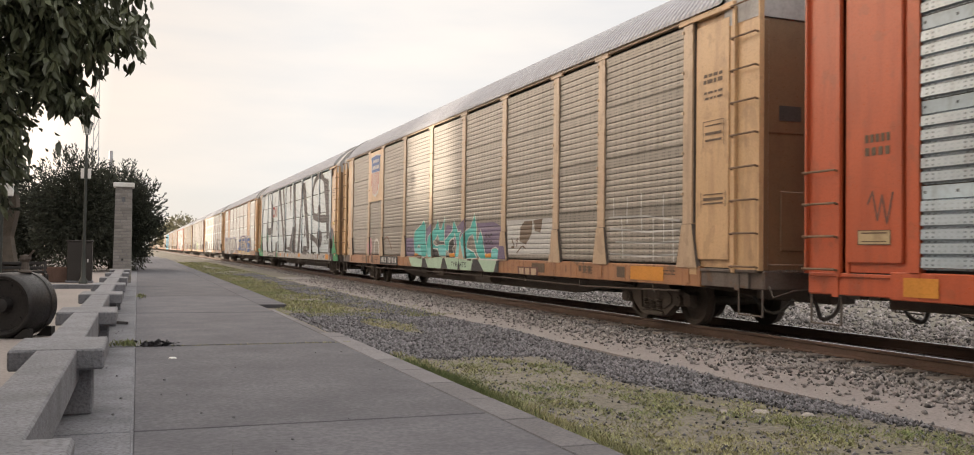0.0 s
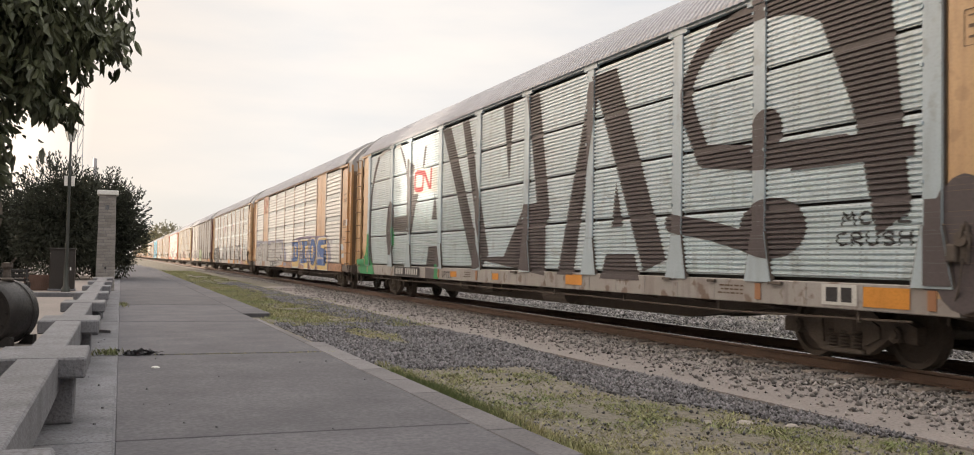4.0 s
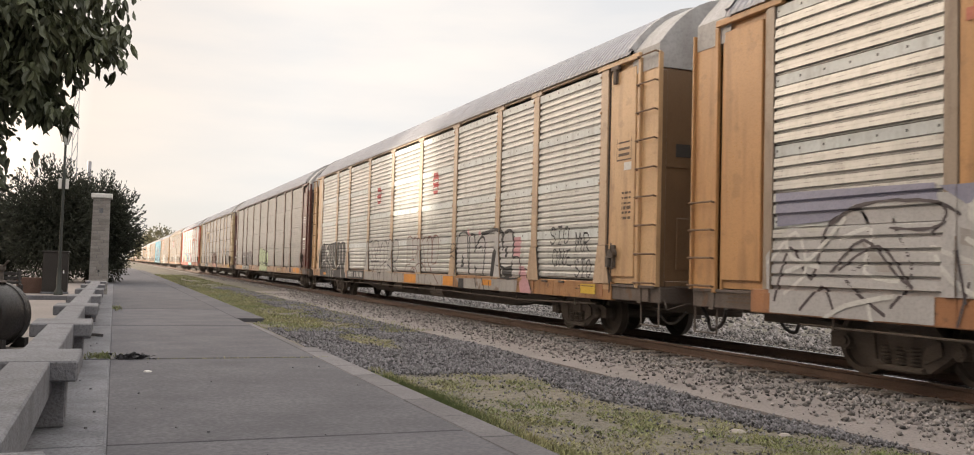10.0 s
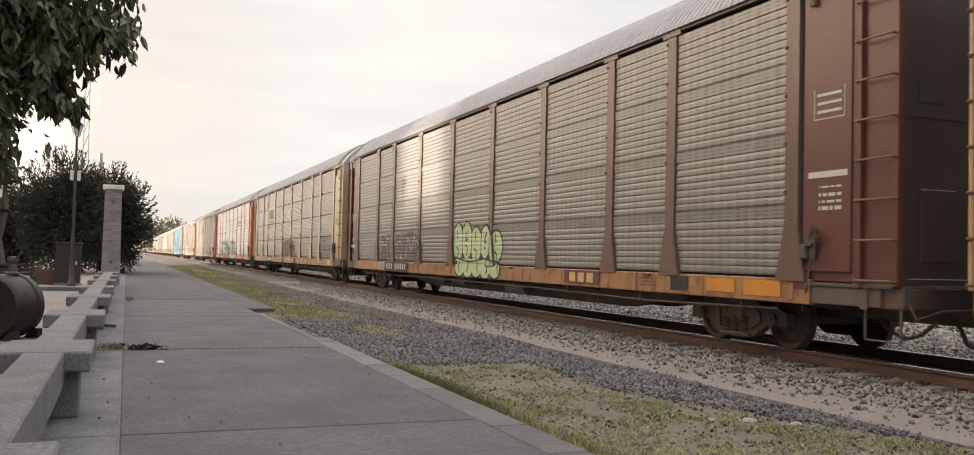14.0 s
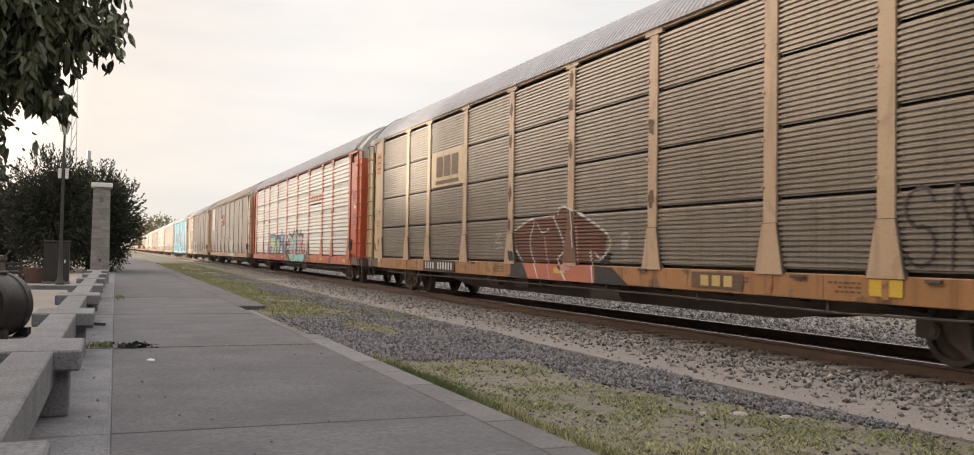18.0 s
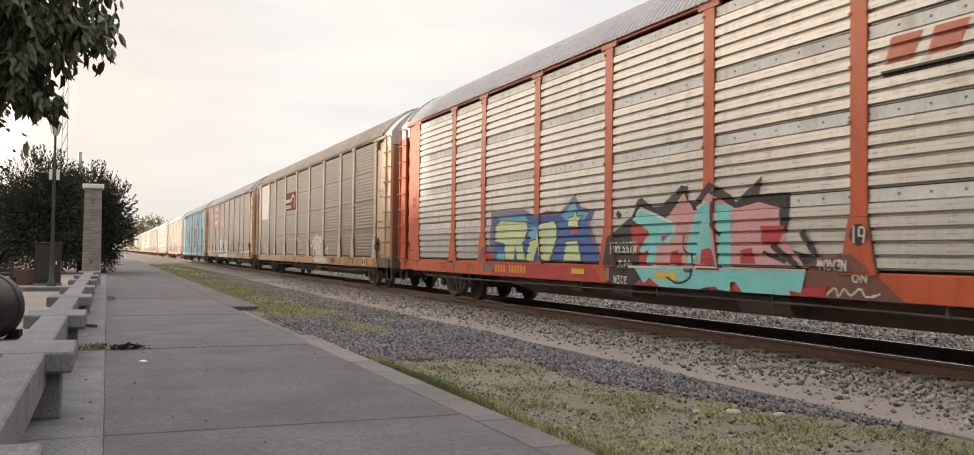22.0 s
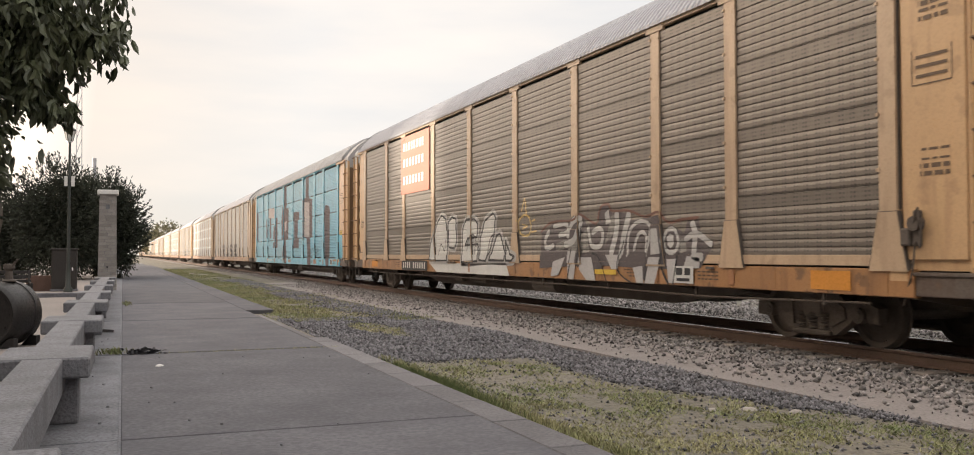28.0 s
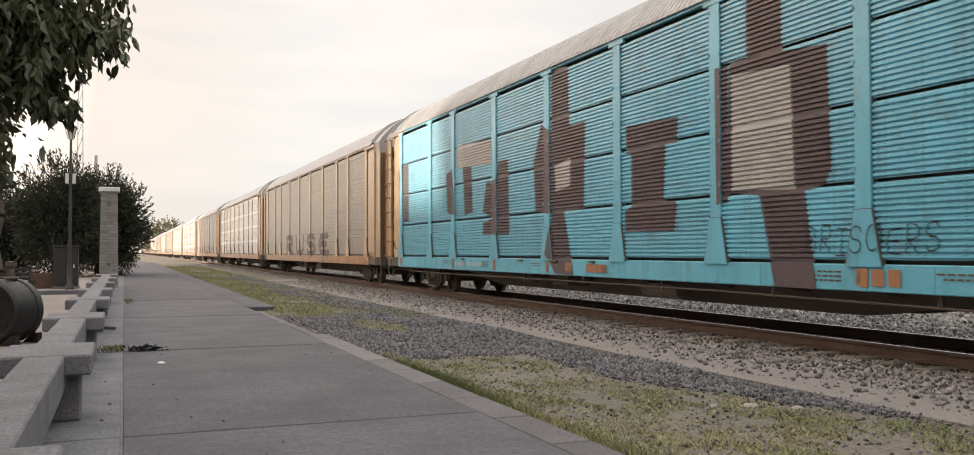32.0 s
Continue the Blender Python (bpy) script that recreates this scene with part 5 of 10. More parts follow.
    q += stroke(closed([(14.63, 1.26), (14.75, 1.41), (14.79, 1.52), (14.09, 1.79), (13.98, 2.08), (13.68, 1.83), (13.65, 1.75), (13.29, 1.76), (13.42, 1.57), (13.5, 1.61), (13.47, 1.07), (13.84, 1.06), (13.71, 1.39), (13.76, 1.51), (13.9, 1.78), (13.95, 1.62), (14.38, 1.52), (14.47, 1.22)]), 0.07)
    q += stroke(closed([(13.29, 1.53), (13.05, 1.75), (12.55, 1.87), (12.32, 2.2), (12.15, 1.91), (12.15, 1.57), (12.08, 1.41), (11.86, 1.76), (11.68, 1.56), (11.51, 1.15), (11.08, 1.07), (11.02, 1.28), (10.75, 1.31), (10.58, 1.26), (10.56, 1.04), (11.85, 1.04), (12.08, 1.19), (12.41, 1.68), (12.7, 1.63), (12.87, 1.47), (12.89, 1.3), (12.31, 1.19), (12.12, 1.06), (12.99, 1.02)]), 0.07)
    q += stroke(bent([(17.46, 1.41), (17.4, 1.56), (16.95, 1.66), (16.97, 1.45), (17.46, 1.41)]), 0.05)
    q += stroke(bent([(13.98, 1.56), (13.92, 1.39), (14.06, 1.31), (13.98, 1.18)]), 0.05)
    spray(c, s, q, "spray_white", 3, "graffiti", "white outline of the letters")
    q = []
    q += [[(17.93, 1.59), (17.85, 1.83), (17.13, 2.02), (16.89, 2.16), (16.64, 1.98), (16.69, 1.55), (16.4, 1.1), (16.81, 1.04), (17.03, 1.06), (17.22, 1.37), (17.45, 1.42), (17.73, 1.15), (17.87, 1.29)]]
    q += [[(16.32, 1.15), (16.36, 1.4), (16.25, 1.64), (15.9, 1.85), (15.64, 1.91), (15.46, 2.14), (15.25, 1.83), (15.05, 1.87), (14.81, 2.19), (14.84, 1.52), (15.28, 1.53), (15.45, 1.71), (15.75, 1.54), (15.9, 1.54), (15.86, 1.42), (15.46, 1.35), (15.35, 1.39), (14.82, 1.4), (14.63, 1.33), (14.69, 1.08), (15.25, 1.09), (15.42, 1.3), (15.93, 1.32), (15.89, 1.06), (16.16, 1)]]
    q += [[(14.63, 1.26), (14.75, 1.41), (14.79, 1.52), (14.09, 1.79), (13.98, 2.08), (13.68, 1.83), (13.65, 1.75), (13.29, 1.76), (13.42, 1.57), (13.5, 1.61), (13.47, 1.07), (13.84, 1.06), (13.71, 1.39), (13.76, 1.51), (13.9, 1.78), (13.95, 1.62), (14.38, 1.52), (14.47, 1.22)]]
    q += [[(13.29, 1.53), (13.05, 1.75), (12.55, 1.87), (12.32, 2.2), (12.15, 1.91), (12.15, 1.57), (12.08, 1.41), (11.86, 1.76), (11.68, 1.56), (11.51, 1.15), (11.08, 1.07), (11.02, 1.28), (10.75, 1.31), (10.58, 1.26), (10.56, 1.04), (11.85, 1.04), (12.08, 1.19), (12.41, 1.68), (12.7, 1.63), (12.87, 1.47), (12.89, 1.3), (12.31, 1.19), (12.12, 1.06), (12.99, 1.02)]]
    spray(c, s, q, "spray_teal", 4, "graffiti", "teal sprayed letters")
    q = []
    q += [[(17.88, 1.32), (17.17, 1.32), (16.99, 1.06), (17.73, 1.14)]]
    q += [[(16.32, 1.32), (15.97, 1.32), (15.91, 1.07), (16.2, 1.05)]]
    q += [[(15.39, 1.35), (14.64, 1.31), (14.7, 1.1), (15.22, 1.11)]]
    q += [[(13.7, 1.35), (13.5, 1.39), (13.48, 1.09), (13.78, 1.08)]]
    q += [[(11.01, 1.25), (10.6, 1.23), (10.58, 1.08), (11.02, 1.08)]]
    q += [[(13.24, 1.41), (12.95, 1.35), (12.59, 1.16), (12.79, 1.08), (13.04, 1.08)]]
    spray(c, s, q, "spray_aqua", 5, "graffiti", "pale turquoise lower parts of the letters")
    q = []
    q += [[(17.87, 1.13), (17.42, 1.16), (17.4, 1.08), (17.87, 1.06)]]
    q += [[(14.35, 1.15), (13.89, 1.17), (13.87, 1.07), (14.32, 1.05)]]
    q += [[(11.47, 1.16), (11.06, 1.18), (11.04, 1.08), (11.47, 1.06)]]
    spray(c, s, q, "spray_orange", 5, "graffiti", "orange dabs")
    q = []
    q += stroke(bent([(18.44, 1.33), (18.63, 1.31), (18.65, 1.22), (18.43, 1.2)]), 0.03)
    q += stroke(bent([(18.35, 1.34), (18.33, 1.2)]), 0.03)
    q += stroke(bent([(18.23, 1.34), (18.22, 1.2)]), 0.03)
    q += stroke(bent([(18.35, 1.27), (18.23, 1.27)]), 0.03)
    q += stroke(bent([(18.08, 1.34), (18.14, 1.29), (18.08, 1.21)]), 0.03)
    q += stroke(bent([(11.47, 1.63), (11.41, 1.67), (11.35, 1.62), (11.41, 1.59), (11.47, 1.63)]), 0.03)
    q += stroke(bent([(11.28, 1.58), (11.23, 1.65), (11.17, 1.58)]), 0.03)
    q += stroke(bent([(11.1, 1.59), (11.09, 1.66), (10.99, 1.65)]), 0.03)
    q += stroke(bent([(11.6, 1.45), (11.64, 1.48), (11.51, 1.51), (11.39, 1.42), (11.26, 1.49), (11.17, 1.42), (11.06, 1.49), (10.95, 1.41)]), 0.03)
    spray(c, s, q, "spray_black", 5, "graffiti", "small black tags")
    q = []
    q += [[(10.04, 1.97), (7.46, 1.96), (7.46, 1.18), (9.97, 1.16)]]
    spray(c, s, q, "spray_pale", 1, "repair_patch", "chalky pale repair sheet")
    q = []
    q += [[(9.21, 1.8), (8.95, 1.93), (8.51, 1.93), (8.56, 1.64), (8.89, 1.39), (9.27, 1.48)]]
    q += [[(8.45, 1.95), (7.95, 1.96), (8.09, 1.66), (8.4, 1.69)]]
    q += stroke(bent([(9.74, 1.53), (9.58, 1.35), (9.74, 1.33)]), 0.05)
    q += stroke(bent([(9.48, 1.48), (9.36, 1.53), (9.45, 1.35)]), 0.04)
    q += stroke(bent([(9.42, 1.2), (9.12, 1.35), (8.92, 1.31)]), 0.04)
    spray(c, s, q, "label_ink", 2, "smear", "brown greasy smears on the pale sheet")
    q = []
    q += [[(9.31, 0.89), (8.13, 0.89), (8.15, 0.7), (9.26, 0.69)]]
    spray(c, s, q, "maroon", 2, "badge_board", "faded maroon board with pale marks")
    q = []
    q += [[(9.21, 0.86), (8.94, 0.86), (8.94, 0.71), (9.17, 0.72)]]
    q += [[(8.86, 0.86), (8.61, 0.86), (8.61, 0.72), (8.84, 0.71)]]
    q += [[(8.53, 0.86), (8.24, 0.86), (8.25, 0.72), (8.51, 0.71)]]
    spray(c, s, q, "tan_pale", 3, "badge", "pale block marks")
    q = []
    q += stroke(bent([(23.23, 1.12), (23.17, 1.52), (22.83, 1.61), (22.56, 1.48), (22.51, 1.09)]), 0.1)
    spray(c, s, q, "spray_white", 1, "graffiti", "white sprayed ring")
    q = []
    q += stroke(bent([(21.74, 1.61), (21.29, 1.68), (20.72, 1.28)]), 0.06)
    spray(c, s, q, "spray_brown", 1, "graffiti", "brown smear")


def sprayed_2(c, s):
    q = []
    q += stroke(bent([(26.87, 2.54), (26.71, 3.52), (26.31, 4.28), (25.82, 4.76)]), 0.2)
    q += stroke(bent([(26.85, 3.06), (26.81, 1.85), (26.5, 1.11)]), 0.2)
    q += [[(23.22, 4.89), (23.01, 4.81), (22.53, 4.31), (22.44, 4.02), (22.68, 4.24), (23.01, 4.63)]]
    q += stroke(bent([(22.44, 4.02), (22.3, 3.54), (22.25, 2.67)]), 0.09)
    q += [[(22.39, 4.42), (22.08, 4.36), (22.05, 2.1), (22.35, 2.11)]]
    q += [[(22.02, 4.27), (21.61, 4.13), (21.64, 3.89), (22.02, 3.87)]]
    q += [[(22.06, 3.82), (21.69, 3.85), (21.6, 3.27), (21.15, 3.23), (21.46, 2.83), (22.01, 2.9)]]
    q += [[(22.01, 2.9), (21.44, 2.84), (21.82, 2.06), (22.02, 2.02)]]
    q += [[(23.95, 2.61), (22.36, 2.63), (22.35, 2.13), (23.71, 2.15), (23.72, 2.57)]]
    q += [[(20.6, 4.63), (20.44, 4.63), (20.61, 4.04), (20.81, 3.99)]]
    q += [[(19.58, 3.16), (19.35, 2.39), (19.84, 2.41)]]
    q += [[(20.08, 1.63), (19.2, 1.65), (18.99, 1.1), (19.03, 1.06), (20.27, 1.05)]]
    q += [[(20.28, 1.03), (19.46, 0.99), (19.46, 0.69), (20.28, 0.71)]]
    q += [[(24.71, 2.36), (24.53, 3.01), (24.24, 3.2), (23.87, 3.06), (23.72, 2.41), (23.79, 1.68), (24.06, 1.36), (24.39, 1.42), (24.64, 1.86)]]
    spray(c, s, q, "spray_charcoal", 1, "graffiti", "huge dark grey block letters")
    q = []
    q += stroke(bent([(25.57, 4.85), (24.63, 5.02), (23.96, 5.01), (23.26, 4.91)]), 0.16)
    spray(c, s, q, "spray_pale", 1, "graffiti", "chalky grey arc at the top of the first letter")
    q = []
    q += [[(27.21, 2.11), (26.97, 2.18), (26.81, 1.32), (26.35, 0.99), (26.01, 0.7), (27.95, 0.68), (28.37, 0.87), (28.45, 1.24), (27.72, 1.25), (27.3, 1.64)]]
    q += [[(24.08, 2.27), (23.85, 2.31), (23.71, 2.04), (23.74, 1.7), (23.97, 1.68)]]
    q += [[(19.46, 1.12), (19.18, 1.13), (19.1, 0.92), (19.11, 0.7), (19.49, 0.71)]]
    spray(c, s, q, "spray_green", 2, "graffiti", "bright green ragged sprayed patch")
    q = []
    q += stroke(bent([(27.87, 1.38), (27.78, 1.6), (27.53, 1.4), (27.46, 1.61)]), 0.05)
    q += stroke(bent([(27.39, 1.38), (27.27, 1.61), (27.07, 1.38)]), 0.05)
    spray(c, s, q, "spray_cream", 3, "graffiti", "cream letters on green")


def sprayed_3(c, s):
    q = []
    q += [[(22.01, 2.27), (19.4, 2.25), (19.39, 2.04), (21.99, 1.9)]]
    q += [[(19.07, 2.3), (16.38, 2.25), (16.37, 1.43), (16.87, 1.78), (17.04, 2.08), (19.07, 2.05)]]
    q += [[(16.03, 1.97), (15.24, 1.45), (15.23, 1.09), (16.03, 1.09)]]
    q += [[(16.29, 1), (15.23, 0.98), (15.23, 0.85), (16.29, 0.78)]]
    spray(c, s, q, "spray_lilac", 1, "graffiti", "mauve sprayed ground")
    q = []
    q += [[(25.75, 2.03), (24.81, 2.2), (23.53, 2.15), (22.71, 2.2), (22.06, 2.05), (20.85, 1.98), (20.71, 2.16), (20.07, 2.16), (19.32, 2.1), (18.15, 2.09), (17.73, 2.12), (17.63, 1.99), (17.04, 2.08), (16.9, 1.8), (16.4, 1.47), (16.39, 1.04), (19.13, 1), (22.02, 1.05), (25.69, 1.03)]]
    q += [[(23.09, 1.03), (16.49, 1.03), (16.54, 0.85), (23.07, 0.62)]]
    spray(c, s, q, "spray_silver", 2, "graffiti", "silver fill of wild letters")
    q = []
    q += stroke(bent([(23.86, 2.05), (23.65, 1.83), (23.01, 2.07), (22.7, 2.14), (22.27, 1.58)]), 0.05)
    q += stroke(bent([(24.33, 1.59), (23.49, 1.27), (23.74, 1.01)]), 0.05)
    q += stroke(bent([(23.34, 1.02), (22.73, 1.4), (22.94, 2.02)]), 0.05)
    q += stroke(bent([(21.49, 1.35), (20.81, 2.12), (20.43, 2.05), (20.69, 1.94)]), 0.05)
    q += stroke(bent([(20.14, 1.57), (20.06, 1.93), (19.64, 2.07), (19.41, 2)]), 0.05)
    q += stroke(bent([(18.63, 1.89), (18.35, 2.07), (18, 2.01)]), 0.05)
    q += stroke(bent([(18.14, 1.88), (18.01, 2.01), (17.73, 2.04), (17.75, 1.91)]), 0.05)
    q += stroke(bent([(17.44, 1.73), (17.26, 1.3), (16.92, 1.1)]), 0.05)
    q += stroke(bent([(17.04, 2.05), (16.93, 1.88), (16.98, 1.72)]), 0.05)
    q += [[(17.01, 1.64), (16.9, 1.71), (16.77, 1.64), (16.87, 1.56)]]
    q += [[(16.76, 1.57), (16.65, 1.63), (16.53, 1.56), (16.64, 1.49)]]
    q += stroke(bent([(16.5, 1.47), (16.37, 1.42), (16.4, 1.23), (16.65, 0.99)]), 0.07)
    q += stroke(bent([(20.87, 1.19), (21.08, 1.57), (20.51, 1.68)]), 0.05)
    spray(c, s, q, "spray_white", 4, "graffiti", "white lines over silver letters")
    q = []
    q += stroke(bent([(25.71, 1.32), (25.08, 1.6), (24.6, 1.12)]), 0.035)
    q += stroke(bent([(25.75, 2), (24.81, 2.16), (24.14, 1.99), (24.34, 1.73)]), 0.035)
    q += stroke(bent([(22, 2.11), (21.72, 1.86), (20.85, 1.98)]), 0.035)
    q += stroke(bent([(21.87, 1.64), (21.59, 1.35), (21.37, 1.63)]), 0.035)
    q += stroke(bent([(20.05, 1.62), (19.47, 1.72), (19.79, 1.46)]), 0.035)
    q += stroke(bent([(19.07, 1.66), (18.73, 1.56), (18.8, 1.23), (18.55, 1.35)]), 0.04)
    q += stroke(bent([(18.55, 1.28), (17.81, 1.14), (17.44, 1.17)]), 0.035)
    q += stroke(bent([(18.35, 1.88), (18.41, 1.64)]), 0.06)
    q += [[(17.63, 1.73), (17.32, 1.42), (17.03, 1.34), (16.7, 1.1), (17.14, 1.11), (17.35, 1.38)]]
    q += stroke(bent([(22.05, 1.82), (21.96, 1.05)]), 0.03)
    q += stroke(bent([(19.28, 1.47), (19.24, 1)]), 0.03)
    q += stroke(bent([(23.86, 1.2), (24, 0.74)]), 0.03)
    q += stroke(bent([(20.86, 2.12), (20.94, 1.79)]), 0.04)
    q += stroke(bent([(20.71, 2.12), (20.07, 2.17), (19.56, 2.07)]), 0.05)
    q += stroke(bent([(17.73, 2.12), (17.69, 1.99), (17.45, 1.98)]), 0.05)
    q += stroke(bent([(17.16, 2.08), (17.01, 2.09), (16.9, 1.84)]), 0.06)
    spray(c, s, q, "spray_charcoal", 3, "graffiti", "dark lines in silver letters")
    q = []
    q += [[(2.2, 1.82), (1.89, 1.85), (1.67, 1.7), (1.72, 1.57), (2.12, 1.61)]]
    q += [[(2.04, 1.43), (1.64, 1.47), (1.57, 1.3), (1.98, 1.26)]]
    spray(c, s, q, "grey_blue", 1, "graffiti", "blue smudge on the door")


def sprayed_4(c, s):
    q = []
    q += stroke(closed([(26.63, 0.58), (26.97, 0.76), (27.14, 1.07), (27.19, 1.39), (26.93, 1.95), (26.33, 2.13), (26.04, 2.06), (25.53, 2.09), (25.24, 2.05), (24.82, 2.12), (24.3, 2.11), (24.12, 2.15), (23.88, 2.14), (23.49, 2.14), (23.35, 2.07), (22.97, 2.13), (22.63, 2.12), (22.44, 1.98), (22.4, 1.74), (22.44, 1.44), (22.64, 1.21), (22.62, 1.1), (22.39, 0.92), (22.13, 0.64)]), 0.1)
    spray(c, s, q, "spray_white", 2, "graffiti", "white outline of black letters")
    q = []
    q += [[(26.63, 0.56), (26.97, 0.76), (27.14, 1.07), (27.19, 1.39), (26.93, 1.95), (26.33, 2.13), (26.04, 2.06), (25.53, 2.09), (25.24, 2.05), (24.82, 2.12), (24.3, 2.11), (24.12, 2.15), (23.88, 2.14), (23.49, 2.14), (23.35, 2.07), (22.97, 2.13), (22.63, 2.12), (22.44, 1.98), (22.4, 1.74), (22.44, 1.44), (22.64, 1.21), (22.62, 1.1), (22.39, 0.92), (22.13, 0.64), (24.4, 0.54)]]
    spray(c, s, q, "spray_black", 3, "graffiti", "black bubble letters")
    q = []
    q += stroke(bent([(26.06, 2.07), (26.06, 1.42)]), 0.05)
    q += stroke(bent([(25.53, 2.04), (25.79, 1.96), (25.88, 1.79)]), 0.07)
    q += [[(25.85, 1.81), (25.38, 1.82), (25.45, 1.63), (25.66, 1.54), (25.83, 1.62)]]
    q += stroke(bent([(25.24, 2.01), (25.2, 1.72), (25.41, 1.36), (25.14, 1.32), (24.97, 0.98), (24.86, 0.6)]), 0.05)
    q += stroke(bent([(24.82, 2.1), (24.78, 1.62), (24.84, 1.1), (24.48, 1.05)]), 0.045)
    q += stroke(bent([(24.24, 2.12), (24.33, 1.62), (24.46, 0.6)]), 0.05)
    q += stroke(bent([(23.91, 2.12), (23.84, 1.48)]), 0.05)
    q += stroke(bent([(23.35, 2.07), (23.43, 1.52), (23.34, 1.28), (23.13, 1.04), (22.97, 0.58)]), 0.06)
    q += stroke(bent([(24.23, 1.53), (24.11, 1.31), (23.84, 1.15), (23.59, 1.21), (23.5, 1.5)]), 0.07)
    q += stroke(bent([(22.92, 2.03), (22.89, 1.36)]), 0.07)
    q += stroke(bent([(26.78, 1.13), (26.56, 1.34), (26.23, 1.4), (25.88, 1.29), (25.74, 1.05), (25.71, 0.59)]), 0.05)
    q += stroke(bent([(25.73, 1.25), (25.44, 1.16), (25.35, 0.92), (25.27, 0.6)]), 0.05)
    spray(c, s, q, "spray_white", 4, "graffiti", "white lines and an eye in the black letters")
    q = []
    q += [[(25.83, 1.73), (25.72, 1.75), (25.69, 1.64), (25.81, 1.62)]]
    spray(c, s, q, "spray_black", 5, "graffiti", "black pupil")
    q = []
    q += [[(26.26, 0.89), (25.77, 0.89), (25.76, 0.79), (26.24, 0.79)]]
    spray(c, s, q, "spray_orange", 5, "reflector", "orange reflector")
    q = []
    q += [[(19.1, 2.09), (17.82, 2.06), (16.93, 2.04), (16.17, 2.06), (15.44, 2.03), (15.29, 1.86), (15.35, 1.53), (15.42, 1.06), (17.43, 1.01), (19.33, 1.08), (19.57, 1.3)]]
    q += [[(14.36, 2.05), (13.84, 2.03), (13.24, 2.05), (12.47, 2.05), (12.04, 1.98), (11.84, 2.06), (11.69, 2.09), (11.68, 1.07), (12.46, 1.07), (14.49, 1.07)]]
    q += [[(12.48, 1.95), (12.24, 2.09), (11.8, 2.11), (11.54, 2.07), (11.44, 1.86), (11.62, 1.34), (11.49, 1.07), (12.44, 1.08)]]
    spray(c, s, q, "spray_pale", 1, "graffiti", "thin pale fill of outlined letters")
    q = []
    q += stroke(bent([(19.1, 2.1), (19.24, 1.73), (19.6, 1.36), (19.59, 1.22), (19.29, 1.21), (19.05, 1.73)]), 0.035)
    q += stroke(bent([(19.13, 2.1), (18.83, 2.03), (18.45, 2.09), (18.51, 1.9), (18.52, 1.66), (18.29, 1.45)]), 0.035)
    q += stroke(bent([(18.42, 1.9), (18.2, 2.07), (17.82, 2.06), (17.56, 1.87), (17.47, 1.68)]), 0.035)
    q += stroke(bent([(18.53, 1.38), (17.56, 1.38)]), 0.035)
    q += stroke(bent([(18.21, 1.86), (17.96, 1.4), (17.56, 0.76)]), 0.035)
    q += stroke(bent([(17.74, 1.85), (18.01, 1.4), (18.33, 0.99)]), 0.035)
    q += stroke(bent([(18.69, 1.48), (18.39, 1.22), (18.04, 0.62)]), 0.035)
    q += stroke(bent([(17.5, 1.71), (17.26, 1.92), (16.93, 2.05), (16.65, 1.96), (16.56, 1.79), (16.63, 1.43), (16.91, 1.32), (17.19, 1.24)]), 0.035)
    q += stroke(bent([(16.99, 1.97), (16.96, 1.43), (16.89, 0.76)]), 0.035)
    q += stroke(bent([(16.51, 1.85), (16.34, 2.05), (16.09, 2.06), (15.93, 1.91), (16.03, 1.53), (16.24, 1.42)]), 0.035)
    q += stroke(bent([(15.92, 1.88), (15.76, 2.05), (15.44, 2.04), (15.29, 1.86), (15.32, 1.57), (15.58, 1.38), (15.86, 1.4), (16.07, 1.5)]), 0.035)
    q += stroke(bent([(16.54, 1.11), (16.41, 1.25), (16.15, 1.22), (15.94, 1.13)]), 0.04)
    q += stroke(bent([(17.5, 1.71), (17.38, 0.98), (17.44, 0.65)]), 0.035)
    q += stroke(bent([(15.74, 1.33), (15.93, 0.98), (15.87, 0.75)]), 0.035)
    q += stroke(bent([(15.7, 1.18), (15.42, 1.09), (15.15, 0.62)]), 0.035)
    spray(c, s, q, "spray_black", 2, "graffiti", "thin black outlines of bubble letters")
    q = []
    q += stroke(bent([(14.35, 1.34), (14.37, 2.06), (13.84, 2.04), (13.82, 1.47)]), 0.035)
    q += stroke(bent([(13.82, 1.99), (13.64, 2.08), (13.43, 2.04), (13.38, 1.97)]), 0.035)
    q += stroke(bent([(13.38, 1.97), (13.24, 2.06), (13.09, 2), (13.18, 1.76), (13.43, 1.43), (13.44, 1.22), (13.25, 1.1), (13.09, 0.82), (13.01, 0.63)]), 0.035)
    q += stroke(bent([(13.1, 1.96), (12.97, 2.17), (12.88, 1.97), (12.72, 2.08), (12.47, 2.05), (12.34, 1.89), (12.42, 1.58), (12.37, 1.36), (12.01, 1.1)]), 0.035)
    q += stroke(bent([(12.82, 1.87), (12.63, 1.31), (12.51, 1.09)]), 0.035)
    q += stroke(bent([(12.4, 2.06), (12.24, 2.09), (12.04, 1.97), (11.98, 1.84), (11.99, 1.36)]), 0.035)
    q += stroke(bent([(11.97, 1.91), (11.84, 2.07), (11.69, 2.09)]), 0.035)
    q += stroke(bent([(14.57, 1.06), (14.43, 1.25), (14.04, 1.3)]), 0.035)
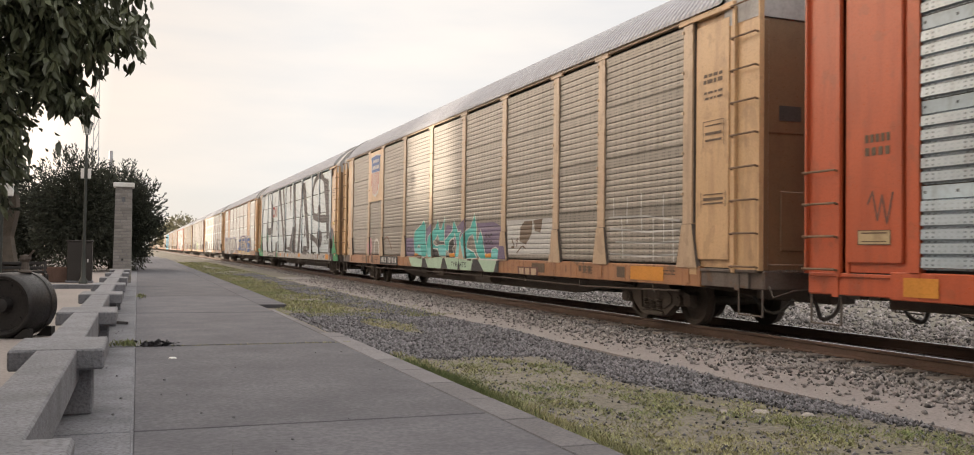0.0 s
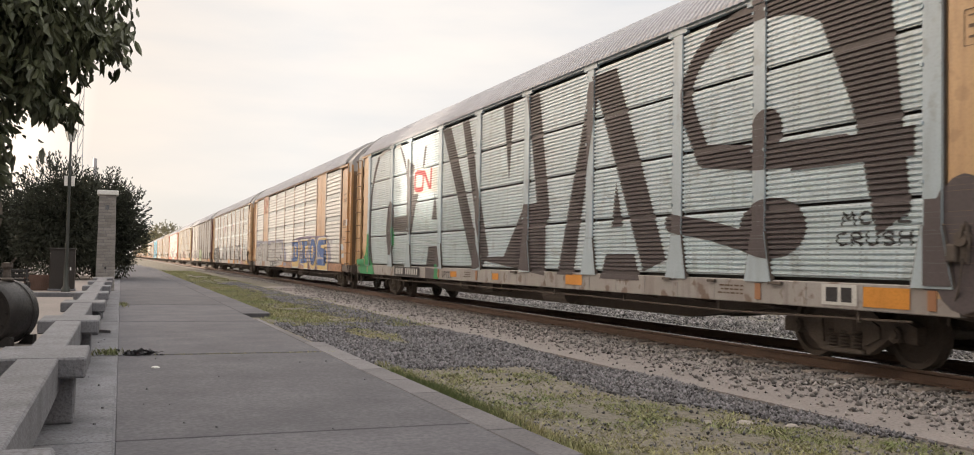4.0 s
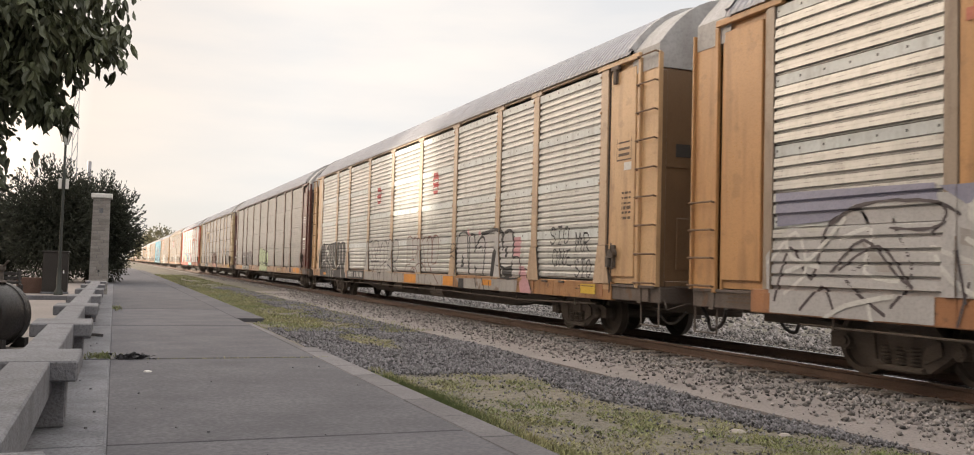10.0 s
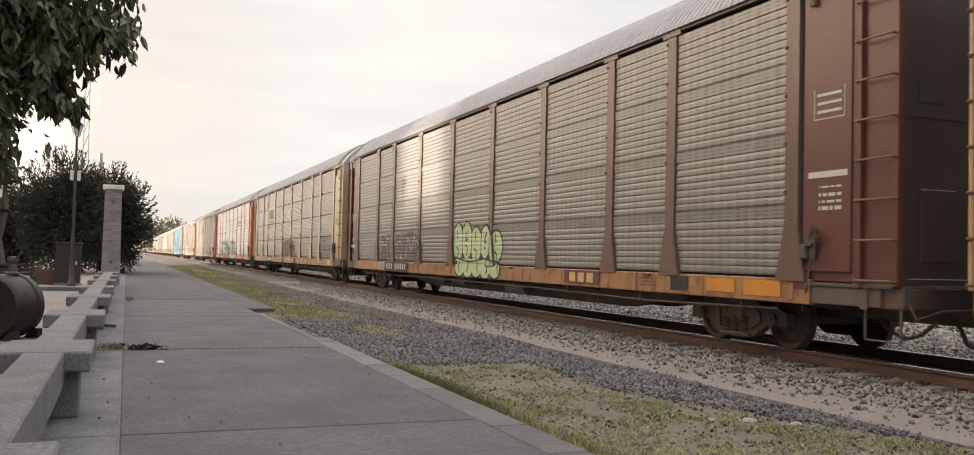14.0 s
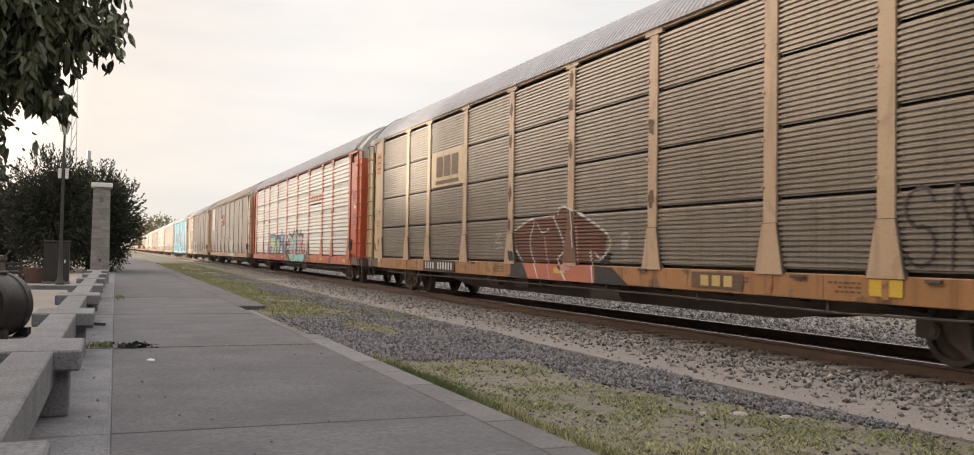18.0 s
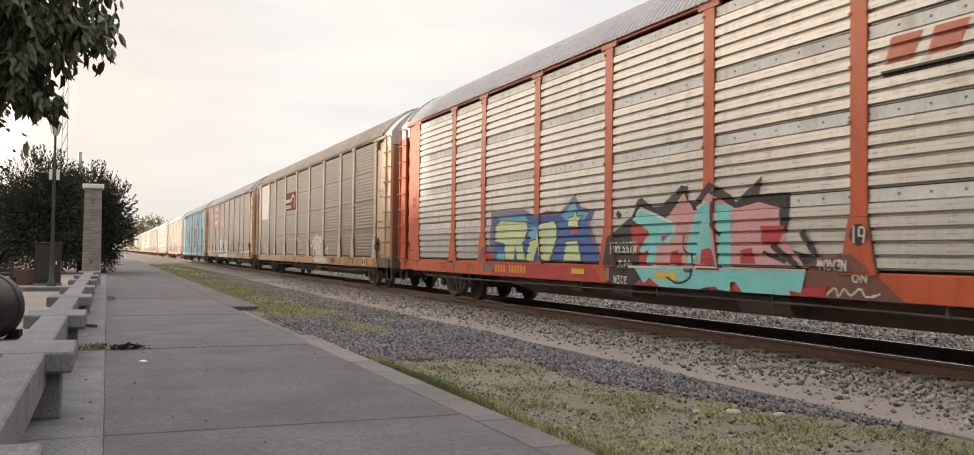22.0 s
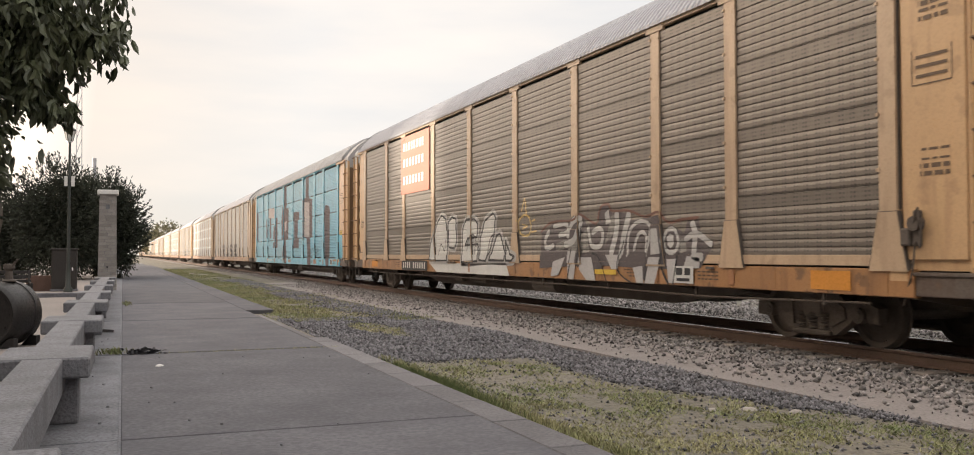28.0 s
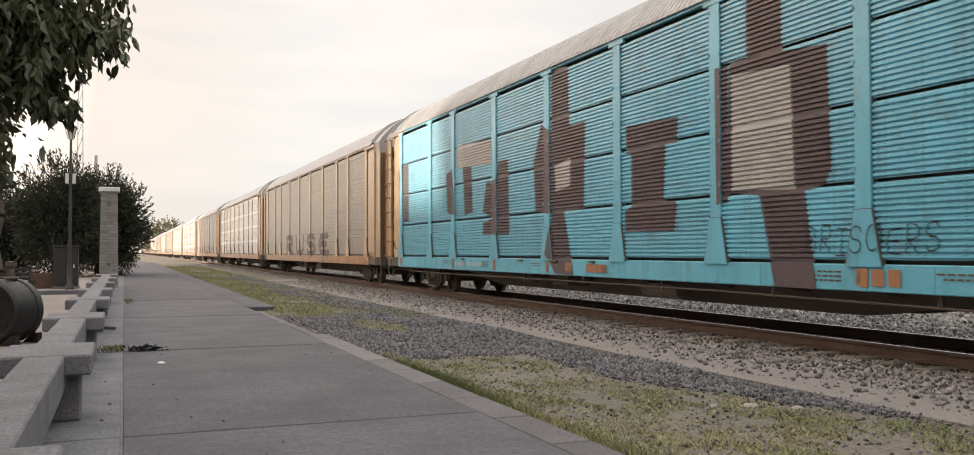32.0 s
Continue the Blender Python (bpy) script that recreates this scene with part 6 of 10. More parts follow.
    q += stroke(bent([(14.03, 1.39), (13.8, 1.45), (13.63, 1.4)]), 0.035)
    q += stroke(bent([(14.04, 1.06), (13.83, 1.19), (13.59, 1.11)]), 0.035)
    q += stroke(bent([(13.56, 0.93), (13.42, 1.18), (13.12, 1.31), (12.81, 1.29), (12.61, 1.16)]), 0.035)
    q += stroke(bent([(13.81, 1.19), (13.76, 0.62)]), 0.035)
    q += stroke(bent([(13.38, 1.97), (13.21, 1.64), (13.09, 1.23)]), 0.035)
    q += stroke(bent([(12.48, 1.95), (12.24, 2.09), (12.05, 1.99), (12.05, 1.33)]), 0.03)
    q += stroke(bent([(12.03, 1.45), (11.98, 2), (11.8, 2.11), (11.54, 2.07), (11.44, 1.86), (11.62, 1.39), (12.02, 1.3)]), 0.03)
    q += stroke(bent([(11.84, 1.04), (11.36, 0.76)]), 0.03)
    spray(c, s, q, "spray_brown", 2, "graffiti", "thin rust-brown outlines of bubble letters")
    q = []
    q += [[(10.01, 1.05), (9.92, 2.01), (9.29, 2.11), (9.04, 1.99), (8.6, 1.99), (8.27, 2.08), (7.34, 2.13), (6.91, 2.06), (6.42, 2.07), (6.34, 1.94), (6.36, 1.49), (6.01, 1.48), (6.02, 1.04), (7.19, 1.02), (8.28, 1.07)]]
    spray(c, s, q, "spray_silver", 2, "graffiti", "grey fill of black-edged letters")
    q = []
    q += [[(10.01, 0.96), (6.06, 0.99), (6.13, 0.61), (9.29, 0.58)]]
    spray(c, s, q, "sill_grey", 1, "graffiti", "grey paint over the sill")
    q = []
    q += stroke(bent([(10.03, 1.03), (9.91, 2.01), (9.27, 2.11), (9.19, 1.66), (9.09, 1.1)]), 0.06)
    q += [[(9.66, 1.24), (9.54, 1.61), (9.43, 1.25)]]
    q += stroke(bent([(9.05, 1.08), (9.06, 1.98), (8.72, 2.01), (8.67, 1.63)]), 0.06)
    q += stroke(bent([(8.71, 1.63), (8.51, 1.84), (8.23, 1.98), (8.02, 1.85), (8.13, 1.08)]), 0.06)
    q += stroke(bent([(8.5, 1.7), (8.22, 1.76), (8.17, 1.6)]), 0.03)
    q += [[(8.71, 1.21), (8.65, 1.31), (8.57, 1.21), (8.62, 1.07)]]
    q += stroke(bent([(8.27, 2.06), (7.87, 2.1), (7.41, 2.14), (6.97, 2.06), (6.99, 1.84)]), 0.09)
    q += [[(7.32, 1.71), (7.22, 1.62), (7.29, 1.37), (7.37, 1.06), (7.53, 0.98), (7.62, 1.14), (7.55, 1.5)]]
    q += stroke(bent([(6.93, 1.67), (6.91, 1.94), (6.73, 2.08), (6.45, 2.08), (6.33, 1.9), (6.36, 1.5)]), 0.07)
    q += [[(6.8, 1.7), (6.68, 1.75), (6.65, 1.51), (6.77, 1.47)]]
    q += [[(7.29, 1.32), (6.98, 1.3), (6.78, 1.26), (6.49, 1.29), (6.36, 1.45), (6.38, 1.09), (6.57, 0.98), (6.77, 0.99), (6.94, 1.13), (7.01, 1.26)]]
    q += stroke(bent([(6.36, 1.48), (6.01, 1.47), (6.02, 1.04), (7.19, 1.02)]), 0.04)
    q += [[(9.75, 0.95), (9.4, 0.96), (9.37, 0.61), (9.85, 0.66)]]
    q += stroke(bent([(8.65, 0.99), (8.48, 0.68)]), 0.04)
    q += stroke(bent([(8.17, 0.98), (7.95, 0.67)]), 0.04)
    q += stroke(bent([(7.71, 0.91), (7.67, 0.73)]), 0.035)
    spray(c, s, q, "spray_black", 3, "graffiti", "black edges and holes of the letters")
    q = []
    q += [[(6.34, 1.93), (5.92, 1.94), (5.95, 1.77), (5.98, 1.3), (5.73, 1.3), (5.6, 1.05), (6.01, 1.04), (6, 1.49), (6.34, 1.51)]]
    q += [[(5.96, 0.93), (5.61, 1.17), (5.28, 0.68), (5.85, 0.64)]]
    q += [[(9.32, 2.12), (9.21, 2.23), (9.06, 2.01)]]
    q += [[(8.56, 1.98), (8.42, 2.18), (8.32, 2.08)]]
    spray(c, s, q, "spray_pink", 1, "graffiti", "pink sprayed fade")
    q = []
    q += stroke(bent([(10.31, 1.84), (10.48, 1.79), (10.3, 1.65), (10.49, 1.62)]), 0.03)
    q += stroke(bent([(10.23, 1.86), (10.09, 1.8), (10.21, 1.7)]), 0.03)
    q += stroke(bent([(10.51, 1.45), (10.27, 1.54), (10.03, 1.43)]), 0.03)
    q += stroke(bent([(10.27, 1.62), (10.08, 1.67), (10.05, 1.51)]), 0.03)
    q += stroke(bent([(5.91, 1.26), (5.61, 1.22), (5.42, 0.93), (5.26, 0.66)]), 0.03)
    spray(c, s, q, "spray_black", 1, "graffiti", "small black hand-drawn tags")


def sprayed_6(c, s):
    q = []
    q += [[(15.92, 1.77), (15.11, 2.01), (14.03, 2.03), (13.42, 2.2), (11.76, 1.6), (11.89, 1.2), (12.26, 1.13), (12.34, 1.1), (15.46, 1.06), (15.81, 1.31)]]
    spray(c, s, q, "spray_brown", 1, "graffiti", "rust-red sprayed ground")
    q = []
    q += [[(15.43, 1.03), (12.26, 1.05), (12.25, 0.7), (15.09, 0.7)]]
    spray(c, s, q, "faded_red", 1, "graffiti", "faded red paint on the sill")
    q = []
    q += [[(16.08, 1.04), (15.46, 1.03), (15.15, 0.71), (16.26, 0.73)]]
    q += [[(12.2, 1.03), (11.57, 1.02), (10.95, 0.7), (12.19, 0.7)]]
    q += [[(11.88, 1.28), (11.58, 1.28), (11.67, 1.08), (12.07, 1.06)]]
    q += [[(16.22, 1.31), (15.8, 1.28), (15.5, 1.06), (16.14, 1.08)]]
    spray(c, s, q, "spray_black", 1, "graffiti", "black sprayed corners")
    q = []
    q += stroke(bent([(15.86, 1.77), (15.11, 1.97), (14.9, 1.9), (15.09, 1.46), (14.63, 0.7)]), 0.045)
    q += stroke(bent([(15.11, 2.01), (13.95, 2.02)]), 0.03)
    q += stroke(bent([(13.95, 1.98), (13.44, 1.38), (13.76, 1.11), (13.38, 0.74)]), 0.05)
    q += stroke(bent([(13.8, 2.06), (13.42, 2.19), (11.71, 1.6), (11.92, 1.18), (12.18, 1.26)]), 0.05)
    q += stroke(bent([(12.37, 1.32), (12.26, 0.72)]), 0.05)
    q += stroke(bent([(13.2, 2.12), (13.03, 1.38)]), 0.04)
    q += stroke(bent([(15.81, 1.31), (15.5, 1.09)]), 0.05)
    q += stroke(bent([(14.76, 1.89), (14.49, 1.69), (14.16, 1.76)]), 0.03)
    spray(c, s, q, "spray_white", 3, "graffiti", "white outlined wild letters")
    q = []
    q += stroke(bent([(14.38, 1.6), (14.1, 0.72)]), 0.05)
    q += stroke(bent([(12.97, 1.78), (12.88, 1.09)]), 0.05)
    q += [[(13.76, 1.03), (13.19, 1.04), (13.19, 0.92), (13.73, 0.92)]]
    spray(c, s, q, "spray_pink", 3, "graffiti", "pinkish drips")
    q = []
    q += stroke(bent([(17.04, 1.67), (16.7, 1.69), (17.04, 1.51), (16.67, 1.47)]), 0.05)
    q += stroke(bent([(16.99, 1.35), (16.62, 1.39)]), 0.05)
    q += stroke(bent([(11.28, 1.59), (11.04, 1.61), (11.02, 1.5), (11.23, 1.49)]), 0.05)
    q += stroke(bent([(11.25, 1.44), (11.04, 1.44), (11.11, 1.37), (11.25, 1.38)]), 0.05)
    spray(c, s, q, "spray_pale", 1, "graffiti", "small pale tags")


def sprayed_7(c, s):
    q = []
    q += [[(21.56, 2.18), (19.75, 2.18), (19.22, 2.01), (18.61, 2.11), (18.03, 2.06), (17.71, 2.2), (17.44, 2.39), (17.19, 2.13), (16.68, 2.04), (16.82, 1.79), (16.3, 1.11), (21.66, 1.08)]]
    q += stroke(bent([(22.13, 1.14), (21.97, 1.31), (21.47, 1.31), (21.26, 1.15), (21.46, 0.9), (21.9, 0.86), (22.13, 1.14)]), 0.1)
    spray(c, s, q, "spray_purple", 2, "graffiti", "violet edge of the letters")
    q = []
    q += [[(21.39, 2.07), (19.75, 2.1), (19.16, 1.95), (18.26, 2.01), (17.65, 2.11), (17.44, 2.29), (17.24, 2.08), (16.81, 2), (16.93, 1.79), (16.46, 1.1), (21.34, 1.06)]]
    spray(c, s, q, "spray_blue", 3, "graffiti", "blue ground of the letters")
    q = []
    q += [[(21.28, 2.07), (19.75, 2.06), (19.53, 1.92), (21.04, 1.97)]]
    q += [[(18.03, 1.99), (17.7, 2.07), (17.44, 2.25), (17.29, 2.05), (16.89, 2), (17.08, 1.87), (17.7, 1.85)]]
    q += [[(21.19, 1.27), (20.76, 1.27), (20.75, 1.07), (21.15, 1.06)]]
    q += [[(19.5, 1.77), (19.03, 1.79), (19.04, 1.54), (19.41, 1.5)]]
    spray(c, s, q, "spray_sky", 4, "graffiti", "sky blue highlights")
    q = []
    q += stroke(closed([(21.23, 1.88), (20.97, 1.96), (19.61, 1.89), (19.5, 1.77), (19.67, 1.52), (19.8, 1.44), (19.6, 1.08), (20.03, 1.08), (20.15, 1.46), (20.21, 1.07), (20.69, 1.09), (20.73, 1.45), (21.27, 1.5)]), 0.04)
    q += stroke(closed([(19.6, 1.07), (19.41, 1.48), (19.03, 1.51), (18.97, 1.82), (18.37, 1.89), (18.16, 1.8), (18.14, 1.53), (18.47, 1.08), (18.83, 1.07), (18.96, 1.39), (19.14, 1.08)]), 0.04)
    q += stroke(closed([(17.85, 1.08), (17.75, 1.47), (17.28, 1.48), (17.12, 1.09)]), 0.04)
    q += stroke(closed([(17.7, 1.93), (17.49, 1.94), (17.41, 2.06), (17.34, 1.95), (17.13, 1.95), (17.28, 1.86), (17.23, 1.74), (17.65, 1.77)]), 0.04)
    spray(c, s, q, "spray_black", 5, "graffiti", "black letter edges")
    q = []
    q += [[(21.23, 1.88), (20.97, 1.96), (19.61, 1.89), (19.5, 1.77), (19.67, 1.52), (19.8, 1.44), (19.6, 1.08), (20.03, 1.08), (20.15, 1.46), (20.21, 1.07), (20.69, 1.09), (20.73, 1.45), (21.27, 1.5)]]
    q += [[(19.6, 1.07), (19.41, 1.48), (19.03, 1.51), (18.97, 1.82), (18.37, 1.89), (18.16, 1.8), (18.14, 1.53), (18.47, 1.08), (18.83, 1.07), (18.96, 1.39), (19.14, 1.08)]]
    q += [[(17.85, 1.08), (17.75, 1.47), (17.28, 1.48), (17.12, 1.09)]]
    q += [[(17.7, 1.93), (17.49, 1.94), (17.41, 2.06), (17.34, 1.95), (17.13, 1.95), (17.28, 1.86), (17.23, 1.74), (17.65, 1.77)]]
    spray(c, s, q, "spray_lime", 6, "graffiti", "pale green letter faces")
    q = []
    q += [[(17.57, 1.72), (17.23, 1.73), (17.28, 1.61), (17.51, 1.62)]]
    q += [[(21.96, 1.25), (21.53, 1.27), (21.42, 1.12), (21.82, 0.97)]]
    spray(c, s, q, "spray_red", 4, "graffiti", "crimson dabs")
    q = []
    q += [[(21.66, 1), (18.96, 1.02), (16.78, 1.03), (16.48, 0.83), (16.45, 0.63), (18.83, 0.6), (21.46, 0.67)]]
    spray(c, s, q, "spray_red", 1, "graffiti", "dark red paint on the sill")
    q = []
    q += [[(16.27, 1.06), (16.14, 1.53), (15.8, 1.68), (15.39, 1.87), (15.16, 2.15), (15.05, 2.19), (14.71, 2.01), (14.29, 2.01), (13.9, 2.32), (13.74, 2.29), (13.71, 2.04), (13.57, 2.01), (13.12, 2.3), (12.64, 2.09), (12.65, 0.64), (16.14, 0.62)]]
    q += [[(14.75, 1.87), (13.86, 2.32), (13.64, 1.97), (13.18, 2.32), (12.57, 1.99), (11.99, 2.32), (12.04, 2.08), (11.45, 2.07), (11.45, 1.65), (11.63, 1.37), (10.91, 1.2), (11.12, 1.11), (14.73, 1.05)]]
    q += [[(15.92, 1.94), (15.82, 2), (15.7, 1.92), (15.8, 1.83)]]
    spray(c, s, q, "spray_black", 2, "graffiti", "black jagged ground")
    q = []
    q += [[(15.39, 1.74), (15.01, 1.76), (14.57, 1.42), (13.06, 1.4), (12.88, 1.12), (12.89, 0.63), (15.31, 0.68), (15, 0.84), (15.15, 1.03), (15.08, 1.18), (15.31, 1.42)]]
    q += [[(11.4, 0.79), (10.77, 0.86), (10.79, 0.63), (11.39, 0.63)]]
    spray(c, s, q, "spray_red", 3, "graffiti", "crimson ground")
    q = []
    q += [[(14.22, 1.89), (13.96, 2.01), (13.52, 1.9), (13.58, 1.67), (13.8, 1.54), (13.8, 1.32), (13.58, 1.19), (13.64, 0.89), (13.96, 0.79), (14.25, 0.87), (14.26, 1.19), (14.39, 1.28), (14.22, 1.37), (14.03, 1.59), (14.06, 1.75)]]
    q += [[(14.22, 1.89), (13.82, 2.19), (13.55, 1.88), (13.18, 2.16), (12.57, 1.9), (12.07, 1.97), (11.63, 1.87), (11.63, 1.66), (11.44, 1.37), (11.15, 1.11), (12.95, 1.1), (14.73, 1.08), (14.73, 1.45)]]
    spray(c, s, q, "spray_pink", 4, "graffiti", "greyish pink letter faces")
    q = []
    q += [[(15.31, 1.82), (15.08, 2.03), (14.09, 1.75), (14.03, 1.55), (14.29, 1.37), (14.53, 1.39), (14.64, 1.06), (14.89, 1.08), (14.78, 1.32), (14.97, 1.25), (15.08, 1.3), (14.78, 1.61)]]
    q += [[(13.71, 1.41), (13.46, 1.99), (13.23, 2.04), (13.14, 1.7), (13.12, 1.45), (13.29, 1.07), (13.35, 1.24), (13.71, 1.06)]]
    q += [[(13.06, 1.99), (12.65, 1.94), (12.65, 1.04), (12.98, 1.07), (12.94, 1.49)]]
    q += [[(15.23, 1), (12.65, 1.04), (12.65, 0.64), (12.84, 0.61), (13.12, 0.91), (13.4, 0.68), (14.29, 0.64), (14.78, 0.85), (14.93, 0.75)]]
    q += [[(13.45, 1.89), (13.18, 2.02), (13.01, 1.09), (13.37, 1.09)]]
    q += [[(14.72, 1.01), (11.12, 1.03), (11.21, 0.76), (11.43, 0.78), (11.38, 0.63), (12.29, 0.63), (12.55, 0.86), (12.95, 0.78), (13.94, 0.63), (14.24, 0.81), (14.72, 0.85)]]
    spray(c, s, q, "spray_aqua", 5, "graffiti", "turquoise letters")
    q = []
    q += [[(12, 1.64), (11.51, 1.63), (11.63, 1.39), (11.98, 1.37)]]
    q += [[(14.18, 1.27), (13.95, 1.31), (13.95, 1.09), (14.17, 1.09)]]
    q += [[(13.3, 1.31), (13.09, 1.34), (13.09, 1.1), (13.34, 1.1)]]
    q += [[(12.43, 1.31), (12.18, 1.34), (12.1, 1.13), (12.43, 1.12)]]
    q += [[(14.43, 1.53), (14.22, 1.55), (14.39, 1.42)]]
    q += [[(14.06, 1.19), (13.88, 1.26), (13.83, 1.08), (14.04, 1.04)]]
    q += [[(13.26, 1.24), (13.06, 1.32), (12.98, 1.1), (13.22, 1.07)]]
    spray(c, s, q, "spray_red", 6, "graffiti", "crimson dabs in the letters")
    q = []
    q += stroke(bent([(15.24, 1.84), (15.05, 1.98), (14.16, 1.75)]), 0.04)
    q += stroke(bent([(13.49, 1.95), (13.26, 2.02)]), 0.04)
    q += stroke(bent([(15.39, 1.02), (12.65, 1.05)]), 0.035)
    q += stroke(bent([(14.16, 1.77), (14.06, 1.64), (14.29, 1.39)]), 0.03)
    q += stroke(bent([(14.72, 1.04), (11.18, 1.05)]), 0.03)
    spray(c, s, q, "spray_white", 6, "graffiti", "white highlights")
    q = []
    q += stroke(bent([(11.76, 1.37), (11.29, 1.11)]), 0.09)
    q += stroke(bent([(11.2, 1.53), (10.95, 1.25)]), 0.09)
    q += stroke(bent([(11.93, 1.27), (11.51, 1.16)]), 0.06)
    q += stroke(bent([(13.8, 1.54), (13.8, 1.32), (13.58, 1.19), (13.64, 0.89), (13.96, 0.79), (14.25, 0.87)]), 0.035)
    q += stroke(bent([(13.09, 2.01), (13.09, 1.7), (12.92, 1.53)]), 0.05)
    q += [[(13.35, 0.73), (13.13, 0.76), (13.13, 0.71), (13.35, 0.69)]]
    q += [[(13.03, 0.74), (12.66, 0.71), (12.66, 0.67), (13.01, 0.69)]]
    spray(c, s, q, "spray_black", 6, "graffiti", "black slashes and inner edges")
    q = []
    q += [[(11.12, 1.18), (10.34, 1.26), (9.42, 0.61), (10.79, 0.63), (10.67, 0.85), (11.12, 0.85)]]
    spray(c, s, q, "spray_brown", 2, "graffiti", "sooty brown paint on the sill")
    q = []
    q += [[(5.91, 0.94), (5.68, 0.97), (5.29, 0.95), (5.33, 0.66), (5.83, 0.65)]]
    spray(c, s, q, "maroon", 1, "smear", "dark smudges on the sill")


def sprayed_8(c, s):
    q = []
    q += [[(12.37, 1.67), (11.97, 1.88), (11.49, 1.95), (11.41, 2.01), (11.11, 1.85), (10.43, 1.93), (10.36, 1.1), (10.7, 1.08), (11.65, 1.07), (11.65, 1.26), (12.08, 1.44)]]
    q += [[(10.32, 1.66), (10.08, 1.63), (9.9, 1.09), (10.32, 1.09)]]
    q += [[(12.25, 1.04), (9.93, 1.05), (9.17, 0.76), (11.62, 0.76), (12.08, 0.84)]]
    spray(c, s, q, "spray_pale", 1, "graffiti", "thin white haze of sprayed paint")
    q = []
    q += stroke(bent([(12.78, 1.82), (12.85, 1.6), (12.66, 1.44), (12.39, 1.55), (12.34, 1.81)]), 0.09)
    q += stroke(bent([(12.2, 1.08), (12.15, 1.32), (11.92, 1.4), (11.67, 1.26), (11.69, 1.07)]), 0.13)
    q += stroke(bent([(11.43, 1.09), (11.45, 1.43), (11.27, 1.65), (11.09, 1.43), (11.11, 1.09)]), 0.12)
    q += stroke(bent([(10.9, 1.09), (10.88, 1.59), (10.51, 1.63), (10.49, 1.1)]), 0.12)
    q += stroke(bent([(9.84, 1.16), (9.68, 1.29), (9.44, 1.35), (9.3, 1.12)]), 0.1)
    q += stroke(bent([(9.95, 1.62), (9.84, 1.67)]), 0.05)
    q += stroke(bent([(9.39, 1.41), (9.33, 1.49)]), 0.05)
    q += stroke(bent([(11.65, 0.88), (11.11, 0.81), (10.41, 0.91), (9.95, 0.79)]), 0.08)
    spray(c, s, q, "spray_white", 2, "graffiti", "white sprayed letters")
    q = []
    q += stroke(bent([(11.65, 1.76), (11.32, 1.69), (11.16, 1.26)]), 0.03)
    q += stroke(bent([(10.75, 1.54), (10.65, 1.2)]), 0.03)
    q += stroke(bent([(12.08, 1.13), (11.99, 1.29), (11.87, 1.13)]), 0.04)
    q += stroke(bent([(10.22, 1.58), (10.13, 1.15)]), 0.03)
    spray(c, s, q, "sheet_dark", 3, "graffiti", "dark lines through the white letters")


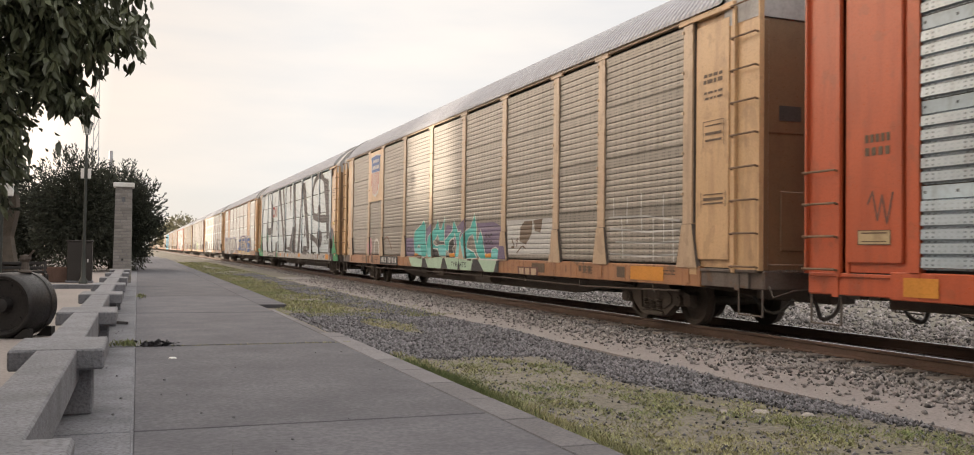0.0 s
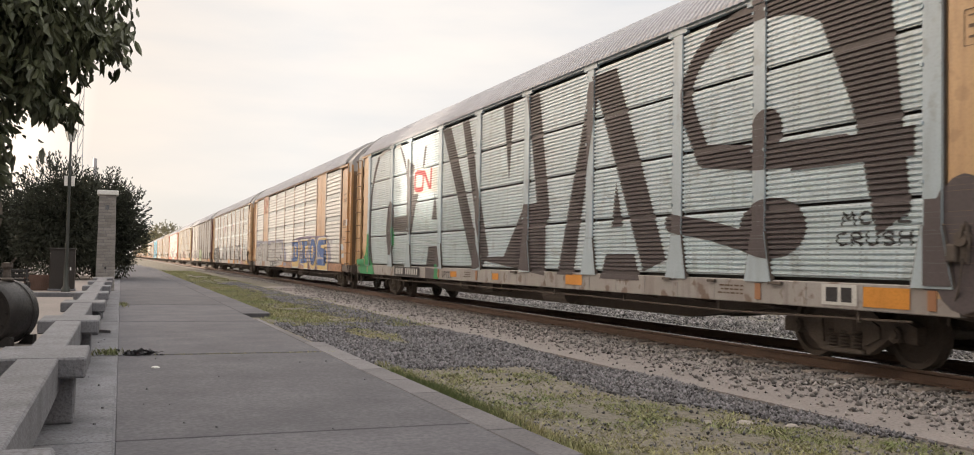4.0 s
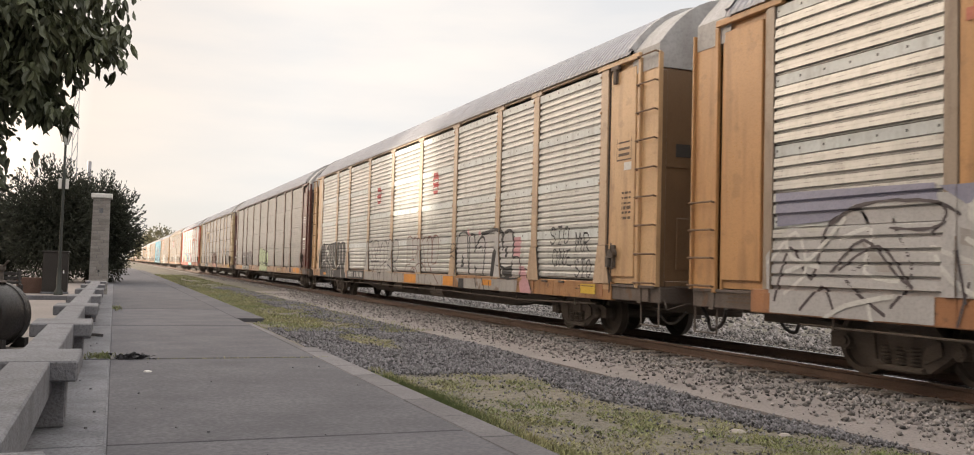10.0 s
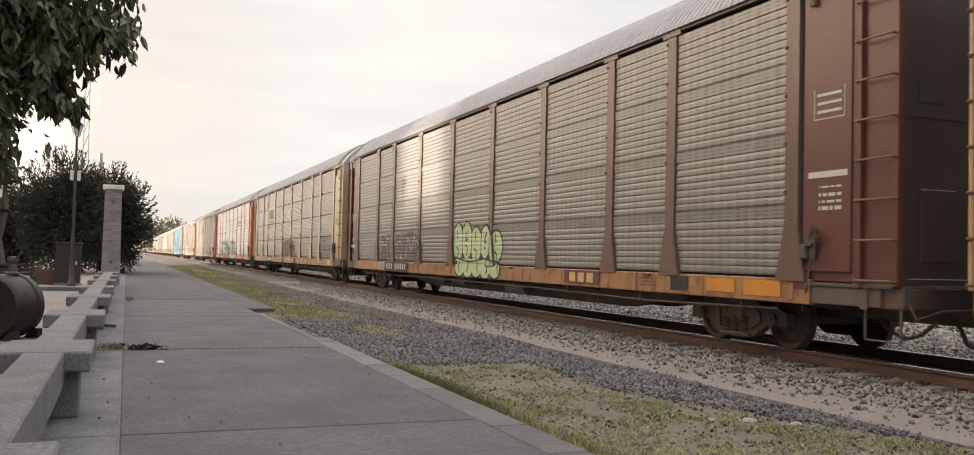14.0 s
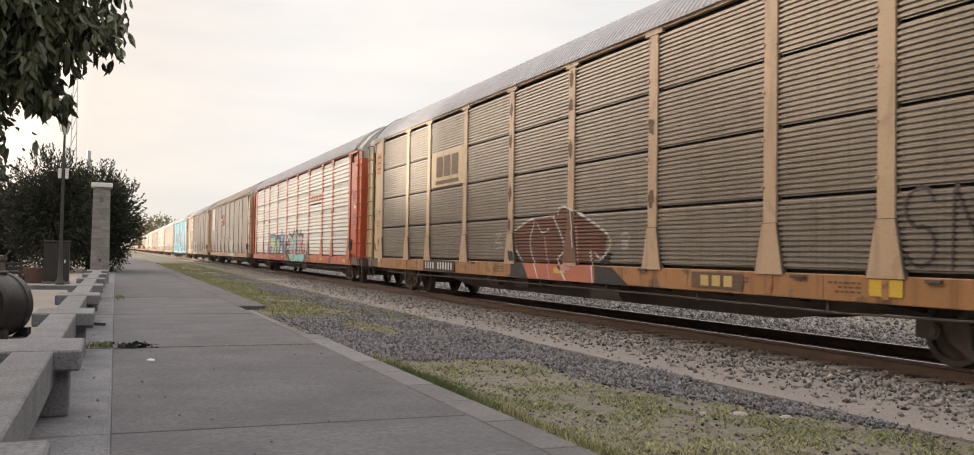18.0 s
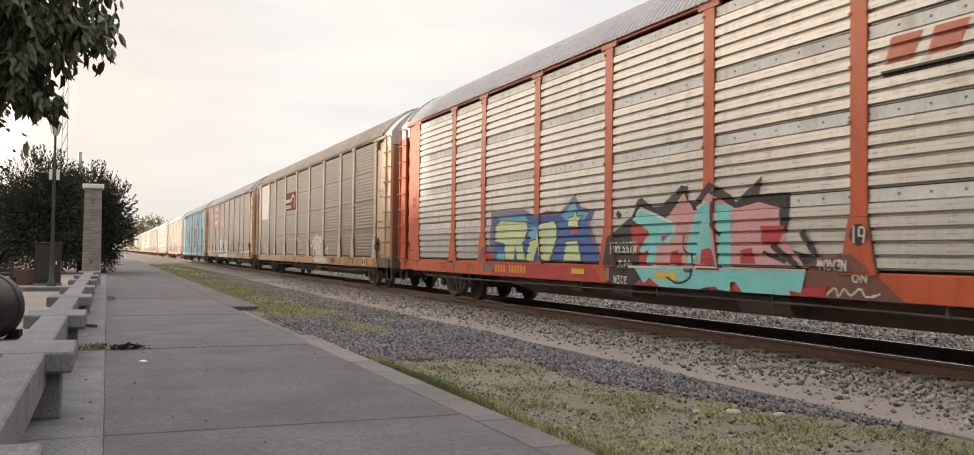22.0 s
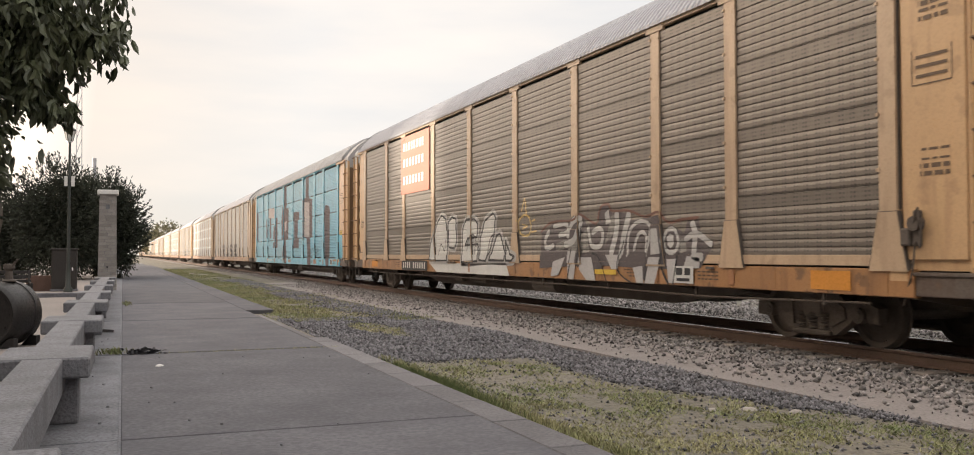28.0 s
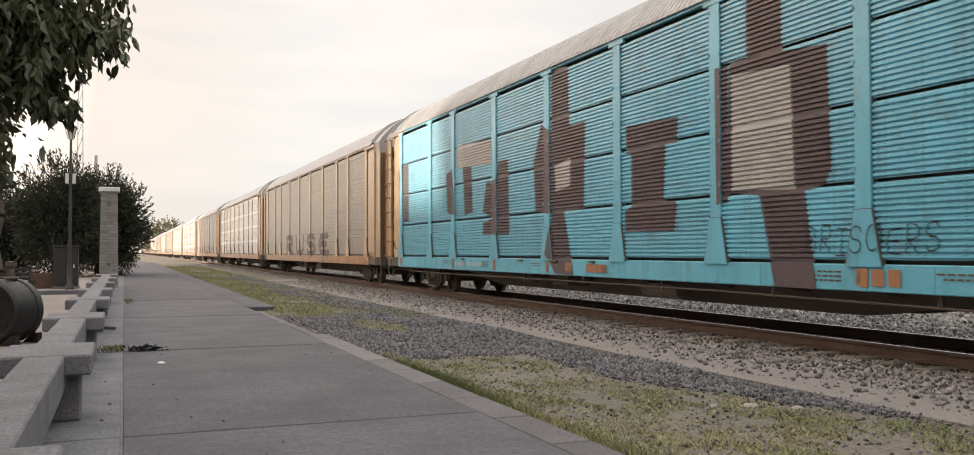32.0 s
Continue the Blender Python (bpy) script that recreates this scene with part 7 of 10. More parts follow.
def sprayed_9(c, s):
    q = []
    q += [[(11.87, 0.92), (11.8, 1.69), (11.46, 1.72), (11.28, 1.86), (10.58, 1.86), (10.26, 1.97), (9.87, 1.91), (9.78, 1.78), (9.34, 1.79), (9.22, 2.1), (8.94, 2.12), (8.77, 1.96), (8.18, 1.94), (8.11, 1.81), (7.64, 1.83), (7.19, 1.86), (7.09, 1.55), (6.89, 1.7), (6.48, 1.54), (6.38, 1.77), (6.1, 1.75), (6.04, 1.56), (5.75, 1.33), (6.01, 1), (6.54, 0.95), (7.3, 0.98), (7.6, 0.72), (8.0, 0.98), (9.1, 1.0), (9.6, 0.7), (10.1, 0.98), (10.97, 0.95)]]
    spray(c, s, q, "spray_charcoal", 1, "graffiti", "dark shadows of wild letters")
    q = []
    q += [[(10.51, 1.41), (9.78, 1.68), (9.66, 1.25), (10.05, 1.23), (10.44, 1.27)]]
    q += [[(8.8, 1.91), (8.62, 1.92), (8.69, 1.6), (9.07, 1.39), (8.92, 1.7)]]
    q += [[(6.63, 1.46), (6.45, 1.46), (6.41, 1.26), (6.61, 1.22)]]
    q += [[(11.11, 1.42), (10.72, 1.5), (10.72, 1.31), (11.11, 1.28)]]
    spray(c, s, q, "sheet_brown", 2, "graffiti", "bare sheet between the letters")
    q = []
    q += stroke(bent([(11.44, 1.68), (11.61, 1.51), (11.55, 1.34), (11.24, 1.39)]), 0.11)
    q += stroke(bent([(11.18, 1.79), (10.65, 1.82), (10.58, 1.65), (10.94, 1.6)]), 0.1)
    q += stroke(bent([(10.67, 1.41), (10.2, 1.49), (10, 1.89), (10.3, 1.85), (10.56, 1.59)]), 0.14)
    q += stroke(bent([(9.7, 1.7), (9.57, 1.38), (9.22, 1.37), (9.13, 1.61), (9.3, 1.69), (9.52, 1.62)]), 0.1)
    q += [[(9.03, 1.97), (8.88, 2.04), (8.83, 1.78), (9.01, 1.76)]]
    q += stroke(bent([(8.59, 1.93), (8.63, 1.6), (8.81, 1.25)]), 0.16)
    q += stroke(bent([(8.18, 1.89), (8.34, 1.59), (8.48, 1.2)]), 0.16)
    q += stroke(bent([(8.02, 1.29), (7.89, 1.53), (7.73, 1.59), (7.61, 1.5), (7.63, 1.27)]), 0.07)
    q += stroke(bent([(8.23, 1.2), (8.18, 1.59), (7.87, 1.77), (7.53, 1.72), (7.45, 1.48), (7.57, 1.2)]), 0.07)
    q += [[(7.4, 1.65), (7.21, 1.64), (7.12, 1.22), (7.4, 1.2)]]
    q += stroke(bent([(7.09, 1.43), (6.98, 1.59), (6.76, 1.61), (6.65, 1.42), (6.74, 1.26), (6.98, 1.26), (7.09, 1.43)]), 0.07)
    q += [[(6.98, 1.49), (6.89, 1.55), (6.79, 1.51), (6.78, 1.36), (6.87, 1.3), (6.96, 1.37)]]
    q += stroke(bent([(6.43, 1.45), (6.14, 1.53), (5.77, 1.36)]), 0.1)
    q += stroke(bent([(6.25, 1.68), (6.18, 1.53), (6.21, 1.2), (6, 1.16)]), 0.13)
    spray(c, s, q, "spray_pale", 3, "graffiti", "silver faces of wild letters")
    q = []
    q += [[(11.21, 1.06), (10.66, 1.15), (10.95, 0.79), (11.32, 0.75)]]
    q += [[(10.58, 1.27), (10.13, 1.28), (10.3, 0.65), (10.53, 0.75)]]
    q += [[(10.03, 1.15), (9.54, 1.15), (9.37, 0.68), (9.71, 0.69), (10.05, 0.92)]]
    q += [[(9, 1.2), (8.48, 1.2), (8.55, 0.95), (8.78, 0.94)]]
    q += [[(8.03, 0.98), (7.71, 1.01), (7.68, 0.7), (7.9, 0.71)]]
    q += [[(7.47, 1.16), (7.12, 1.16), (7.34, 0.71), (7.65, 0.7)]]
    q += [[(6.96, 1.12), (6.68, 1.14), (6.77, 0.73), (6.91, 0.75)]]
    q += [[(6.38, 1.18), (6.03, 1.15), (6.05, 0.99), (6.48, 0.99)]]
    spray(c, s, q, "spray_silver", 3, "graffiti", "grey lower halves of wild letters")
    q = []
    q += stroke(bent([(11.8, 1.69), (11.31, 1.87), (10.3, 1.88), (10.04, 1.99), (9.38, 1.79), (9.2, 2.09), (8.91, 2.13), (8.77, 2), (8.14, 1.97), (7.64, 1.85), (7.19, 1.91), (7.08, 1.8), (6.89, 1.73), (6.42, 1.77), (6.09, 1.78)]), 0.045)
    spray(c, s, q, "spray_brown", 4, "graffiti", "dark red upper edge of the letters")
    q = []
    q += stroke(bent([(10.31, 1.33), (10.59, 0.64)]), 0.03)
    q += stroke(bent([(9.54, 1.23), (9.23, 1.13), (8.93, 0.65)]), 0.03)
    q += stroke(bent([(8.35, 1.45), (8.57, 0.95), (8.03, 0.69)]), 0.03)
    q += stroke(bent([(7.58, 1.44), (7.62, 0.79)]), 0.03)
    q += stroke(bent([(6.64, 1.22), (6.77, 0.74)]), 0.03)
    q += stroke(bent([(10, 1.74), (10.09, 0.97)]), 0.04)
    q += stroke(bent([(7.09, 1.22), (7.1, 0.97), (6.91, 0.73)]), 0.04)
    spray(c, s, q, "spray_black", 4, "graffiti", "black cracks in the letters")
    q = []
    q += stroke(bent([(12.86, 2.18), (12.69, 2.43), (12.61, 2.12)]), 0.05)
    q += stroke(bent([(13, 1.96), (12.75, 2.08), (12.43, 2.01), (12.36, 1.79), (12.48, 1.64), (12.84, 1.64), (13.01, 1.79), (13, 1.96)]), 0.05)
    q += stroke(bent([(12.28, 1.93), (12.13, 1.96)]), 0.04)
    q += stroke(bent([(12.32, 1.7), (12.09, 1.71)]), 0.04)
    q += stroke(bent([(13.12, 1.98), (13.03, 1.94)]), 0.04)
    q += stroke(bent([(12.79, 1.87), (12.57, 1.83), (12.79, 1.78)]), 0.04)
    spray(c, s, q, "spray_cream", 1, "graffiti", "small cream crown mark")


def sprayed_10(c, s):
    q = []
    q += [[(15.93, 5.04), (15.17, 4.92), (15.12, 3.71), (14.44, 3.73), (14.51, 2.04), (15.38, 2.01), (14.94, 0.73), (15.78, 0.75), (16.22, 1.15), (15.91, 1.97), (16.75, 2.06), (16.85, 3.11), (16.45, 3.91), (15.93, 3.7)]]
    q += [[(12.89, 3.41), (11.25, 3.37), (11.3, 2.97), (11.63, 2.97), (11.69, 2.04), (11.31, 1.99), (11.38, 1.52), (12.93, 1.54), (12.93, 1.93), (12.72, 1.97), (12.71, 2.9), (12.89, 2.92)]]
    q += [[(9.9, 3.98), (8.88, 3.93), (7.89, 3.83), (7.83, 2.25), (7.95, 2.05), (8.32, 1.99), (8.11, 0.7), (8.92, 0.7), (9.24, 1.98), (9.97, 2.06)]]
    q += [[(10.23, 3.95), (9.94, 3.95), (9.96, 1.92), (10.21, 1.89)]]
    q += [[(5.06, 3.1), (4.94, 3.29), (4.75, 3.39), (4.07, 3.3), (3.9, 3.12), (3.92, 1.11), (4.88, 1.07), (4.99, 1.99)]]
    q += [[(4.78, 1.04), (4.02, 1.05), (4.11, 0.7), (4.63, 0.72)]]
    q += [[(18.86, 3.34), (18.28, 3.34), (18.2, 1.59), (19.88, 1.61), (19.88, 1.91), (19.12, 2), (19.88, 2.17), (19.65, 2.89), (18.99, 2.92)]]
    q += [[(22.66, 3.32), (22.12, 3.44), (21.85, 2.16), (22.55, 2.26)]]
    q += [[(26.98, 3.99), (26.27, 3.93), (26.26, 2.12), (26.82, 2.14)]]
    q += [[(21.33, 3.46), (20.69, 3.44), (20.59, 2.2), (21.18, 2.14)]]
    spray(c, s, q, "spray_plum", 1, "graffiti", "dark plum block letters")
    q = []
    q += [[(9.86, 3.78), (8.58, 3.7), (8.51, 2.02), (9.86, 2.08)]]
    q += [[(15.8, 2.97), (15.09, 3.07), (15.09, 2.51), (15.74, 2.43)]]
    q += [[(21.8, 4.03), (19.3, 3.91), (19.3, 3.33), (21.75, 3.43)]]
    spray(c, s, q, "spray_silver", 2, "graffiti", "grey faces of the block letters")


# ---- each wagon, from the head of what is seen to the far end ----
CARS = []


def car_0():
    s = dict(label="orange-red autorack wagon with pale blue-grey sheeting", body="orange", sill="orange", sheet="sheet_blue_silver", kind="rib", flare=False, end="orange", tail_sill="orange")
    c = build_car(s)
    spray(c, s, [block(26.7, 27.2, 0.76, 0.98)], "spray_orange", 1, "reflector", "orange reflector")
    spray(c, s, bars(27.84, 27.41, 2.6, 2.7, 5, 0.35) + bars(27.84, 27.41, 2.44, 2.54, 4, 0.35), "label_ink", 1, "marking", "dark painted marks")
    spray(c, s, stroke([(27.78, 1.85), (27.7, 2.0), (27.62, 1.65), (27.55, 1.95), (27.47, 1.62), (27.38, 1.98)], 0.03), "spray_brown", 1, "graffiti", "small dark scribble")
    frame_mark(c, s, 27.41, 27.94, 1.36, 1.54, fill="ochre")
    return c


def car_1():
    s = dict(label="tan autorack wagon with grey sheeting and teal graffiti", body="tan_pale", sill="sill_orange", sheet="sheet_grey", kind="weave", end="end_brown", door="tan", ladder="tan", brake=False)
    c = build_car(s)
    sprayed_1(c, s)
    sign_plate(c, s, 22.0, 24.15, 3.05, 4.92, "tan", "plain tan steel plate behind the badge")
    sh = lambda pts: [(23.05 + (y - 22.95) * 0.78, 3.2 + (z - 3.2) * 0.86) for y, z in pts]
    shield = [(23.72, 4.75), (23.85, 4.95), (22.95, 5.02), (22.05, 4.95), (22.18, 4.75), (22.18, 4.3), (23.72, 4.3)]
    spray(c, s, [sh([(22.95 + (y - 22.95) * 1.07, z + (0.04 if z > 4.4 else 0)) for y, z in shield])], "spray_white", 1.5, "badge", "white edge of a shield badge")
    spray(c, s, [sh(shield)], "spray_blue", 2, "badge", "blue top of a shield badge")
    spray(c, s, [sh(q) for q in bars(23.5, 22.4, 4.7, 4.84, 5, 0.3) + bars(23.6, 22.3, 4.42, 4.58, 7, 0.3)], "spray_white", 3, "badge", "two rows of white block marks")
    low = [(23.72, 4.3), (22.18, 4.3), (22.2, 3.7), (22.45, 3.35), (22.95, 3.2), (23.45, 3.35), (23.7, 3.7)]
    spray(c, s, [sh(low)], "spray_white", 2, "badge", "white foot of a shield badge")
    spray(c, s, [sh(block(22.28 + 0.225 * k, 22.4 + 0.225 * k, (3.72, 3.45, 3.34, 3.3, 3.34, 3.45, 3.72)[k], 4.28)) for k in range(7)], "faded_red", 3, "badge", "red stripes of a shield badge")
    number_board(c, s, 22.2, 19.8)
    frame_mark(c, s, 1.3, 1.95, 1.95, 2.2)
    data_marks(c, s, 1.65, 4.0, rows=5)
    frame_mark(c, s, 1.35, 1.9, 2.9, 3.3)
    spray(c, s, [block(4.3, 4.6, 0.78, 0.98), block(7.8, 8.5, 0.78, 0.98)], "label_ink", 1, "marking", "dark painted marks")
    spray(c, s, [block(3.0, 4.1, 0.76, 1.0)], "spray_orange", 1, "reflector", "orange patch")
    spray(c, s, [splotch(23.8, 1.35, 0.42, 0.36, 12)], "spray_pink", 1, "graffiti", "faded pink patch")
    spray(c, s, [splotch(24.35, 0.95, 0.2, 0.25, 13), splotch(23.45, 0.9, 0.2, 0.2, 14)], "label_ink", 2, "smear", "dark brown smears")
    for line in ([(4.79, 2.24), (4.76, 1.89)],
                 [(4.27, 2.24), (4.26, 1.77)],
                 [(3.78, 2.27), (3.75, 1.6)],
                 [(3.05, 2.2), (3.03, 1.4)],
                 [(4.92, 1.89), (3.66, 1.88), (2.56, 1.77)],
                 [(4.91, 1.68), (3.55, 1.6), (2.6, 1.61)],
                 [(4.69, 1.43), (3.36, 1.4), (2.55, 1.43)],
                 [(4.9, 1.21), (3.64, 1.17), (2.63, 1.21)],
                 [(4.48, 1.88), (4.41, 1.14)],
                 [(3.37, 1.85), (3.36, 1.1)],
                 [(2.77, 1.83), (2.72, 1.11)]):
        spray(c, s, stroke(line, 0.035), "spray_pale", 1, "graffiti", "thin pale sprayed line")
    spray(c, s, lettering("TYRANTS", 14.15, 12.85, 0.8, 0.92, 0.025), "spray_black", 3, "graffiti", "small black tag")
    spray(c, s, bars(6.2, 5.6, 0.85, 0.97, 3, 0.4), "label_ink", 1, "stencil", "dark stencilled marks")
    return c


def car_2():
    s = dict(label="pale blue-grey autorack wagon with huge dark block letters", body="tan", sill="sill_grey", sheet="sheet_mist", kind="fine", end="end_brown", post="grey_blue", roof="roof")
    s["body"] = "grey_blue"
    s["door"] = s["ladder"] = "tan"
    c = build_car(s)
    sprayed_2(c, s)
    dark = []
    # third letter
    dark += [[(19.0, 4.9), (18.3, 4.9), (15.8, 1.1), (16.4, 1.0)], [(17.4, 4.9), (16.9, 4.9), (15.4, 1.4), (15.8, 1.1)], [(16.3, 1.3), (12.2, 0.95), (12.2, 1.35), (14.9, 1.35)], [(14.6, 4.9), (14.0, 4.9), (14.2, 3.1)], [(14.5, 1.3), (13.3, 2.5), (12.2, 2.5), (12.2, 1.2)], [(13.2, 4.9), (12.6, 4.9), (12.0, 2.2), (12.5, 1.8)]]
    # fourth letter
    dark += [[(11.6, 1.0), (10.9, 1.0), (9.9, 4.7), (10.3, 4.7)], [(10.2, 4.8), (9.3, 4.8), (7.6, 1.3), (8.3, 1.1)], [(9.4, 1.9), (9.0, 1.9), (9.25, 2.7)], [(9.8, 0.95), (8.4, 0.95), (8.6, 1.4), (9.6, 1.4)]]
    # fifth letter
    dark += stroke(arc(5.3, 3.9, -1.75, 0.95, 15, 200, 16), 0.3) + stroke([(7.0, 3.6), (6.6, 2.9), (5.3, 2.75), (3.6, 2.7)], 0.36)
    dark += [[(4.2, 4.7), (2.9, 4.5), (2.6, 1.9), (3.1, 1.6), (3.5, 3.2)], block(2.55, 4.6, 2.5, 2.85), circle(5.0, 1.75, 0.7, 0.42), circle(5.1, 3.1, 0.32, 0.32)]
    dark += stroke([(7.5, 1.9), (6.4, 1.75), (5.2, 1.5)], 0.3)
    spray(c, s, dark, "spray_charcoal", 1, "graffiti", "huge dark grey block letters")
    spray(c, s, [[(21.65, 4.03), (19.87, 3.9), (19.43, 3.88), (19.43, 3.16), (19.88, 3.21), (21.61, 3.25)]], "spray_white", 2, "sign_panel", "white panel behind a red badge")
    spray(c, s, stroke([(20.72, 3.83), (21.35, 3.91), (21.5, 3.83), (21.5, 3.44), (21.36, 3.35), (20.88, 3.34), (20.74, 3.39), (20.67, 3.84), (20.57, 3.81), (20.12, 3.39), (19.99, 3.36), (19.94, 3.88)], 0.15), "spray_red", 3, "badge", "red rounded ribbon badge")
    number_board(c, s, 23.5, 20.85)
    spray(c, s, [circle(1.9, 1.5, 0.45, 0.75), block(1.55, 2.4, 1.0, 2.0)], "spray_charcoal", 2, "graffiti", "dark sooty sprayed patch")
    spray(c, s, [block(17.6, 18.1, 0.8, 0.95), block(14.7, 15.1, 0.8, 0.95), block(2.6, 3.3, 0.76, 1.0), block(10.5, 11.2, 0.8, 1.0)], "spray_orange", 1, "reflector", "orange reflectors")
    spray(c, s, [block(3.4, 4.0, 0.76, 1.02)], "spray_white", 1, "placard", "white test label")
    spray(c, s, [block(3.48, 3.66, 0.8, 0.98), block(3.72, 3.92, 0.8, 0.98)], "spray_black", 2, "placard")
    frame_mark(c, s, 1.75, 1.4, 2.35, 2.5, fill="spray_yellow")
    frame_mark(c, s, 1.35, 1.9, 3.6, 4.0)
    spray(c, s, lettering("OPTIC", 18.8, 17.95, 0.78, 0.93, 0.025), "spray_black", 1, "graffiti", "small black tag")
    spray(c, s, lettering("MONE", 3.7, 2.55, 1.75, 1.9, 0.03) + lettering("CRUSH", 3.8, 2.55, 1.5, 1.65, 0.03), "spray_black", 1, "graffiti", "small black tag")
    ragged = [[(1.45, 0.73), (1.5, 1.25), (1.3, 1.4), (1.25, 1.75), (1.05, 1.95), (0.95, 1.5), (0.7, 1.3), (0.5, 1.1), (0.4, 0.73)]]
    spray(c, s, ragged, "spray_green", 1, "graffiti", "bright green ragged sprayed patch")
    return c


def car_3():
    s = dict(label="amber autorack wagon with silver ribbed sheeting and blue letters", body="amber", sill="sill_orange", sheet="sheet_silver", kind="rib", flare=False, blank=(1, 7), end="end_brown", post="post_grey", eave="amber")
    c = build_car(s)
    sprayed_3(c, s)
    # four blue letters: dark rim, white edge, cream thickness, blue face
    spray(c, s, [[(13.63, 2.06), (11.19, 2.28), (8.64, 2.3), (7.4, 2.26), (6.46, 2.25), (5.32, 2.26), (4.86, 2.26), (4.75, 2.02), (4.21, 1.83), (4.09, 1.65), (3.92, 1.28), (4.21, 1.07), (4.51, 1.01), (6.82, 0.89), (8.94, 1), (13.14, 0.99), (13.45, 1.49)]], "spray_lilac", 1, "graffiti", "mauve sprayed ground")
    spray(c, s, [[(13.07, 2.2), (11.19, 2.29), (8.64, 2.31), (7.33, 2.27), (6.46, 2.26), (4.86, 2.26), (4.81, 2.16), (6.46, 2.14), (7.39, 2.16), (8.64, 2.2), (11.18, 2.16), (13.06, 2.09)]], "spray_purple", 2, "graffiti", "violet upper rim of the ground")
    rims = ([(13.45, 2.12), (11.93, 2.14), (11.59, 2.02), (11.35, 1.8), (11.29, 1.5), (11.37, 1.12), (11.49, 0.85), (11.74, 0.77), (13.23, 0.77), (13.41, 0.93), (13.42, 1.28), (13.14, 1.31), (13.15, 1.57), (13.4, 1.7)],
            [(10.96, 2.15), (9.09, 2.14), (9.05, 1.63), (9.51, 1.63), (9.49, 1.31), (9.22, 1.26), (8.99, 1.07), (9.02, 0.74), (10, 0.73), (10.01, 0.91), (10.93, 0.98), (10.94, 1.26), (10.4, 1.31), (10.45, 1.59), (10.93, 1.61)],
            [(8.23, 2.21), (7.76, 2.21), (7.32, 2.08), (7.04, 1.85), (6.9, 1.57), (6.92, 1.23), (7.12, 0.9), (7.43, 0.73), (7.8, 0.7), (8.22, 0.78), (8.56, 0.98), (8.71, 1.29), (8.75, 1.68), (8.59, 2.01)],
            [(6.62, 2.13), (6.27, 2.17), (4.91, 2.17), (4.71, 1.88), (4.76, 1.64), (4.62, 1.52), (4.51, 1.27), (4.53, 0.99), (4.56, 0.74), (5.56, 0.71), (6.68, 0.73), (6.82, 0.89), (6.84, 1.23), (5.6, 1.2), (5.6, 1.29), (6.76, 1.31), (6.86, 1.44), (6.89, 1.82), (6.81, 2.01)])
    faces = ([(13.34, 2.07), (11.88, 2.07), (11.68, 1.95), (11.59, 1.73), (11.6, 1.38), (11.72, 1.13), (11.8, 1.09), (13.35, 1.04), (13.37, 1.25), (12.96, 1.28), (12.95, 1.82), (13.32, 1.84)],
             [(10.82, 2.09), (9.25, 2.07), (9.26, 1.83), (9.78, 1.83), (9.78, 1.3), (9.31, 1.22), (9.27, 1.03), (10.9, 0.99), (10.89, 1.22), (10.4, 1.27), (10.45, 1.86), (10.81, 1.88)],
             [(8.19, 2.15), (7.72, 2.15), (7.39, 2.04), (7.18, 1.83), (7.1, 1.57), (7.13, 1.27), (7.3, 1.07), (7.62, 0.94), (7.95, 0.91), (8.27, 0.98), (8.52, 1.17), (8.64, 1.44), (8.62, 1.77), (8.47, 2.03)],
             [(6.58, 2.05), (6.21, 2.08), (4.98, 2.05), (4.97, 1.85), (6, 1.83), (6.06, 1.76), (6, 1.71), (5.1, 1.66), (4.85, 1.57), (4.76, 1.41), (4.78, 1.19), (4.9, 1.03), (5.04, 0.94), (6.76, 0.93), (6.76, 1.21), (5.6, 1.21), (5.57, 1.28), (6.7, 1.32), (6.8, 1.44), (6.78, 1.82), (6.71, 1.97)])
    for k, (rim, face) in enumerate(zip(rims, faces)):
        spray(c, s, stroke(closed(rim), 0.13), "spray_purple", 3 + 0.3 * k, "graffiti", "dark violet rim of a letter")
        spray(c, s, [rim], "spray_cream", 4.4 + 0.2 * k, "graffiti", "cream thickness of a letter")
        spray(c, s, stroke(closed(rim), 0.055), "spray_white", 5.4 + 0.2 * k, "graffiti", "white edge of a letter")
        spray(c, s, [face], "spray_blue", 6.4, "graffiti", "deep blue letter face")
    spray(c, s, [[(12.47, 1.82), (12.09, 1.81), (12.08, 1.32), (12.47, 1.29)], [(7.92, 1.84), (7.73, 1.69), (7.74, 1.39), (7.89, 1.21), (8.08, 1.3), (8.19, 1.58), (8.1, 1.79)]], "spray_cream", 7.2, "graffiti", "cream inside of a letter")
    spray(c, s, [[(12.31, 1.56), (12.16, 1.59), (12.12, 1.42), (12.24, 1.34), (12.34, 1.4)], [(7.89, 1.52), (7.82, 1.45), (7.86, 1.32), (7.97, 1.34), (7.97, 1.46)]], "spray_lilac", 8, "graffiti", "mauve eye of a letter")
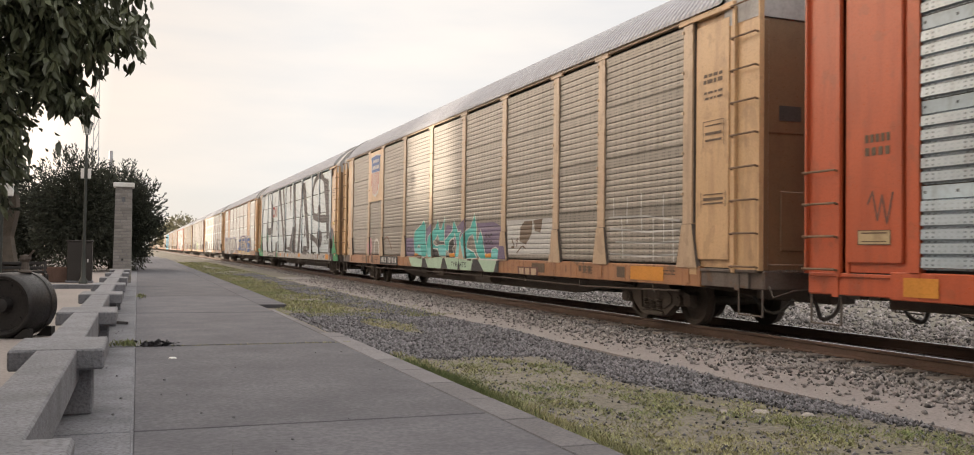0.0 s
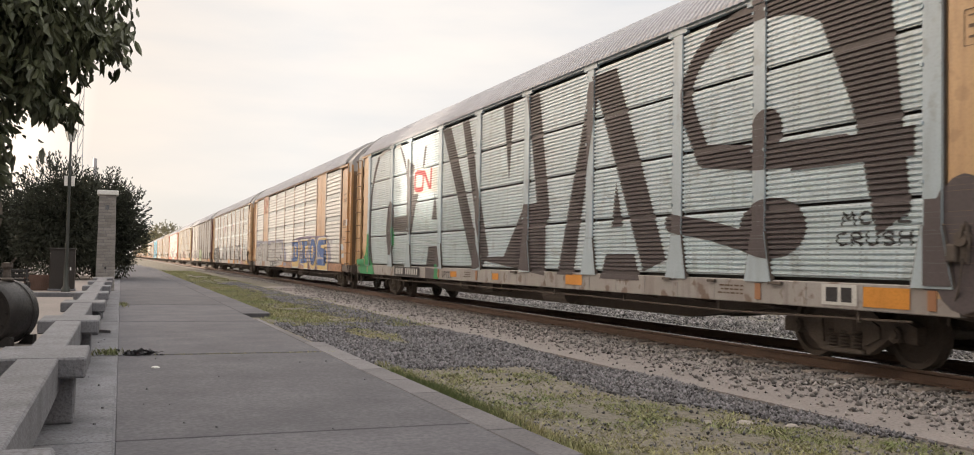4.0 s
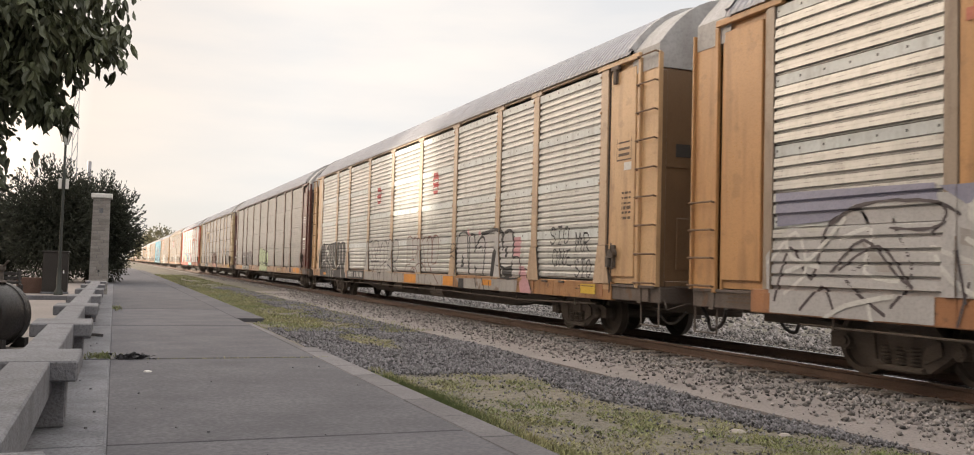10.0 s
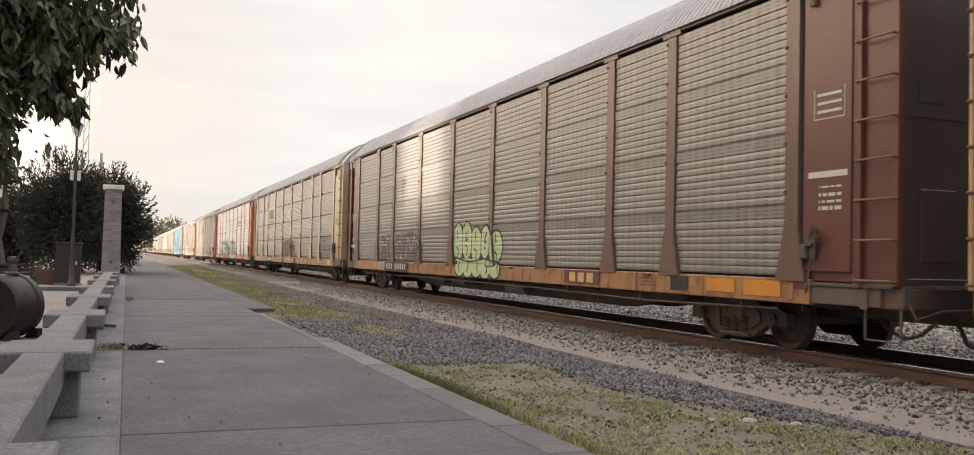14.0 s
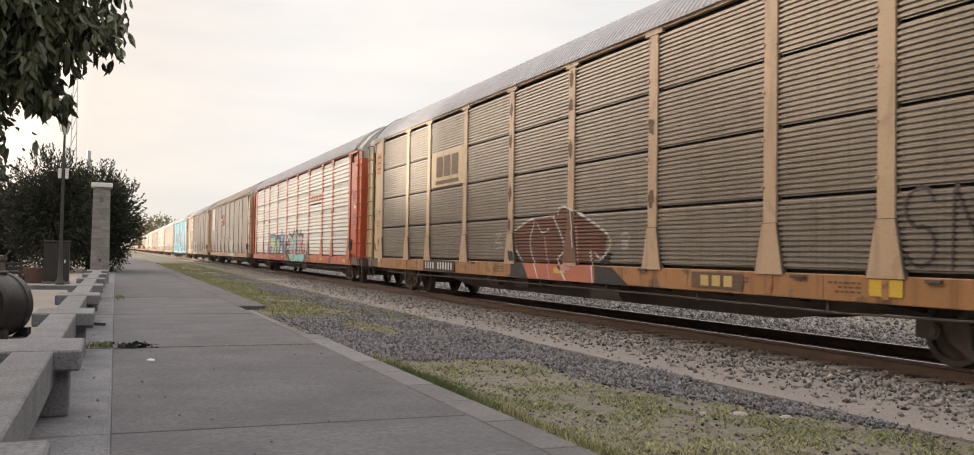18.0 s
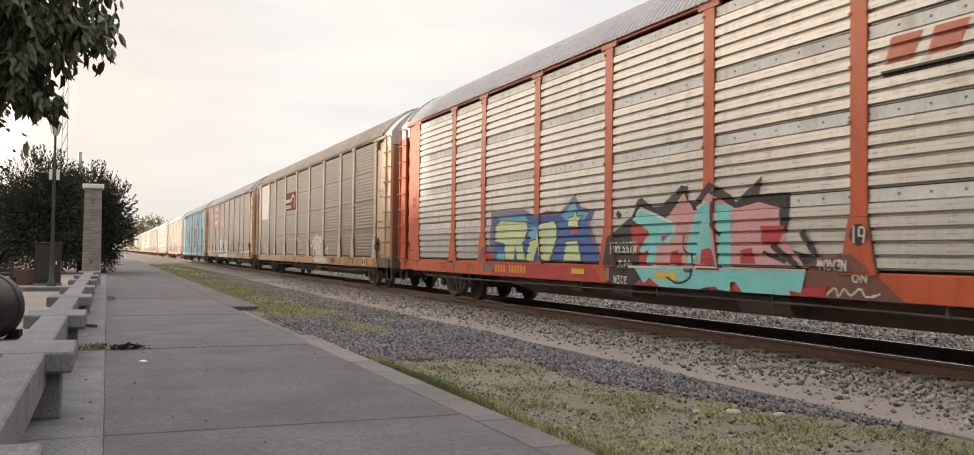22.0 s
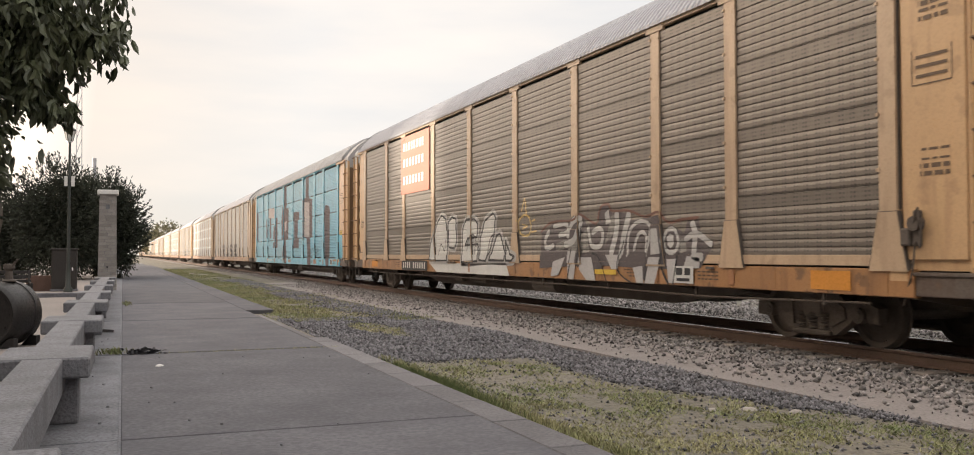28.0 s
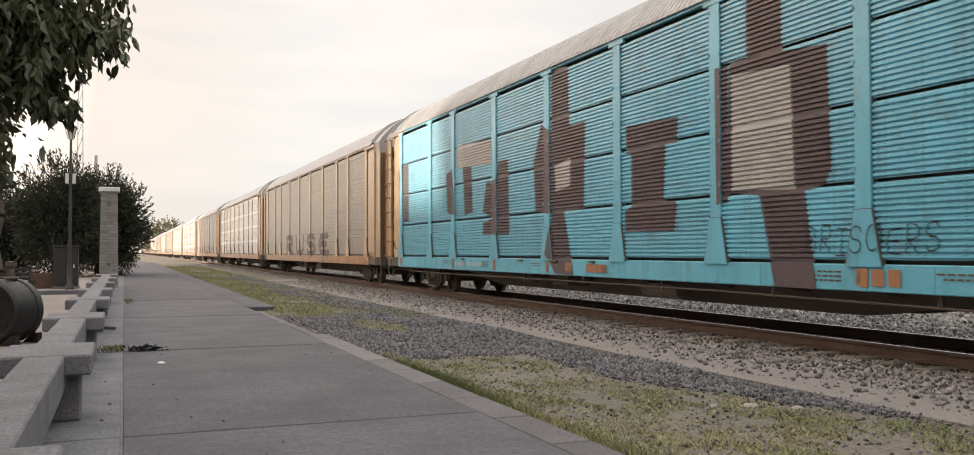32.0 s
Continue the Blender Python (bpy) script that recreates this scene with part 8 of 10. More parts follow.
    for line in ([(12.99, 2.08), (12.85, 1.86), (12.52, 1.54)],
                 [(10.61, 2.09), (10.82, 2.01), (10.92, 1.88)],
                 [(10.01, 1.59), (10.31, 1.48), (10.54, 1.34)],
                 [(12.06, 1.36), (11.89, 1.28), (11.8, 1.09)],
                 [(5.39, 2.07), (5.26, 1.92), (5.08, 1.84)],
                 [(6.8, 1.59), (6.38, 1.45), (6.05, 1.32)],
                 [(5.56, 0.92), (5.35, 1.2), (4.8, 1.44)],
                 [(8.54, 1.79), (8.29, 1.51)],
                 [(7.2, 1.59), (7.52, 1.44), (7.89, 1.35)],
                 [(7.88, 0.94), (7.37, 1.13)]):
        spray(c, s, stroke(line, 0.028), "spray_white", 8.6, "graffiti", "thin white scratch line")
    for line in ([(5.31, 1.56), (5.37, 1.29)], [(5.07, 1.45), (4.95, 0.95)]):
        spray(c, s, stroke(line, 0.03), "spray_black", 9, "graffiti", "thin black line")
    spray(c, s, [p for y, z in [(4.57, 2.02), (4.04, 1.95), (13.89, 1.98), (13.57, 2.03), (14.04, 1.29), (13.52, 0.83)] for p in stroke(arc(y, z, 0.09, 0.07, 0, 360, 10), 0.03)], "spray_purple", 2.5, "graffiti", "purple bubbles")
    for line in ([(13.59, 1.93), (13.85, 1.82), (13.76, 1.62), (13.58, 1.5)],
                 [(13.53, 1.32), (13.9, 1.27), (14.04, 1.04), (13.93, 0.86), (14.12, 0.85)],
                 [(4.74, 1.95), (4.21, 1.81), (4.12, 1.65), (4.17, 1.45), (3.92, 1.28), (4.21, 1.07), (4.45, 1.03)],
                 [(8.98, 2.27), (8.85, 2.07), (8.72, 2.21), (8.59, 2.04)],
                 [(7.11, 2.05), (7.01, 2.19), (6.91, 2), (6.78, 2.16)],
                 [(11.19, 2.21), (11.06, 1.98), (11.22, 1.82)],
                 [(8.99, 1.29), (8.82, 1.14), (8.89, 0.85), (8.68, 0.79)],
                 [(7.05, 0.88), (6.95, 0.76), (6.82, 0.85)]):
        spray(c, s, stroke(bent(line), 0.035), "spray_purple", 2.6, "graffiti", "purple swirl")
    for line in ([(23.59, 1.99), (23.45, 1.96), (23.37, 2.06), (23.55, 2.14), (23.79, 2.05), (23.82, 1.87), (23.5, 1.82), (23.07, 2.02), (22.73, 2.18), (22.6, 2.13), (22.69, 1.96), (22.47, 1.71), (22.05, 1.52)],
                 [(23.88, 1.66), (23.53, 1.47), (23.33, 1.29)],
                 [(24.28, 1.47), (23.95, 1.15), (23.52, 1.03), (23.41, 1.27)],
                 [(23.24, 1.09), (22.67, 1.3)],
                 [(22.94, 1.67), (22.6, 1.28)],
                 [(26.04, 0.65), (25.6, 0.88), (24.88, 1.02)],
                 [(25.23, 0.89), (25.17, 0.67)],
                 [(22.96, 0.8), (22.67, 1.01), (22.28, 1.14)],
                 [(22.24, 0.84), (21.71, 0.73)],
                 [(23.04, 0.65), (22.59, 0.8)],
                 [(21.54, 1.47), (21.35, 1.16), (21.29, 0.91)],
                 [(26.66, 1.28), (26.19, 1.47), (25.64, 1.95)],
                 [(26.68, 1.73), (26.55, 1.47), (26.07, 1.35)]):
        spray(c, s, stroke(bent(line), 0.06), "spray_white", 5, "graffiti", "white highlight on the silver letters")
    for line in ([(25.86, 1.89), (25.43, 2.09), (24.82, 2.12), (24.25, 2.07), (23.97, 1.93)],
                 [(22.25, 1.54), (22.38, 1.02)],
                 [(24.01, 1.53), (23.9, 0.99)],
                 [(23.3, 1.8), (23.29, 1.52), (23.13, 1.42)],
                 [(24.91, 1.81), (24.42, 1.78), (24.15, 1.85)],
                 [(25.84, 1.29), (25.31, 1.68), (24.79, 1.25), (24.59, 1.14)],
                 [(21.99, 1.7), (21.72, 1.43), (21.53, 1.25)],
                 [(21.92, 1.79), (21.42, 1.89), (21.07, 1.97)]):
        spray(c, s, stroke(bent(line), 0.035), "spray_charcoal", 5.6, "graffiti", "dark line in silver letters")
    spray(c, s, [[(22.61, 1.67), (22.29, 1.52), (21.98, 1.15), (22.01, 1.01), (22.46, 1.33)],
                 [(25.37, 1.68), (24.79, 1.3), (25.09, 1.3)],
                 [(23.97, 1.79), (23.54, 1.68), (23.7, 1.55), (23.97, 1.61)],
                 [(23.05, 1.47), (22.67, 1.33), (23.2, 1.14), (23.29, 1.32)]], "sill_grey", 4.5, "graffiti", "grey shade in the silver letters")
    spray(c, s, [[(26.89, 2.34), (24.3, 2.29), (24.25, 2.07), (24.82, 2.15), (25.43, 2.12), (25.92, 1.93), (26.88, 1.89)],
                 [(24.25, 2.26), (23.72, 2.26), (23.07, 2.23), (22.69, 2.3), (22.2, 2.23), (22.03, 2.1), (22.73, 2.17), (23.38, 1.99), (23.55, 2.14), (23.89, 2.03)]], "spray_lilac", 4.2, "graffiti", "mauve fade above the silver letters")
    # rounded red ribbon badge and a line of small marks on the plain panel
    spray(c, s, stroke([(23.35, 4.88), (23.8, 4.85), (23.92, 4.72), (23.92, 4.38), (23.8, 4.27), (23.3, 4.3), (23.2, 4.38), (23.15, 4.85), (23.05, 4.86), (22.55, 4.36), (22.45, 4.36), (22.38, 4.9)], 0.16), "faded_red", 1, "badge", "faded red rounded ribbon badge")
    spray(c, s, bars(23.95, 22.2, 3.98, 4.12, 9, 0.35, (3, 6)), "faded_red", 1, "marking", "faded red painted marks")
    # the silver piece runs on to the far end of the side
    spray(c, s, [[(27.0, 0.73), (27.05, 1.5), (26.6, 1.9), (26.1, 1.75), (25.6, 2.15), (24.9, 2.1), (24.3, 1.9), (24.3, 0.73)]], "spray_silver", 1, "graffiti", "silver fill of wild letters")
    spray(c, s, stroke(bent([(26.9, 0.9), (26.6, 1.6), (26.2, 1.2), (25.9, 1.9), (25.4, 2.05), (25.2, 1.5), (25.6, 1.2), (25.0, 0.8)]), 0.045) + stroke(bent([(26.4, 0.8), (26.0, 1.1), (25.8, 0.8)]), 0.04) + stroke(bent([(24.9, 1.9), (24.6, 1.3), (24.9, 0.9)]), 0.04), "spray_charcoal", 2, "graffiti", "dark lines in silver letters")
    spray(c, s, stroke(bent([(27.0, 1.4), (26.5, 1.8), (26.3, 1.3), (26.7, 1.0)]), 0.05) + stroke(bent([(25.7, 1.7), (25.2, 1.8), (25.3, 1.3), (24.8, 1.2)]), 0.05), "spray_white", 3, "graffiti", "white lines over silver letters")
    number_board(c, s, 20.8, 18.4)
    spray(c, s, [block(16.3, 17.4, 0.74, 1.0), block(12.0, 12.6, 0.74, 0.95), block(21.4, 22.1, 0.74, 0.95)], "spray_orange", 1, "reflector", "orange patches")
    data_marks(c, s, 1.6, 3.8, rows=4)
    data_marks(c, s, 1.6, 2.75, rows=4, width=0.6)
    frame_mark(c, s, 1.4, 1.9, 1.9, 2.12)
    spray(c, s, [block(0.78, 1.02, 2.55, 2.8)], "white", 1, "marking", "white square mark")
    return c


def car_4():
    s = dict(label="tan autorack wagon with light grey sheeting and bubble graffiti", body="tan", sill="sill_tan", sheet="sheet_silver", kind="perf", end="end_brown", post="tan_pale", tail_sill="sill_tan")
    c = build_car(s)
    sprayed_4(c, s)

    spray(c, s, lettering("SIO", 4.5, 3.6, 1.75, 2.1, 0.03, 0.1) + lettering("ONE", 4.4, 3.5, 1.3, 1.65, 0.03) + lettering("MR", 3.4, 2.75, 1.6, 1.95, 0.03) + lettering("SIO", 3.4, 2.7, 1.1, 1.45, 0.03), "spray_black", 1, "graffiti", "black hand-drawn tags")
    for a, b, z0, z1 in ((12.15, 11.55, 3.2, 3.95), (18.1, 17.5, 3.25, 3.95)):
        o = [(a, z0 + 0.15), (a - 0.1, z0), (b + 0.1, z0), (b, z0 + 0.15), (b, z1 - 0.15), (b + 0.1, z1), (a - 0.1, z1), (a, z1 - 0.15)]
        spray(c, s, [o], "spray_white", 1, "badge", "white edge of a badge")
        mid = [((y - (a + b) / 2) * 0.78 + (a + b) / 2, (z - (z0 + z1) / 2) * 0.8 + (z0 + z1) / 2) for y, z in o]
        spray(c, s, [mid], "spray_red", 2, "badge", "red shield badge")
        spray(c, s, [block(b + 0.12, a - 0.12, z0 + 0.18, z0 + 0.26), block(b + 0.12, a - 0.12, z0 + 0.4, z0 + 0.48)], "spray_white", 3, "badge", "white bars of a badge")
    spray(c, s, [block(10.2, 19.4, 0.73, 1.02)], "sill_grey", 1, "graffiti", "grey paint over the sill")
    spray(c, s, [block(13.4, 14.6, 0.74, 1.0), block(10.2, 11.0, 0.74, 1.0), block(7.55, 8.15, 0.82, 0.96), block(26.3, 26.7, 1.1, 1.2)], "spray_orange", 2, "reflector", "orange patches")
    number_board(c, s, 22.0, 19.45)
    frame_mark(c, s, 2.5, 3.1, 0.8, 0.98, fill="spray_yellow")
    data_marks(c, s, 1.5, 2.6, rows=6, width=0.3)
    frame_mark(c, s, 1.35, 1.85, 3.2, 3.6)
    spray(c, s, [block(1.35, 1.6, 3.02, 3.16)], "white", 1, "placard", "white sticker")
    spray(c, s, lettering("SIO", 27.7, 27.15, 1.6, 1.8, 0.035), "spray_black", 1, "graffiti", "small black tag")
    return c


def car_5():
    s = dict(label="maroon autorack wagon with brown-grey sheeting and tan sill", body="maroon", sill="sill_tan", sheet="sheet_brown", kind="weave", end="end_charcoal", door="maroon", ladder="maroon", post="post_taupe")
    c = build_car(s)
    letters = [circle(15.55 - 0.68 * k, 1.62 + 0.07 * (k % 2) - 0.03 * k, 0.38, 0.50 - 0.03 * k, 16) for k in range(5)]
    feet = [circle(15.35 - 0.62 * k, 0.93, 0.33, 0.19 + 0.03 * (k % 2), 14) for k in range(5)] + [block(12.75, 15.6, 0.98, 1.2)]
    spray(c, s, [p for q in letters + feet[:5] for p in stroke(q + q[:1], 0.12)] + [block(12.7, 15.75, 1.0, 1.4)], "spray_black", 1, "graffiti", "black outline of green letters")
    spray(c, s, letters + feet, "spray_lime", 2, "graffiti", "pale green letters")
    lines = []
    for k in range(5):
        x, z = 15.55 - 0.68 * k, 1.62 + 0.07 * (k % 2) - 0.03 * k
        lines += stroke(bent([(x + 0.3, z + 0.36), (x + 0.34, z - 0.2), (x + 0.26, z - 0.42)]), 0.045)
        lines += stroke(bent([(x - 0.02, z + 0.24), (x + 0.1, z + 0.02), (x - 0.06, z + 0.04)]) if k % 2 else bent([(x + 0.06, z + 0.3), (x + 0.02, z + 0.1)]), 0.06)
        lines += stroke(bent([(x + 0.1, z - 0.12), (x - 0.04, z - 0.2), (x + 0.02, z - 0.38)]), 0.05)
        lines += stroke(bent([(x - 0.12, 1.14), (x - 0.16, 0.95), (x - 0.2 + 0.1 * (k % 2), 0.86)]), 0.05)
    spray(c, s, lines + stroke(bent([(15.75, 1.22), (14.6, 1.12), (13.6, 1.2), (12.7, 1.12)]), 0.05), "spray_black", 3, "graffiti", "black lines in green letters")
    spray(c, s, [[(23.84, 1.92), (23.67, 1.98), (22.9, 1.95), (22.22, 1.92), (22.13, 1.13), (23.52, 1.07), (23.66, 1.3), (23.58, 1.66)],
                 [(21.79, 1.66), (21.6, 1.93), (21.27, 1.97), (20.72, 1.85), (20.72, 1.12), (21.64, 1.1), (21.79, 1.47)], [(20.75, 1.08), (20.75, 1.9), (19.9, 2.0), (19.2, 1.85), (18.7, 1.5), (18.8, 1.08)]], "spray_charcoal", 1, "graffiti", "black sprayed letters")
    pale = []
    pale += stroke(bent([(23.7, 1.96), (23.53, 1.68), (23.21, 1.7)]), 0.04)
    pale += stroke(bent([(22.96, 1.93), (22.81, 1.62), (22.74, 1.13)]), 0.04)
    pale += stroke(bent([(23.6, 1.93), (23.15, 1.94), (22.9, 1.91)]), 0.04)
    pale += stroke(bent([(23.59, 1.07), (23.53, 1.48), (23.4, 1.59), (22.72, 1.58)]), 0.04)
    pale += stroke(bent([(22.13, 1.89), (22.1, 1.23)]), 0.04)
    pale += stroke(bent([(22.84, 1.92), (22.66, 1.79), (22.49, 1.81)]), 0.04)
    pale += stroke(bent([(21.85, 1.84), (21.8, 1.62), (21.5, 1.64)]), 0.04)
    pale += stroke(bent([(21.5, 1.12), (21.51, 1.5), (21.34, 1.67), (21.09, 1.67), (21, 1.52)]), 0.04)
    pale += stroke(bent([(21.6, 1.89), (21.46, 1.98), (21.05, 1.9)]), 0.04)
    pale += stroke(bent([(20.5, 1.15), (20.3, 1.8), (19.9, 1.4), (19.6, 1.85), (19.4, 1.15)]), 0.05) + stroke(bent([(19.2, 1.7), (18.9, 1.5), (19.1, 1.15)]), 0.05)
    spray(c, s, pale + [[(22.6, 1.12), (22.4, 1.26), (22.4, 1.12)], [(23.2, 1.17), (23.14, 1.3), (23.04, 1.17)], [(21.13, 1.15), (21.05, 1.3), (20.97, 1.15)]], "spray_silver", 2, "graffiti", "pale outline of black letters")
    number_board(c, s, 22.9, 20.2)
    spray(c, s, [block(22.9, 23.9, 0.74, 1.02)], "sill_grey", 1, "graffiti", "grey paint on the sill")
    spray(c, s, [block(7.6, 9.1, 0.76, 1.02)], "maroon", 1, "badge_board", "maroon board with pale letters")
    spray(c, s, bars(8.9, 7.8, 0.8, 0.98, 3, 0.3), "spray_cream", 2, "badge", "three pale block marks")
    spray(c, s, [block(2.5, 3.3, 0.78, 1.0), block(3.5, 4.2, 0.8, 1.0), block(24.0, 24.6, 0.78, 1.0)], "spray_orange", 1, "reflector", "orange patches")
    spray(c, s, [block(4.7, 5.3, 0.78, 1.0)], "spray_black", 1, "placard", "black test label")
    frame_mark(c, s, 1.35, 1.9, 3.1, 3.5, "spray_white")
    spray(c, s, [block(1.3, 2.0, 2.35, 2.43)], "spray_white", 1, "marking", "white stripe")
    data_marks(c, s, 1.6, 2.2, "spray_white", rows=4, width=0.4)
    tag = bent([(28.2, 2.55), (28.3, 2.75), (28.15, 2.8), (28.25, 2.6), (28.1, 2.5), (28.0, 2.85), (27.9, 2.5)]) + bent([(27.9, 2.85), (27.85, 2.5), (27.75, 2.8), (27.65, 2.5), (27.6, 2.85), (27.5, 2.6), (27.42, 2.85)])
    spray(c, s, stroke(tag, 0.03), "spray_pale", 1, "graffiti", "pale hand-drawn tag")
    spray(c, s, [block(27.42, 28.1, 1.52, 1.62)], "spray_white", 1, "marking", "white stripe")
    spray(c, s, bars(28.02, 27.45, 1.8, 1.9, 6, 0.4), "spray_pale", 1, "marking", "pale painted marks")
    scrawl = bent([(26.85, 1.2), (26.7, 1.75), (26.5, 1.3), (26.35, 1.8), (26.2, 1.3), (25.95, 1.75), (25.8, 1.25)]) + bent([(25.75, 1.7), (25.5, 1.85), (25.4, 1.5), (25.6, 1.3), (25.2, 1.75), (25.1, 1.3)])
    spray(c, s, stroke(scrawl, 0.03), "spray_silver", 1, "graffiti", "faint pale scrawl")
    return c


def car_6():
    s = dict(label="weathered yellow autorack wagon with dark fine-ribbed sheeting", body="ochre", sill="sill_tan", sheet="sheet_slate", kind="fine", end="ochre", post="tan_pale")
    c = build_car(s)
    sprayed_6(c, s)
    sign_plate(c, s, 19.05, 21.75, 3.05, 4.02, "ochre", "plain yellow steel plate")
    spray(c, s, bars(21.4, 19.55, 3.32, 3.88, 3, 0.2) + [block(19.55, 21.4, 3.12, 3.22)], "label_ink", 2, "badge", "dark block badge over a bar")
    number_board(c, s, 22.35, 19.75)
    spray(c, s, lettering("SNOR", 5.1, 2.5, 1.15, 2.05, 0.05), "spray_charcoal", 1, "graffiti", "dark scrawl")
    spray(c, s, [block(7.85, 9.1, 0.76, 1.0)], "label_ink", 1, "badge_board", "dark board")
    spray(c, s, bars(8.9, 8.05, 0.8, 0.96, 3, 0.3), "spray_cream", 2, "badge", "pale block marks")
    spray(c, s, [block(2.6, 3.3, 0.78, 0.98), block(5.0, 5.5, 0.8, 1.0), block(13.4, 13.9, 0.86, 0.97)], "spray_yellow", 2, "reflector", "yellow patches")
    for p, zs in ((3, (2.2, 3.4)), (5, (1.9, 2.6, 3.8, 4.5)), (4, (3.3, 4.2, 4.7))):
        spray(c, s, [splotch(POSTS[p] + 0.03, z, 0.1, 0.19, int(z * 10)) for z in zs], "label_ink", 1, "rust_patch", "dark scars on a post")
    frame_mark(c, s, 1.4, 1.9, 2.55, 2.75, fill="spray_cream")
    frame_mark(c, s, 27.15, 27.75, 3.9, 4.6, fill="spray_orange")
    frame_mark(c, s, 27.15, 27.7, 2.1, 2.3, fill="tan")
    spray(c, s, stroke(bent([(27.8, 2.42), (27.72, 2.7), (27.62, 2.6), (27.7, 2.5), (27.55, 2.45), (27.48, 2.62), (27.4, 2.45), (27.32, 2.7), (27.25, 2.45), (27.12, 2.6)]), 0.024), "spray_black", 1, "graffiti", "black hand-drawn tag")
    spray(c, s, [splotch(27.42, 1.55, 0.13, 0.16, 21)], "label_ink", 1, "smear", "dark round stain")
    spray(c, s, [splotch(1.72, 1.5, 0.16, 0.3, 1), splotch(1.95, 1.25, 0.2, 0.2, 2), splotch(1.6, 2.1, 0.05, 0.07, 3), splotch(2.25, 1.35, 0.16, 0.35, 4)], "label_ink", 1, "soot_patch", "dark greasy patch by the hand brake")
    return c


def car_7():
    s = dict(label="bright orange autorack wagon with silver sheeting and blue graffiti", body="orange", sill="orange", sheet="sheet_silver", kind="rib", end="orange", tail_sill="orange")
    c = build_car(s)
    sprayed_7(c, s)
    spray(c, s, lettering("PRESSIN", 16.0, 15.16, 1.25, 1.43, 0.03) + lettering("ON", 15.8, 15.35, 0.99, 1.12, 0.03) + lettering("NICE", 15.92, 15.45, 0.73, 0.85, 0.025), "spray_white", 7, "graffiti", "small white hand lettering")
    spray(c, s, [block(7.45, 9.9, 3.3, 3.38)], "spray_black", 1, "badge", "black underline")
    slant = [[(9.85 - 0.6 * k, 3.45), (9.45 - 0.6 * k, 3.45), (9.3 - 0.6 * k, 3.75), (9.75 - 0.6 * k, 3.75)] for k in range(4)]
    spray(c, s, slant, "faded_red", 1, "badge", "red slanted badge blocks")
    spray(c, s, bars(21.3, 19.6, 0.8, 0.97, 11, 0.34, (4,)), "spray_orange", 2, "marking", "orange painted marks")
    spray(c, s, [block(14.0, 14.6, 0.84, 0.95), block(17.0, 17.5, 0.85, 0.95), block(7.0, 7.5, 0.84, 0.95)], "spray_yellow", 6, "reflector", "yellow reflectors")
    spray(c, s, lettering("MOVIN", 10.92, 10.38, 1.06, 1.18, 0.024) + lettering("ON", 10.34, 10.08, 0.93, 1.02, 0.022), "spray_white", 7, "graffiti", "small white hand lettering")
    spray(c, s, stroke(bent([(10.74, 0.76), (10.6, 0.84), (10.55, 0.74), (10.45, 0.84), (10.35, 0.76), (10.2, 0.85), (10.1, 0.75), (9.9, 0.8)]), 0.022), "spray_white", 7, "graffiti", "white scrawl")
    spray(c, s, [circle(10.22, 1.49, 0.14, 0.13)], "spray_black", 1, "graffiti", "black dab on the post")
    spray(c, s, stroke([(10.29, 1.4), (10.29, 1.58)], 0.03) + stroke(bent([(10.14, 1.4), (10.12, 1.55), (10.2, 1.57), (10.2, 1.48), (10.13, 1.48)]), 0.03), "spray_white", 2, "graffiti", "white scrawl")
    frame_mark(c, s, 2.75, 3.25, 0.8, 0.96, fill="ochre")
    frame_mark(c, s, 1.35, 1.8, 3.15, 3.5)
    spray(c, s, [block(1.35, 1.65, 2.85, 2.98)], "white", 1, "placard", "white sticker")
    data_marks(c, s, 1.55, 2.6, rows=5, width=0.35)
    spray(c, s, bars(27.58, 27.27, 2.7, 2.82, 4, 0.45) + bars(27.6, 27.25, 2.53, 2.63, 5, 0.45), "spray_brown", 1, "marking", "dark painted marks")
    return c


